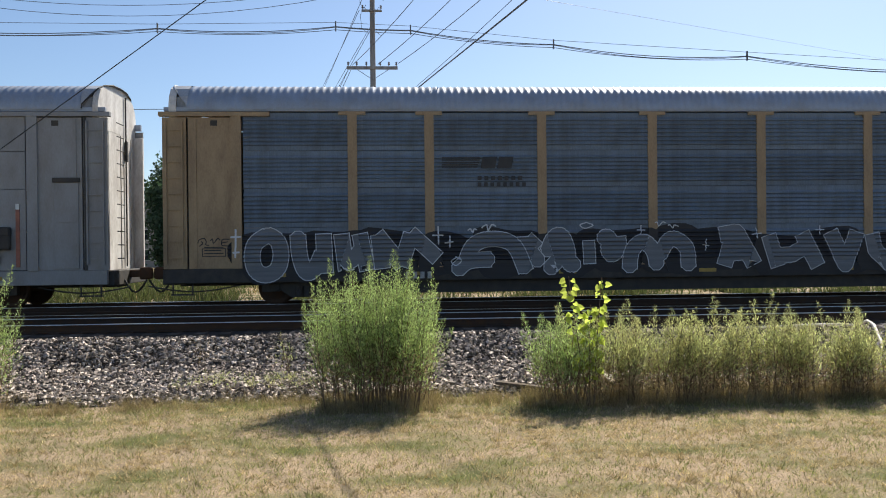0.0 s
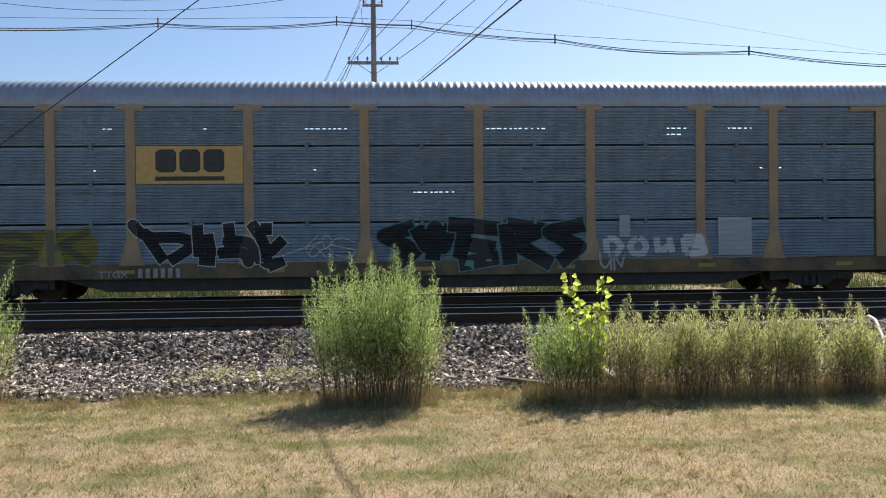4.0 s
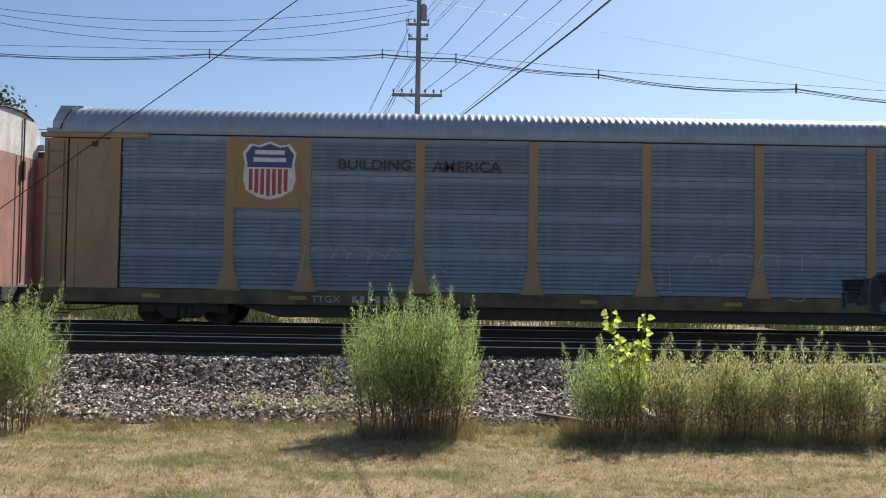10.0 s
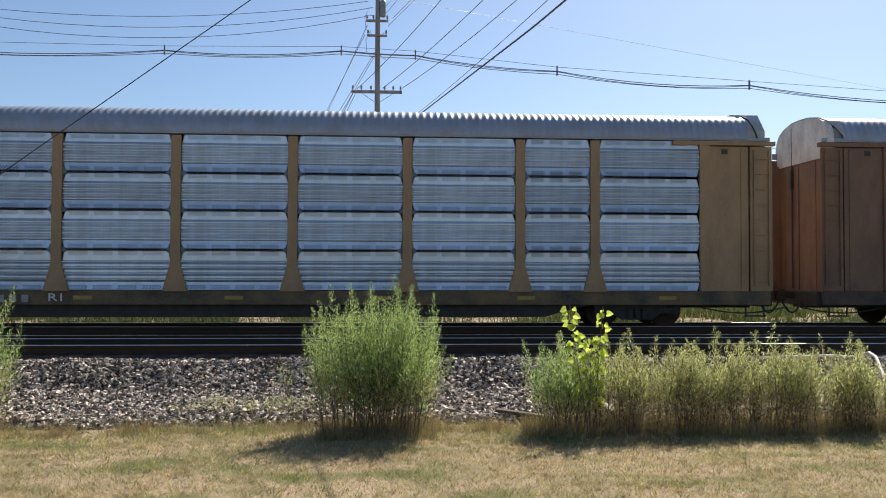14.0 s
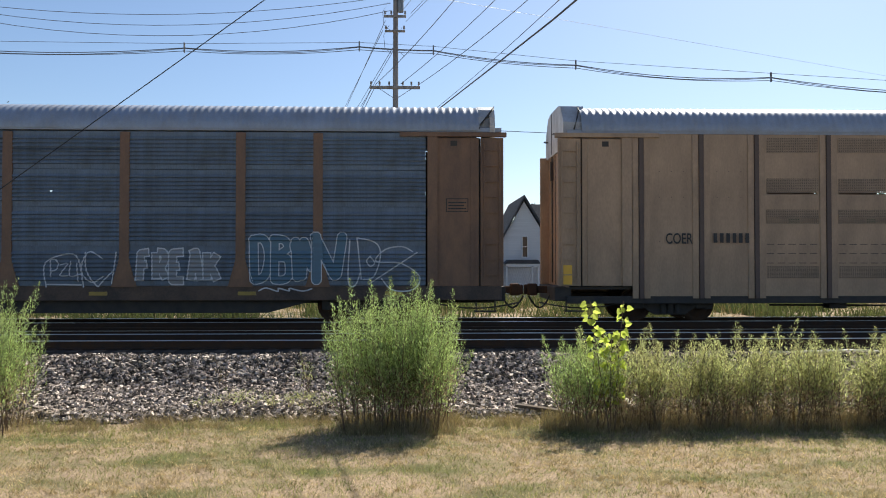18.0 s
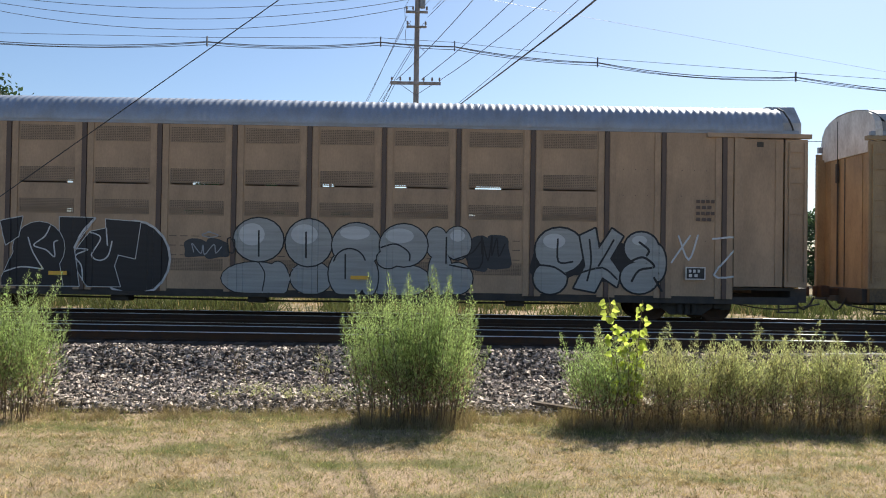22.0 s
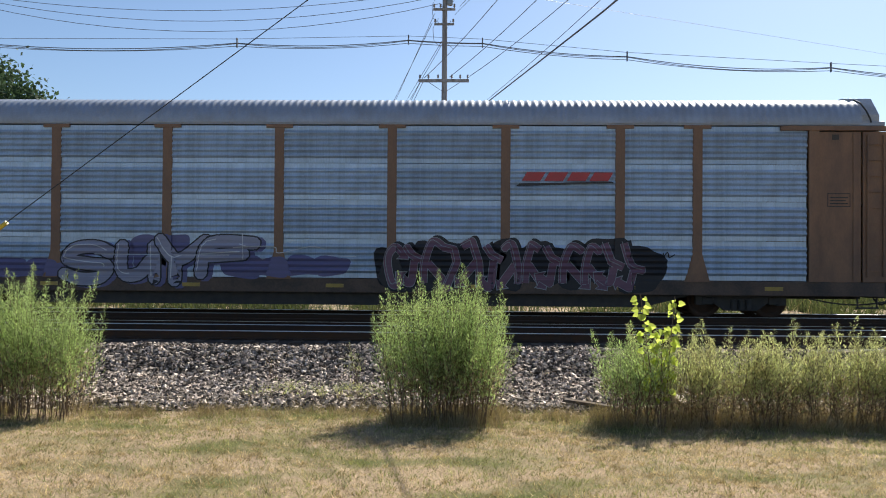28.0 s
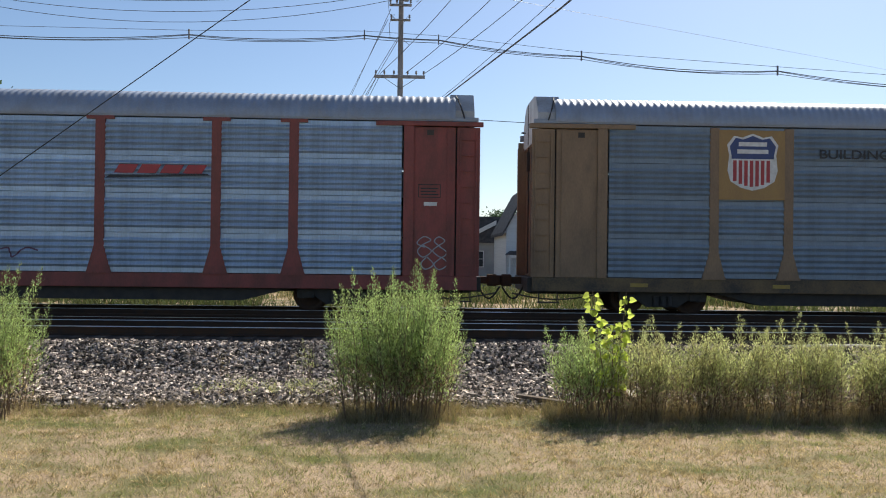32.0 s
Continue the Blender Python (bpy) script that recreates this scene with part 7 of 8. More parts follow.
tag(car_k, [("J", -7.54, -7.08, 1.59, 2.27), ("E", -7.1, -6.82, 1.81, 2.15), ("S", -6.78, -6.54, 1.81, 2.15), ("Q", -6.5, -6.2, 1.81, 2.22), ("R", -6.2, -5.97, 1.78, 2.2), ("E", -5.95, -5.75, 1.81, 2.15), ("!", -5.72, -5.55, 1.8, 2.3)], black_spray, 0.08, "black handwritten tag")
for k, (x0, x1, n) in enumerate(((-7.2, -5.9, 5), (-5.8, -4.7, 4), (-4.45, -3.2, 5), (-2.75, -1.65, 4), (-1.3, 0.25, 6))):
    scrawl(car_k, x0, x1, 1.16, 1.68, n, plum_spray, 0.04, "plum handwritten tag", 60 + k)
tag(car_k, [("/", -3.4, -3.0, 1.3, 1.85), ("/", -1.95, -1.75, 1.5, 2.5), ("^", 0.3, 1.4, 1.25, 1.6), ("v", 1.85, 2.9, 1.2, 1.65)], plum_spray, 0.04, "plum sprayed strokes")
tag(car_k, [("8", 12.98, 13.35, 1.5, 2.05), ("8", 13.4, 13.8, 1.5, 2.05), ("o", 13.1, 13.4, 1.15, 1.5), ("o", 13.45, 13.8, 1.15, 1.5)], pale_spray, 0.03, "thin white looped tag on the door", face=-1.458)
lettering("TTGX", -7.1, -6.35, 0.64, 0.86, ink_worn, car_k)
bars(-6.23, -4.88, 0.64, 0.86, 6, ink_worn, car_k)
notice(car_k, 13.0, 3.1, 0.6, 0.36)
decal("white_label", rect(13.15, 13.5, 2.88, 2.98), ink_white, car_k, -16)

# last car in view
car_l = autorack("blue-grey autorack car with tan posts and a shield emblem", galv_mid, brown_tan, brown_tan, sill_grime, top=False, ridges=(5, 5, 5, 5), deep=0.046, hood=True)
decal("shield_field", rect(-9.56, -7.75, 3.16, 5.05), ink_panel, car_l, 0, "yellow panel behind the emblem")
shield(car_l, -9.36, -7.92, 3.41, 4.96)
lettering("BUILDING", -6.79, -4.85, 4.31, 4.56, ink_black, car_l)
lettering("AMERICA", -4.26, -2.39, 4.28, 4.55, ink_black, car_l)

# ---- plants ----
leaf_green = material("weed leaf", (0.44, 0.51, 0.245), 0.55, 0, (0.31, 0.38, 0.15), 0.4, 3, 20, 0, island=0.5, leaf=0.46)
leaf_olive = material("hedge weed leaf", (0.50, 0.52, 0.27), 0.6, 0, (0.44, 0.38, 0.22), 0.5, 3, 20, 0, island=0.5, leaf=0.52)
leaf_dry = material("dry brown leaf", (0.54, 0.42, 0.30), 0.8, 0, (0.20, 0.14, 0.09), 0.5, 3, 20, 0, island=0.5, leaf=0.4)
leaf_yellow = material("yellow-green sapling leaf", (0.52, 0.55, 0.14), 0.5, 0, (0.30, 0.36, 0.07), 0.3, 8, 40, 0, island=0.35, leaf=0.72)
stem_mat = material("reddish brown stem", (0.18, 0.12, 0.075), 0.8, 0, (0.10, 0.07, 0.045), 0.4, 8, 40, 0.1)
grass_blade = material("dry grass blade", (0.72, 0.555, 0.37), 0.8, 0, (0.30, 0.22, 0.11), 0.6, 6, 30, 0, island=0.55, leaf=0.35)
green_blade = material("green grass blade", (0.36, 0.34, 0.15), 0.75, 0, (0.22, 0.22, 0.09), 0.6, 6, 30, 0, island=0.55, leaf=0.4)


dry_blade = material("brown dry grass blade", (0.42, 0.32, 0.19), 0.85, 0, (0.2, 0.15, 0.08), 0.4, 2, 20, 0, island=0.35, leaf=0.3)
far_blade = material("dull green grass blade", (0.115, 0.125, 0.055), 0.75, 0, (0.07, 0.085, 0.035), 0.4, 2, 20, 0, island=0.4, leaf=0.35)


def leaf_quads(pos, direction, normal, length, width):
    """Pointed leaves: base, two shoulders and a tip each."""
    side = np.cross(direction, normal)
    side /= np.linalg.norm(side, axis=1, keepdims=True) + 1e-9
    L, W = length[:, None], width[:, None]
    droop = normal * L * -0.12
    V = np.stack([pos, pos + direction * L * 0.42 + side * W / 2, pos + direction * L + droop, pos + direction * L * 0.42 - side * W / 2], 1)
    return V.reshape(-1, 3), np.arange(len(pos) * 4).reshape(-1, 4)


def weed_clump(label, x0, x1, y0, y1, stalks, height, spread, leaves, seed, mat, leaf_len=(0.05, 0.11), dry=0.25, dome=0.35, zero=0.0, spike=0.25, lean_x=0.0, floor=0.12):
    """A stand of tall weeds: thin stalks, each with leaves that shrink towards a spiky top."""
    r = np.random.default_rng(seed)
    thing = new("weed_clump")
    cx, cy = (x0 + x1) / 2, (y0 + y1) / 2
    thing.location = (cx, cy, zero)
    tagged(thing, label, "weeds", "weeds along the ballast")
    stems, P, D, N, LL = Shape(), [], [], [], []
    for k in range(stalks):
        bx, by = r.uniform(x0, x1), r.uniform(y0, y1)
        u = (bx - cx) / max((x1 - x0) / 2, 0.01)
        h = height * (1 - dome * abs(u) ** 2.2) * r.uniform(0.72, 1.06)
        if r.random() < spike:
            h *= 1.17
        ox, oy = u * spread + r.normal(0, 0.10) + lean_x, (by - cy) * 0.5 + r.normal(0, 0.12)
        wob = 0.035 * min(1.0, height)
        bend = [np.array([bx - cx + ox * t ** 1.6 + wob * math.sin(7 * t + k), by - cy + oy * t ** 1.6, h * t]) for t in (0, 0.3, 0.6, 0.85, 1.0)]
        stems.tube(bend, 0.006, 4, 0.002)
        B = np.array(bend)
        m = int(leaves * h / height)
        t = r.beta(1.15, 1.0, m) * (1 - floor) + floor
        tt = np.interp(t, (0, 0.3, 0.6, 0.85, 1.0), range(5))
        i = np.clip(tt.astype(int), 0, 3)
        f = (tt - i)[:, None]
        p = B[i] * (1 - f) + B[i + 1] * f
        a = r.uniform(0, 2 * np.pi, m)
        reach = (1 - t) ** 0.8 * 0.30 + 0.012
        rad = np.stack([np.cos(a), np.sin(a), np.zeros(m)], -1)
        q = r.uniform(0, 1, m)[:, None] * reach[:, None]
        p = p + rad * q + np.array([0, 0, 1]) * q * 0.8
        d = rad * r.uniform(0.4, 0.9, m)[:, None] + np.stack([r.normal(0, 0.2, m), r.normal(0, 0.2, m), r.uniform(0.1, 1.1, m) + 0.6 * t], -1)
        d /= np.linalg.norm(d, axis=1, keepdims=True)
        nn = np.cross(d, np.stack([-np.sin(a), np.cos(a), r.normal(0, 0.3, m)], -1))
        P.append(p), D.append(d), N.append(nn / (np.linalg.norm(nn, axis=1, keepdims=True) + 1e-9))
        LL.append(r.uniform(*leaf_len, m) * (1.3 - 0.85 * t ** 1.5))
    P, D, N, LL = np.concatenate(P), np.concatenate(D), np.concatenate(N), np.concatenate(LL)
    low = (P[:, 2] < height * r.uniform(0.12, 0.55, len(P))) & (r.random(len(P)) < dry * 3)
    keep = (P[:, 2] > height * 0.34) | (r.random(len(P)) < 0.55)
    part("stem", stems, stem_mat, thing, "brown weed stalks", kind="stuff")
    for name, sel, m in (("foliage", ~low & keep, mat), ("dry_leaves", low & keep, leaf_dry)):
        if sel.any():
            part(name, bulk(name, *leaf_quads(P[sel], D[sel], N[sel], LL[sel], LL[sel] * r.uniform(0.20, 0.35, sel.sum()))), m, thing, kind="stuff")
    return thing


weed_clump("tall bushy green weeds at the foot of the ballast", -1.08, 0.48, 11.15, 12.0, 125, 1.95, 0.30, 390, 11, leaf_green, (0.038, 0.085), 0.22, 0.22, floor=0.13)
weed_clump("tall bushy green weeds at the foot of the ballast", -7.45, -5.85, 11.15, 12.0, 125, 1.98, 0.30, 370, 12, leaf_green, (0.038, 0.085), 0.22, 0.2, floor=0.13)
weed_clump("green weeds with a dense round top", 2.25, 2.85, 11.3, 11.9, 40, 1.32, 0.26, 260, 13, leaf_green, (0.04, 0.085), 0.22, 0.22)
for i, (a, b, h, n) in enumerate([(2.75, 3.7, 1.30, 40), (3.55, 4.55, 1.22, 42), (4.4, 5.4, 1.26, 42), (5.25, 6.2, 1.34, 42), (6.1, 7.1, 1.24, 40), (6.95, 7.9, 1.14, 36)]):
    weed_clump("olive-green weeds with brown lower stalks", a, b, 11.35, 11.85, n - 6, h, 0.2, 255, 20 + i, leaf_olive, (0.045, 0.09), 0.34, 0.10, spike=0.35, floor=0.0)
weed_clump("dry rust-coloured weed on the ballast", -3.52, -3.42, 14.0, 14.1, 3, 0.75, 0.02, 60, 31, leaf_dry, (0.02, 0.045), 0.1, zero=0.14)
weed_clump("low yellow-brown weeds on the stones", -3.4, -1.4, 12.3, 13.0, 40, 0.2, 0.1, 40, 32, leaf_olive, (0.03, 0.06), 0.3, zero=0.1)
weed_clump("thin dry weeds on the ballast edge", -2.0, -1.75, 13.6, 13.8, 5, 0.75, 0.05, 60, 33, leaf_olive, (0.03, 0.06), 0.2, zero=0.12)


def sapling():
    """A young tree with broad heart-shaped leaves."""
    r = np.random.default_rng(5)
    thing = new("sapling")
    thing.location = (2.85, 11.3, 0)
    tagged(thing, "young tree with broad yellow-green leaves", "sapling")
    stems, V, F = Shape(), [], []
    for bx, tx, h in ((0.0, -0.28, 1.92), (0.08, 0.22, 1.9), (0.02, 0.05, 1.5)):
        pts = [(bx + (tx - bx) * t, 0.05 * math.sin(3 * t), h * t) for t in (0, 0.25, 0.5, 0.75, 1)]
        stems.tube(pts, 0.012, 5, 0.005)
        for k in range(36):
            t = 0.30 + 0.70 * k / 35
            p = np.array([bx + (tx - bx) * t, 0.05 * math.sin(3 * t), h * t])
            a = r.uniform(0, 2 * np.pi)
            d = np.array([math.cos(a) * 0.8, math.sin(a) * 0.5, r.uniform(-1.1, 0.1)])
            d /= np.linalg.norm(d)
            s = np.cross(d, [r.normal(0, 0.35), 1, r.normal(0, 0.35)])
            s /= np.linalg.norm(s)
            L = r.uniform(0.065, 0.125)
            p = p + d * 0.07
            heart = [(0, 0), (-0.12, 0.30), (0.05, 0.52), (0.42, 0.46), (0.75, 0.22), (1, 0), (0.75, -0.22), (0.42, -0.46), (0.05, -0.52), (-0.12, -0.30)]
            up = np.cross(s, d)
            k0 = len(V)
            V += [p + d * L * u + s * L * v + up * L * abs(v) * 0.35 for u, v in heart]
            F += [(k0, k0 + 1 + j, k0 + 2 + j) for j in range(8)]
    part("stem", stems, stem_mat, thing)
    part("leaves", bulk("leaves", np.array(V), np.array(F)), leaf_yellow, thing, "broad yellow-green leaves", kind="stuff")


sapling()


def value_noise(x, y, size, seed):
    """Smooth random values over the plan, from 0 to 1."""
    t = np.random.default_rng(seed).random((256, 256))
    u, v = x / size + 100, y / size + 100
    i, j = np.floor(u).astype(int), np.floor(v).astype(int)
    a, b = u - i, v - j
    a, b = a * a * (3 - 2 * a), b * b * (3 - 2 * b)
    i, j = i % 255, j % 255
    return (t[i, j] * (1 - a) + t[i + 1, j] * a) * (1 - b) + (t[i, j + 1] * (1 - a) + t[i + 1, j + 1] * a) * b


def blades(name, count, x0, x1, y0, y1, h0, h1, width, seed, mat, zfun, label, density=None, lean=0.6, tuft=0.0):
    r = np.random.default_rng(seed)
    x, y = r.uniform(x0, x1, count), r.uniform(y0, y1, count)
    if density:
        keep = r.random(count) < density(x, y)
        x, y = x[keep], y[keep]
    n = len(x)
    h, a = r.uniform(h0, h1, n), r.uniform(0, 2 * np.pi, n)
    if tuft:
        h *= 1 - tuft + 2.6 * tuft * value_noise(x, y, 0.06, seed) ** 1.5
    w = width * r.uniform(0.6, 1.3, n)
    base = np.stack([x, y, zfun(x, y)], -1)
    side = np.stack([np.cos(a), np.sin(a), np.zeros(n)], -1) * w[:, None]
    tip = base + np.stack([r.normal(0, lean, n) * h, r.normal(0, lean, n) * h, h], -1)
    V = np.stack([base - side, base + side, tip], 1).reshape(-1, 3)
    ob = part(name, bulk(name, V, np.arange(3 * n).reshape(-1, 3)), mat)
    return tagged(ob, label, "grass", kind="stuff")


def patches(x, y):
    n = 0.34 * value_noise(x, y, 0.9, 1) + 0.36 * value_noise(x, y, 0.30, 2) + 0.32 * value_noise(x, y, 0.12, 3) - 0.03
    return np.clip((n - 0.42) * 6 + 0.5, 0.02, 1)


blades("lawn_grass", 640000, -8.5, 9.5, 4.5, 11.6, 0.014, 0.050, 0.0042, 41, grass_blade, ground_z, "short dry straw-coloured lawn grass", lambda x, y: (1 - 0.8 * patches(x, y)) * (0.08 + 0.92 * value_noise(x, y, 0.09, 5) ** 1.4), 0.8, 0.8)
blades("green_grass", 380000, -8.5, 9.5, 4.5, 11.9, 0.014, 0.050, 0.0038, 42, green_blade, ground_z, "short green lawn grass", lambda x, y: np.maximum(0.75 * patches(x, y), 0.9 * (y > 10.15) * value_noise(x, y, 0.7, 15)) * (0.1 + 0.9 * value_noise(x, y, 0.10, 6) ** 1.4), 0.7, 0.8)
blades("edge_grass", 70000, -9.5, 11, 11.5, 12.6, 0.03, 0.19, 0.004, 43, dry_blade, ground_z, "longer dry grass along the stones", lambda x, y: 0.9 * value_noise(x, y, 0.5, 7) ** 1.5, 0.6)
blades("edge_green_grass", 26000, -9.5, 11, 10.9, 12.2, 0.03, 0.13, 0.004, 46, green_blade, ground_z, "longer green grass along the stones", lambda x, y: 0.9 * value_noise(x, y, 0.4, 8) ** 2, 0.6)
blades("hedge_grass", 9000, 1.9, 8.6, 11.2, 12.1, 0.08, 0.32, 0.005, 47, dry_blade, ground_z, "brown dry grass under the weeds", None, 0.4)
blades("bush_grass", 3000, -1.15, 0.6, 11.0, 12.0, 0.06, 0.28, 0.005, 48, dry_blade, ground_z, "brown dry grass under the tall weeds", None, 0.4)
blades("far_grass", 120000, -40, 45, 24.6, 40, 0.15, 0.75, 0.024, 44, far_blade, ground_z, "tall green grass and weeds behind the tracks", lambda x, y: np.clip(2.6 * value_noise(x, y, 1.6, 9) - 0.75, 0, 1), 0.45, 0.3)
blades("far_dry_grass", 12000, -40, 45, 26, 42, 0.2, 0.7, 0.02, 45, dry_blade, ground_z, "tall dry grass behind the tracks", lambda x, y: value_noise(x, y, 2.5, 10), 0.35)


# ---- utility pole and wires ----
def sag(a, b, drop, n=14):
    a, b = np.array(a, float), np.array(b, float)
    return [tuple(a + (b - a) * k / n - np.array([0, 0, 4 * drop * (k / n) * (1 - k / n)])) for k in range(n + 1)]


def utility_pole():
    pole = new("utility_pole")
    pole.location = (-0.95, 36.5, 0.5)
    tagged(pole, "weathered wooden utility pole with crossarms and a transformer", "utility pole")
    part("pole_shaft", Shape().lathe([(0.0, 0), (0.17, 0), (0.11, 15.2), (0.0, 15.2)], (0, 0, 0), sides=14), pole_wood, pole, smooth=False)
    low = part("crossarm", Shape().box(-1.22, 1.16, -0.16, -0.04, 10.20, 10.34, 0.012), pole_wood, pole)
    top = part("crossarm", Shape().box(-0.55, 0.5, -0.16, -0.04, 13.6, 13.70, 0.012), pole_wood, pole)
    mid = part("crossarm", Shape().box(-0.5, 0.45, -0.16, -0.04, 12.9, 12.99, 0.012), pole_wood, pole)
    for arm, xs, z in ((low, (-1.15, -0.75, -0.3, 0.35, 0.75, 1.1), 10.34), (top, (-0.5, -0.2, 0.45), 13.7), (mid, (-0.45, 0.4), 12.99)):
        for x in xs:
            part("insulator", cached("insulator", lambda: Shape().lathe([(0, 0), (0.02, 0), (0.02, 0.06), (0.05, 0.07), (0.055, 0.12), (0.03, 0.14), (0.05, 0.16), (0.04, 0.21), (0, 0.22)], (0, 0, 0), sides=10).mesh("insulator")), insulator, arm, at=(x, -0.1, z))
    for x in (-0.75, 0.75):
        part("arm_brace", Shape().tube([(x, -0.13, 10.2), (0, -0.14, 9.7)], 0.014, 5), steel_grey, low)
    part("transformer", Shape().lathe([(0, 13.85), (0.13, 13.85), (0.14, 13.9), (0.14, 14.55), (0.1, 14.62), (0, 14.64)], (0.24, -0.1, 0), sides=14), steel_grey, pole, "grey transformer can", smooth=False)
    part("cutout_bracket", Shape().tube([(0, -0.1, 14.7), (-0.35, -0.25, 14.75), (-0.62, -0.3, 14.7)], 0.02, 5), steel_grey, pole)
    for k, (x, z) in enumerate(((-0.35, 14.3), (-0.3, 13.2), (0.3, 13.1))):
        part("jumper_loop", Shape().tube([(x, -0.15, z), (x - 0.25, -0.25, z - 0.5), (x - 0.2, -0.25, z - 1.1), (x + 0.1, -0.2, z - 1.35)], 0.012, 5), cable_black, pole)
    return pole


utility_pole()
far_pole = new("utility_pole")
far_pole.location = (-13.47, 100, 0.4)
tagged(far_pole, "distant wooden utility pole with one crossarm", "utility pole")
part("pole_shaft", Shape().lathe([(0.0, 0), (0.18, 0), (0.12, 16.67), (0.0, 16.67)], (0, 0, 0), sides=10), pole_wood, far_pole)
part("crossarm", Shape().box(-1.2, 1.2, -0.16, -0.04, 15.0, 15.15), pole_wood, far_pole)


def overhead(label, points, radius, mat=cable_black, category="wire"):
    ob = part("overhead_wire", Shape().tube(points, radius, 5), mat)
    return tagged(ob, label, category)


# three line wires to the left
for dx, z0, zm, z1 in ((-0.55, 14.58, 14.31, 15.24), (0.0, 14.22, 13.79, 14.92), (0.0, 13.81, 13.29, 14.55)):
    c2 = np.polyfit([-19.7, -11.75, -1.5 + dx * 0.3], [z0, zm, z1], 2)
    overhead("thin line wire on the pole", [(x, 37.0, float(np.polyval(c2, x))) for x in np.linspace(-38, -1.2 + dx * 0.4, 24)], 0.014)

# spacer cable along the road behind the tracks
SP = [(-52.0, 13.2), (-36.5, 13.0), (-24.0, 12.76), (-11.0, 12.72), (-2.7, 12.86), (0.85, 12.71), (7.75, 12.07), (17.35, 11.55), (30.0, 10.9), (45.0, 10.0)]
for i, (drop, off, rad) in enumerate(((0.30, 0.0, 0.021), (0.36, -0.03, 0.016), (0.26, -0.15, 0.016))):
    pts = []
    for (xa, za), (xb, zb) in zip(SP, SP[1:]):
        dd = drop * min(1, ((xb - xa) / 10) ** 2)
        pts += sag((xa, 37.0, za + off), (xb, 37.0, zb + off), dd, 8)[:-1]
    pts.append((SP[-1][0], 37.0, SP[-1][1] + off))
    overhead("heavy insulated spacer cable", pts, rad)
overhead("thin messenger wire over the spacer cable", [(x, 37.0, z + 0.20) for x, z in SP], 0.011, wire_grey)
for x, z in SP:
    ob = part("cable_spacer", Shape().box(x - 0.03, x + 0.03, 36.95, 37.05, z - 0.22, z + 0.25, 0.01), cable_black)
    tagged(ob, "dark cable spacer bracket", "cable spacer", "cable spacers")

# wires that cross over the lawn towards the viewer's right
for start, over, rad in (((-1.89, 36.4, 10.91), (2.53, 25.75, 12.85), 0.015), ((-0.71, 36.4, 10.94), (4.2, 25.75, 12.91), 0.015), ((0.23, 36.4, 10.97), (5.55, 25.75, 12.95), 0.015),
                         ((-0.98, 36.4, 8.35), (3.2, 12.5, 7.58), 0.008), ((-0.98, 36.4, 8.13), (2.81, 16.0, 7.51), 0.021),
                         ((-0.67, 36.4, 14.73), (1.03, 28.7, 13.98), 0.011), ((-0.64, 36.4, 14.43), (1.24, 28.7, 13.99), 0.011), ((-0.23, 36.4, 14.3), (1.89, 28.7, 14.01), 0.011), ((-0.46, 36.4, 13.91), (2.1, 28.7, 14.02), 0.011)):
    a, b = np.array(start), np.array(over)
    span, droop = (36.4 - b[1]) / 48.4, 0.2 if b[1] < 28 and rad < 0.02 else 0.0
    far = a + (b - a) / span
    far[2] = b[2] + (b[2] - a[2]) * 0.3
    line = []
    for k in range(41):
        f = k / 40
        q = a + (far - a) * f
        q[2] = np.interp(f, [0, span, 1], [a[2], b[2], far[2]]) - (4 * droop * (f / span) * (1 - f / span) if f < span else 0.0)
        line.append(tuple(q))
    wire = overhead("wire crossing above the tracks", line, rad)
    if b[1] > 28:
        p, d = a + (b - a) * 0.62, (b - a) / np.linalg.norm(b - a)
        for o in (-0.22, 0.0, 0.22):
            part("insulator", Shape().tube([tuple(p + d * (o - 0.09)), tuple(p + d * o), tuple(p + d * (o + 0.09))], 0.045, 7), insulator, wire)

# wires from the pole to a farther one
for a, b in (((-1.44, 36.5, 13.97), (-11.55, 90, 12.8)), ((-1.56, 36.5, 13.5), (-12.3, 90, 12.4)), ((-1.09, 36.5, 12.66), (-12.3, 90, 11.4)), ((-1.03, 36.5, 12.6), (-11.9, 90, 11.2)), ((-1.89, 36.5, 10.88), (-11.2, 90, 9.9)), ((-2.05, 36.5, 10.8), (-11.7, 90, 9.7))):
    overhead("wire running away behind the pole", sag(a, b, 0.05), 0.014)
overhead("thin grey wire running away along the road", sag((-0.82, 36.5, 15.37), (54.0, 78.5, 21.2), 0.0), 0.009, wire_grey)
overhead("low service cable tied to the pole", sag((-42, 38, 9.6), (-0.95, 36.35, 8.95), 0.3)[:-1] + sag((-0.95, 36.35, 8.95), (38, 38, 8.6), 0.3), 0.016)
guy_steel = material("dark weathered strand", (0.06, 0.062, 0.068), 0.95)
guy = tagged(part("guy_wire", Shape().tube([(-11.93, 13.37, 0.10), (-7.62, 12.9, 3.08), (-4.87, 12.6, 4.97), (14.38, 10.5, 18.2)], 0.0085, 5), guy_steel), "taut steel guy wire rising from the lawn edge", "guy wire")
part("guy_guard", Shape().tube([(-11.83, 13.36, 0.17), (-7.76, 12.92, 2.98)], 0.04, 8), material("yellow plastic guard", (0.60, 0.44, 0.03), 0.45), guy, "yellow plastic guy guard")


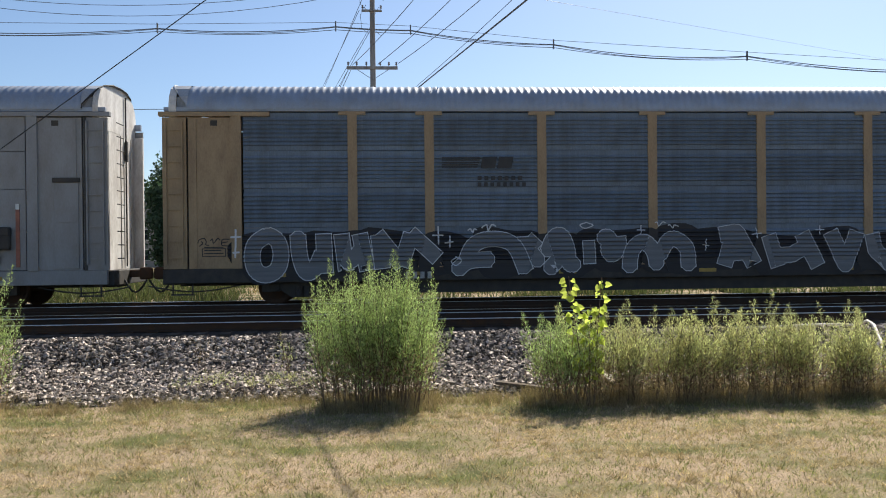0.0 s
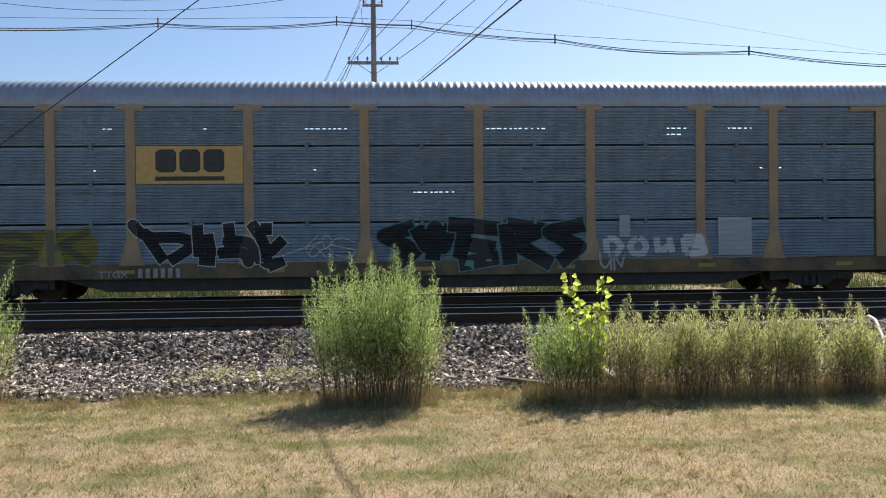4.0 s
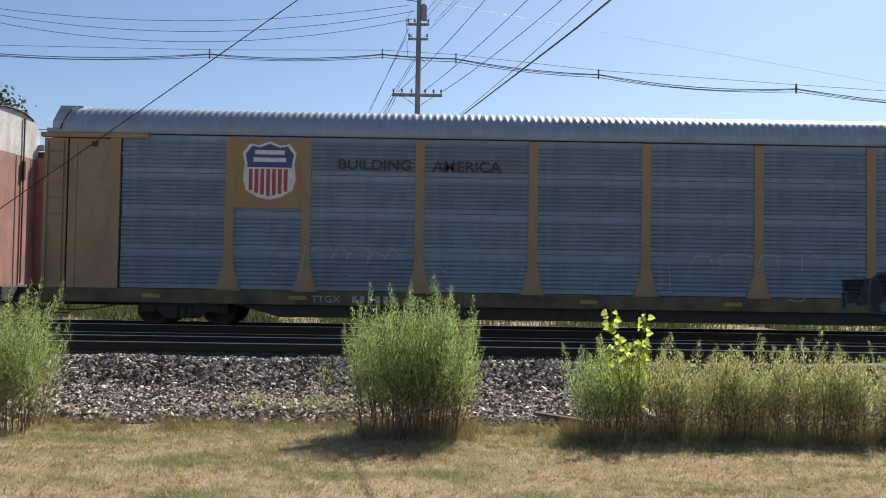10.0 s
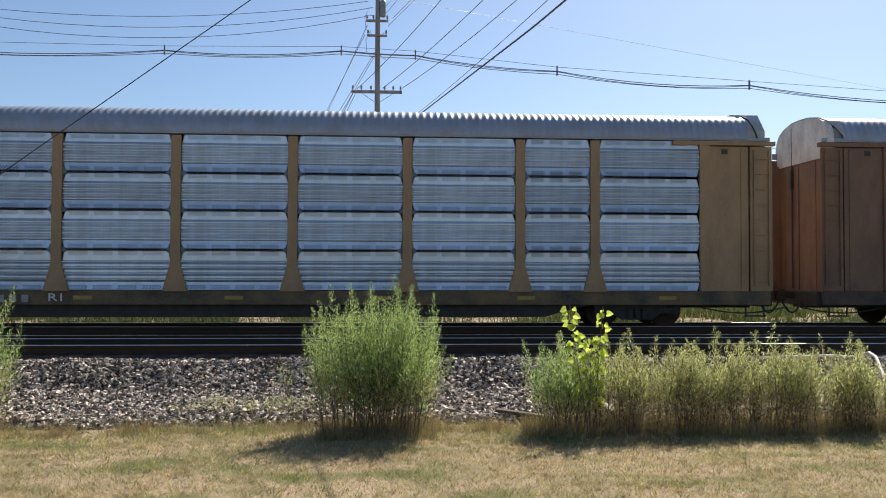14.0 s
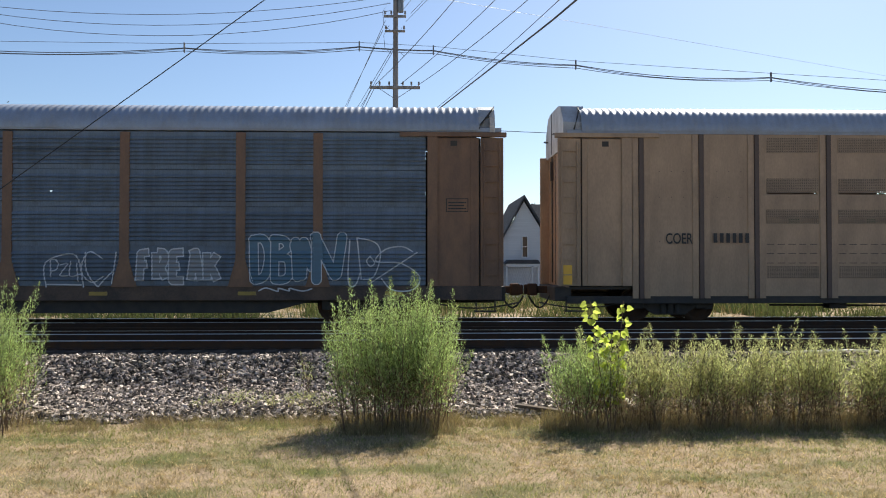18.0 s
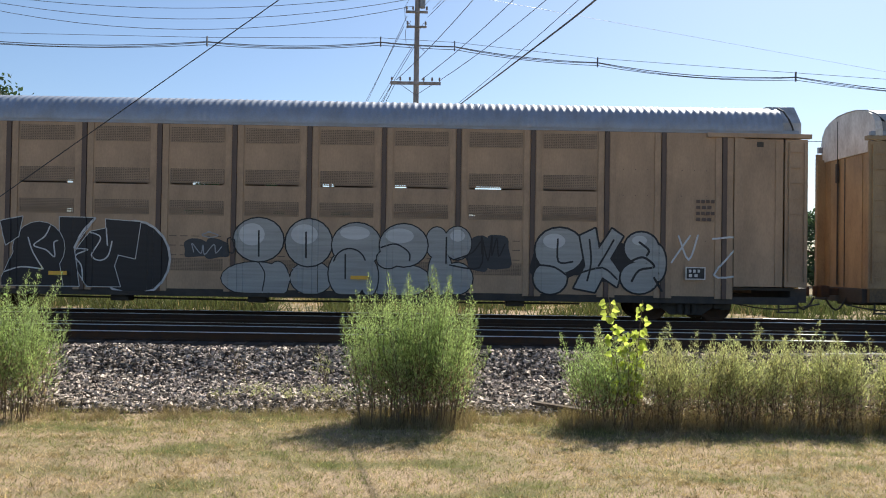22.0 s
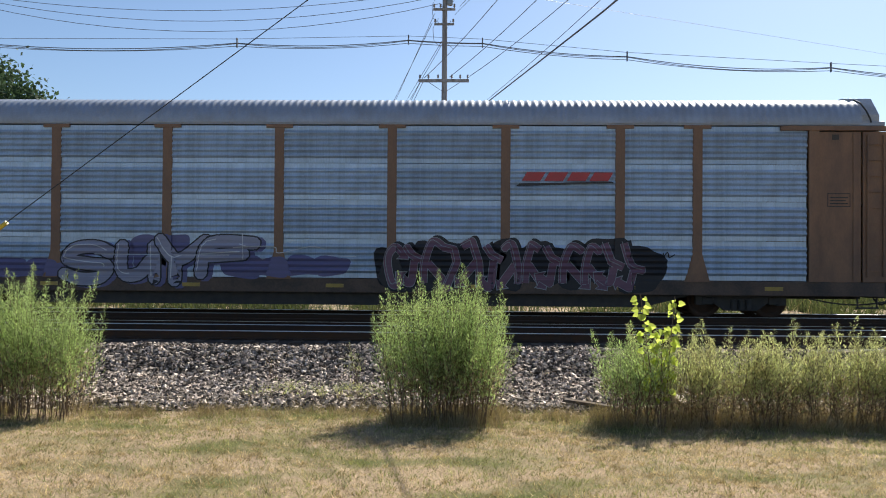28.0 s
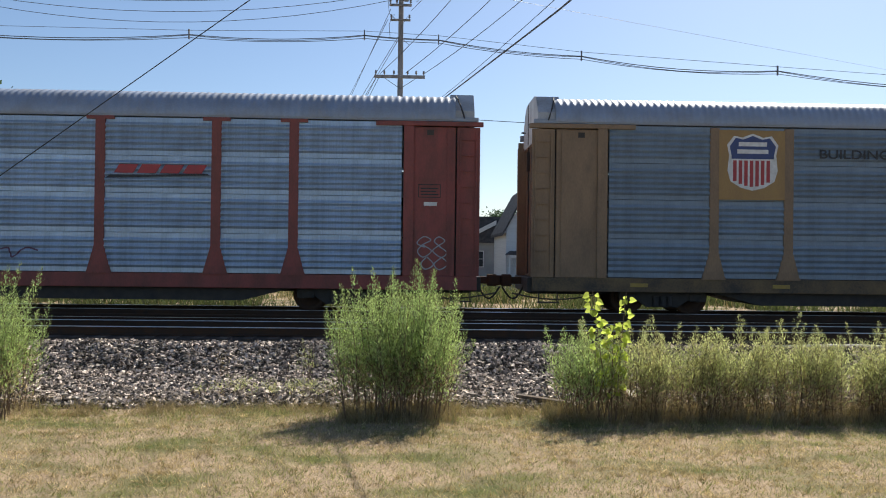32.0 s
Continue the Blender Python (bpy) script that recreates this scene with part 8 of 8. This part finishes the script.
# ---- beyond the tracks ----
bark = material("tree bark", (0.10, 0.08, 0.06), 0.9, 0, (0.05, 0.04, 0.03), 0.5, 6, 40, 0.5, (1, 1, 0.3))
crown_leaf = material("dark tree leaf", (0.075, 0.115, 0.065), 0.6, 0, (0.05, 0.08, 0.045), 0.4, 1, 10, 0, island=0.4, leaf=0.3)


def tree(x, y, h, w, seed, label="dark green leafy tree beyond the tracks"):
    r = np.random.default_rng(seed)
    t = new("tree")
    t.location = (x, y, 0.5)
    tagged(t, label, "tree", "trees behind the tracks")
    s = Shape().tube([(0, 0, 0), (0.1, 0, h * 0.25), (0.05, 0.1, h * 0.5), (0, 0, h * 0.85)], 0.035 * h, 8, 0.008 * h)
    for k in range(9):
        a, z = r.uniform(0, 2 * np.pi), h * r.uniform(0.25, 0.7)
        s.tube([(0.05, 0, z), (w * 0.25 * math.cos(a), w * 0.25 * math.sin(a), z + h * 0.1), (w * 0.42 * math.cos(a), w * 0.42 * math.sin(a), z + h * 0.2)], 0.011 * h, 5, 0.003 * h)
    part("trunk", s, bark, t)
    n = 90 if h > 14 else 46
    a, u = r.uniform(0, 2 * np.pi, n), r.uniform(-1, 1, n)
    c = np.stack([np.cos(a) * np.sqrt(1 - u * u) * w * 0.36, np.sin(a) * np.sqrt(1 - u * u) * w * 0.36, h * (0.60 if h > 14 else 0.5) + u * h * (0.30 if h > 14 else 0.42)], -1) * r.uniform(0.75, 1.08, (n, 1))
    m = 300
    P = (c[:, None] + r.normal(0, 1, (n, m, 3)) * np.array([w * 0.085, w * 0.085, h * 0.05])).reshape(-1, 3)
    P = P[P[:, 2] > h * (0.16 if h > 14 else 0.03)]
    D = r.normal(size=P.shape) + np.array([0, 0, -0.3])
    D /= np.linalg.norm(D, axis=1, keepdims=True)
    N = r.normal(size=P.shape)
    L = r.uniform(0.22, 0.42, len(P)) * (h / 10) ** 0.5
    part("crown", bulk("crown", *leaf_quads(P, D, N / np.linalg.norm(N, axis=1, keepdims=True), L, L * 0.6)), crown_leaf, t, kind="stuff")


for i, (x, y, h, w) in enumerate([(-39.5, 62, 18.3, 11), (-47, 58, 17, 13), (-34.6, 62, 15.4, 4), (-16.4, 60, 9.0, 5.4), (-14.6, 58, 8.8, 6.4), (-11.9, 56, 9.0, 6.5), (-27.6, 66, 8.0, 3.6), (-27.2, 92, 9.6, 5), (-9.0, 78, 9.3, 5),
                                  (0.0, 84, 9.0, 5), (14, 80, 8, 7), (20, 70, 9, 7), (28, 75, 8, 8), (36, 72, 9, 9), (46, 80, 11, 10), (-55, 70, 14, 12), (9.5, 90, 7, 8)]):
    tree(x, y, h, w, 100 + i)

siding = material("white clapboard siding", (0.66, 0.66, 0.65), 0.6, 0, (0.5, 0.5, 0.49), 0.3, 3, 30, 0.1, (0.1, 0.1, 6))
grey_wall = material("grey concrete wall", (0.40, 0.40, 0.40), 0.85, 0, (0.25, 0.25, 0.25), 0.4, 1, 20, 0.2)
shingle = material("dark grey shingles", (0.10, 0.10, 0.105), 0.9, 0, (0.05, 0.05, 0.055), 0.5, 4, 30, 0.4)
glass_dark = material("dark window glass", (0.03, 0.035, 0.04), 0.08, 0, None, 0.1, 3, 20, 0)
trim_white = material("white trim", (0.72, 0.72, 0.70), 0.5, 0, (0.5, 0.5, 0.48), 0.2)


def window(parent, x, y, z, w, h, frame_mat=None):
    f = Shape()
    for a, b, c, d in ((-w / 2 - 0.07, w / 2 + 0.07, -0.07, 0), (-w / 2 - 0.07, w / 2 + 0.07, h, h + 0.07), (-w / 2 - 0.07, -w / 2, 0, h), (w / 2, w / 2 + 0.07, 0, h), (-w / 2, w / 2, h / 2 - 0.02, h / 2 + 0.02)):
        f.box(x + a, x + b, y - 0.06, y + 0.02, z + c, z + d)
    o = part("window", f, frame_mat or trim_white, parent)
    part("pane", Shape().box(x - w / 2, x + w / 2, y - 0.02, y, z, z + h), glass_dark, o)
    return o


def gable_house():
    h = new("house")
    h.location = (7.6, 50, 0.5)
    tagged(h, "white gabled house with a lattice porch", "house")
    part("wall", Shape().prism([(-1.9, 0), (1.3, 0), (1.3, 3.0), (-0.55, 6.0), (-1.9, 3.6)], 0, 0.2).box(1.1, 1.3, 0.2, 8, 0, 3.0).box(-1.9, -1.7, 0.2, 8, 0, 3.4), siding, h)
    part("roof", Shape().prism([(-2.15, 3.2), (-0.55, 6.2), (1.6, 2.7), (1.6, 2.9), (-0.55, 6.42), (-2.15, 3.42)], -0.25, 8.2), shingle, h)
    wing = part("wing_wall", Shape().box(1.3, 6.5, 2.0, 2.2, 0, 3.2), siding, h)
    part("wing_roof", Shape().prism_x([(1.7, 3.2), (5, 6.2), (8.3, 3.2)], 0.6, 6.9), shingle, h)
    window(h, -0.5, -0.01, 2.4, 0.3, 1.3)
    window(h, 3.0, 1.99, 1.2, 0.8, 1.2)
    porch = part("porch_roof", Shape().prism([(-2.0, 1.95), (0.3, 1.95), (0.1, 2.2), (-1.7, 2.2)], -1.6, -0.01), shingle, h)
    part("porch_beam", Shape().box(-1.9, 0.2, -1.55, -1.45, 1.75, 1.95), trim_white, porch)
    lat = Shape()
    for k in range(9):
        x = -1.75 + 0.15 * k
        lat.add([(x, -1.5, 0.3), (x + 0.04, -1.5, 0.3), (x + 0.54, -1.5, 1.7), (x + 0.5, -1.5, 1.7)], [(0, 1, 2, 3)])
        lat.add([(x + 0.5, -1.49, 0.3), (x + 0.54, -1.49, 0.3), (x + 0.04, -1.49, 1.7), (x, -1.49, 1.7)], [(0, 1, 2, 3)])
    part("lattice", lat, trim_white, porch, "white diamond lattice")
    for x in (-1.85, -0.25, 0.15):
        part("porch_post", Shape().box(x - 0.05, x + 0.05, -1.55, -1.45, 0, 1.8), trim_white, porch)


def low_house():
    h = new("house")
    h.location = (6.0, 62, 0.5)
    tagged(h, "grey house with white fascia and dark gables", "house")
    part("wall", Shape().box(-2.2, 3.2, 0, 6, 0, 2.9), grey_wall, h)
    part("roof", Shape().prism([(-2.6, 2.9), (3.6, 2.9), (1.6, 5.0), (-1.4, 5.0)], -0.3, 6.3), shingle, h)
    part("fascia", Shape().prism([(-2.7, 2.85), (0.2, 4.35), (0.2, 4.7), (-2.7, 3.2)], -0.5, -0.32), trim_white, h)
    part("dormer", Shape().prism([(0.2, 3.2), (2.2, 3.2), (2.2, 4.3), (1.2, 4.9), (0.2, 4.3)], -0.6, 1), grey_wall, h)
    for x in (-1.2, 0.9, 2.3):
        window(h, x, -0.01, 1.0, 0.8, 1.2)
    part("chimney", Shape().box(-1.5, -1.0, 2, 2.5, 4.5, 5.6), grey_wall, h)


def flat_building():
    b = new("low_building")
    b.location = (0.6, 64, 0.5)
    tagged(b, "low grey flat-roofed building with a deep fascia", "building")
    part("wall", Shape().box(-2.4, 3.2, 1.2, 8, 0, 5.3), grey_wall, b)
    part("fascia", Shape().box(-2.8, 3.6, 0, 1.2, 4.4, 5.6), grey_wall, b)
    for x in (-2.4, 0.3, 3.0):
        part("column", Shape().box(x - 0.2, x + 0.2, 0.2, 0.6, 0, 4.4), grey_wall, b)
    for x in (-1.1, 1.6):
        window(b, x, 1.19, 2.4, 1.9, 1.5)
        window(b, x, 1.19, 0.3, 1.9, 1.3)
    part("awning", Shape().prism([(-2.6, 1.9), (3.4, 2.4), (3.4, 2.6), (-2.6, 2.1)], -1.2, 0), shingle, b)


def apartment_block():
    b = new("apartment_building")
    b.location = (-5.2, 72, 0.5)
    tagged(b, "four-storey pale concrete apartment block with dark windows", "building")
    part("wall", Shape().box(-1.9, 1.9, 0, 10, 0, 7.8), grey_wall, b)
    part("roof", Shape().box(-2.0, 2.0, -0.1, 10.1, 7.8, 8.0), grey_wall, b)
    for z in (0.6, 2.4, 4.2, 6.0):
        for x in (-1.1, 0.3, 1.35):
            window(b, x, -0.01, z, 0.75, 1.0, grey_wall)


def steep_house():
    h = new("house")
    h.location = (-31.2, 84, 0.3)
    tagged(h, "white steep-gabled house with a columned porch", "house")
    part("wall", Shape().prism([(-2.7, 0), (2.7, 0), (2.7, 3.4), (0, 6.4), (-2.7, 3.4)], 0, 0.2).box(-2.7, -2.5, 0.2, 7, 0, 3.4).box(2.5, 2.7, 0.2, 7, 0, 3.4), siding, h)
    part("roof", Shape().prism([(-2.95, 3.1), (0, 6.38), (2.95, 3.1), (2.95, 3.32), (0, 6.62), (-2.95, 3.32)], -0.25, 7.2), shingle, h)
    for x, z in ((0.0, 3.4), (1.5, 1.1), (-1.4, 1.1)):
        window(h, x, -0.01, z, 0.6, 1.1)
    porch = part("porch_roof", Shape().prism_x([(-1.6, 2.1), (0.0, 2.5), (0.0, 2.3), (-1.6, 1.95)], -2.7, 1.0), trim_white, h)
    for x in (-2.5, -1.4, -0.3, 0.8):
        part("porch_post", Shape().box(x - 0.07, x + 0.07, -1.55, -1.4, 0, 2.0), trim_white, porch)


def clapboard_house():
    h = new("house")
    h.location = (-25.2, 78, 0.3)
    tagged(h, "grey clapboard house with white-framed windows and dark roof", "house")
    part("wall", Shape().box(-2.2, 2.4, 0, 7, 0, 4.6), grey_wall, h)
    part("roof", Shape().prism_x([(-0.4, 4.55), (3.5, 6.6), (7.4, 4.55), (7.4, 4.75), (3.5, 6.85), (-0.4, 4.75)], -2.5, 2.7), shingle, h)
    for x in (-1.5, -0.4, 0.7, 1.8):
        for z in (1.0, 3.0):
            window(h, x, -0.01, z, 0.6, 1.0)


gable_house(), low_house(), flat_building(), apartment_block(), steep_house(), clapboard_house()


def parked_car(x, y, length, height, paint, label, kind="car"):
    c = new("parked_" + kind)
    c.location = (x, y, 0.55)
    tagged(c, label, kind, "parked vehicles")
    L = length / 2
    body = Shape().prism([(-L, 0.35), (L, 0.35), (L, 0.75), (L * 0.9, 0.95), (L * 0.55, 1.0), (-L * 0.95, 1.0), (-L, 0.8)], -0.88, 0.88)
    part("body", body, paint, c)
    part("cabin", Shape().prism([(-L * 0.92, 1.0), (L * 0.5, 1.0), (L * 0.25, height), (-L * 0.8, height)], -0.78, 0.78), paint, c)
    for a, b in ((-0.72, -0.42), (-0.36, 0.0), (0.05, 0.32)):
        part("window", Shape().prism([(L * a, 1.05), (L * b, 1.05), (L * b - 0.08, height - 0.12), (L * a + 0.04, height - 0.12)], -0.80, -0.785), glass_dark, c)
    for wx in (-L * 0.62, L * 0.62):
        for wy in (-0.8, 0.8):
            w = part("wheel", Shape().lathe([(0, -0.1), (0.2, -0.1), (0.33, -0.1), (0.35, -0.05), (0.35, 0.05), (0.33, 0.1), (0, 0.1)], (0, 0, 0), "y", 18), rubber, c, at=(wx, wy, 0.35))
            part("rim", Shape().lathe([(0, -0.115), (0.19, -0.11), (0.2, -0.1)], (0, 0, 0), "y", 12), steel_grey, w)
    for s in (-1, 1):
        part("light", Shape().box(s * L * 0.985 - 0.03, s * L * 0.985 + 0.03, -0.8, -0.5, 0.68, 0.82), ink_white if s < 0 else ink_red, c)


white_car = material("white car paint", (0.70, 0.70, 0.70), 0.25, 0, (0.6, 0.6, 0.6), 0.1, 1, 10, 0)
silver_car = material("silver car paint", (0.42, 0.43, 0.44), 0.3, 0.4, (0.36, 0.37, 0.38), 0.1, 1, 10, 0)
parked_car(-10.6, 46, 4.5, 1.65, white_car, "white estate car parked behind the tracks")
parked_car(-31.5, 44, 5.0, 1.75, silver_car, "silver van parked behind the tracks", "van")
parked_car(-26.0, 45, 4.6, 1.5, white_car, "white car parked behind the tracks")
parked_car(-20.4, 44, 4.2, 1.45, material("red car paint", (0.45, 0.04, 0.04), 0.3, 0, (0.35, 0.04, 0.04), 0.1, 1, 10, 0), "red car parked behind the tracks")
road = part("road", Shape().box(-200, 200, 41, 50, 0.35, 0.556), material("worn asphalt", (0.06, 0.06, 0.06), 0.9, 0, (0.09, 0.085, 0.08), 0.4, 2, 60, 0.3))
tagged(road, "worn grey asphalt road behind the tracks", "road", kind="structure")

# ---- small things by the ballast ----
pale_rock = part("rock", stones("rock", 3, 3.25, 3.55, 11.95, 12.15, 0.10, 0.15, lambda x, y: 0.08 + 0 * x, 8), material("pale sandstone", (0.52, 0.46, 0.38), 0.9, 0, (0.35, 0.3, 0.25), 0.3, 8, 50, 0.4))
tagged(pale_rock, "pale sandstone lumps among the weeds", "rock")
plank = part("plank", Shape().box(-0.45, 0.45, -0.07, 0.07, 0, 0.05, 0.01), tie_wood, at=(2.05, 12.35, 0.10))
plank.rotation_euler = (0, radians(4), radians(-22))
tagged(plank, "broken weathered board lying on the stones", "board")
conduit = part("conduit", Shape().tube([(6.9, 15.35, 0.66), (7.94, 15.2, 0.70), (8.8, 15.2, 0.72), (9.06, 14.8, 0.74), (8.95, 14.4, 0.60), (8.81, 14.0, 0.36)], 0.02, 8), material("pale plastic conduit", (0.60, 0.58, 0.56), 0.5), smooth=True)
tagged(conduit, "pale plastic conduit lying along the ballast edge", "conduit")
hose = part("hose", Shape().tube([(9.5, 15.3, 0.70), (9.42, 14.9, 0.80), (9.30, 14.5, 0.76), (9.12, 14.0, 0.50), (8.9, 13.6, 0.33), (8.5, 13.1, 0.14)], 0.035, 8), material("faded red hose", (0.50, 0.33, 0.28), 0.6, 0, (0.62, 0.58, 0.54), 0.8, 3, 20, 0.05), smooth=True)
tagged(hose, "faded red and white hose curving down the ballast", "hose")
fallen = part("fallen_leaf", Shape().add([(-0.06, 0, 0.02), (0, -0.04, 0.045), (0.07, 0, 0.03), (0, 0.05, 0.05)], [(0, 1, 2, 3)]), leaf_dry, at=(5.24, 9.4, 0.07))
tagged(fallen, "dry fallen leaf on the lawn", "leaf")

# ---- what moves ----
CENTRES = [8.57 - 30.7, 8.57, 39.27, 69.98, 100.68, 131.41, 162.12, 201.3, 201.3, 240.65, 271.35, 302.03, 332.73]
TRAVEL = [0.0, 9.66, 19.29, 28.92, 38.56, 48.21, 57.86, 67.53, 77.21, 87.16, 96.55, 106.19, 115.94, 125.69, 135.7, 145.43, 155.02, 164.63, 174.4,
          184.29, 194.28, 204.2, 214.27, 224.7, 234.37, 244.37, 254.53, 264.73, 274.81, 284.63, 295.0, 304.89, 315.05]


def motions():
    for car, c in zip(CARS, CENTRES):
        walk(car, [(t, pose(c - d, TRAIN_TRACK, RAIL_Z)) for t, d in enumerate(TRAVEL)])
    times = [k / 15 for k in range(481)]
    turns = [-math.degrees(float(np.interp(t, range(33), TRAVEL)) / WHEEL_R) for t in times]
    for w, k in WHEELSETS:
        walk(w, [(t, pose(k, 0, WHEEL_R, 0, a, 0)) for t, a in zip(times, turns)])


motions()
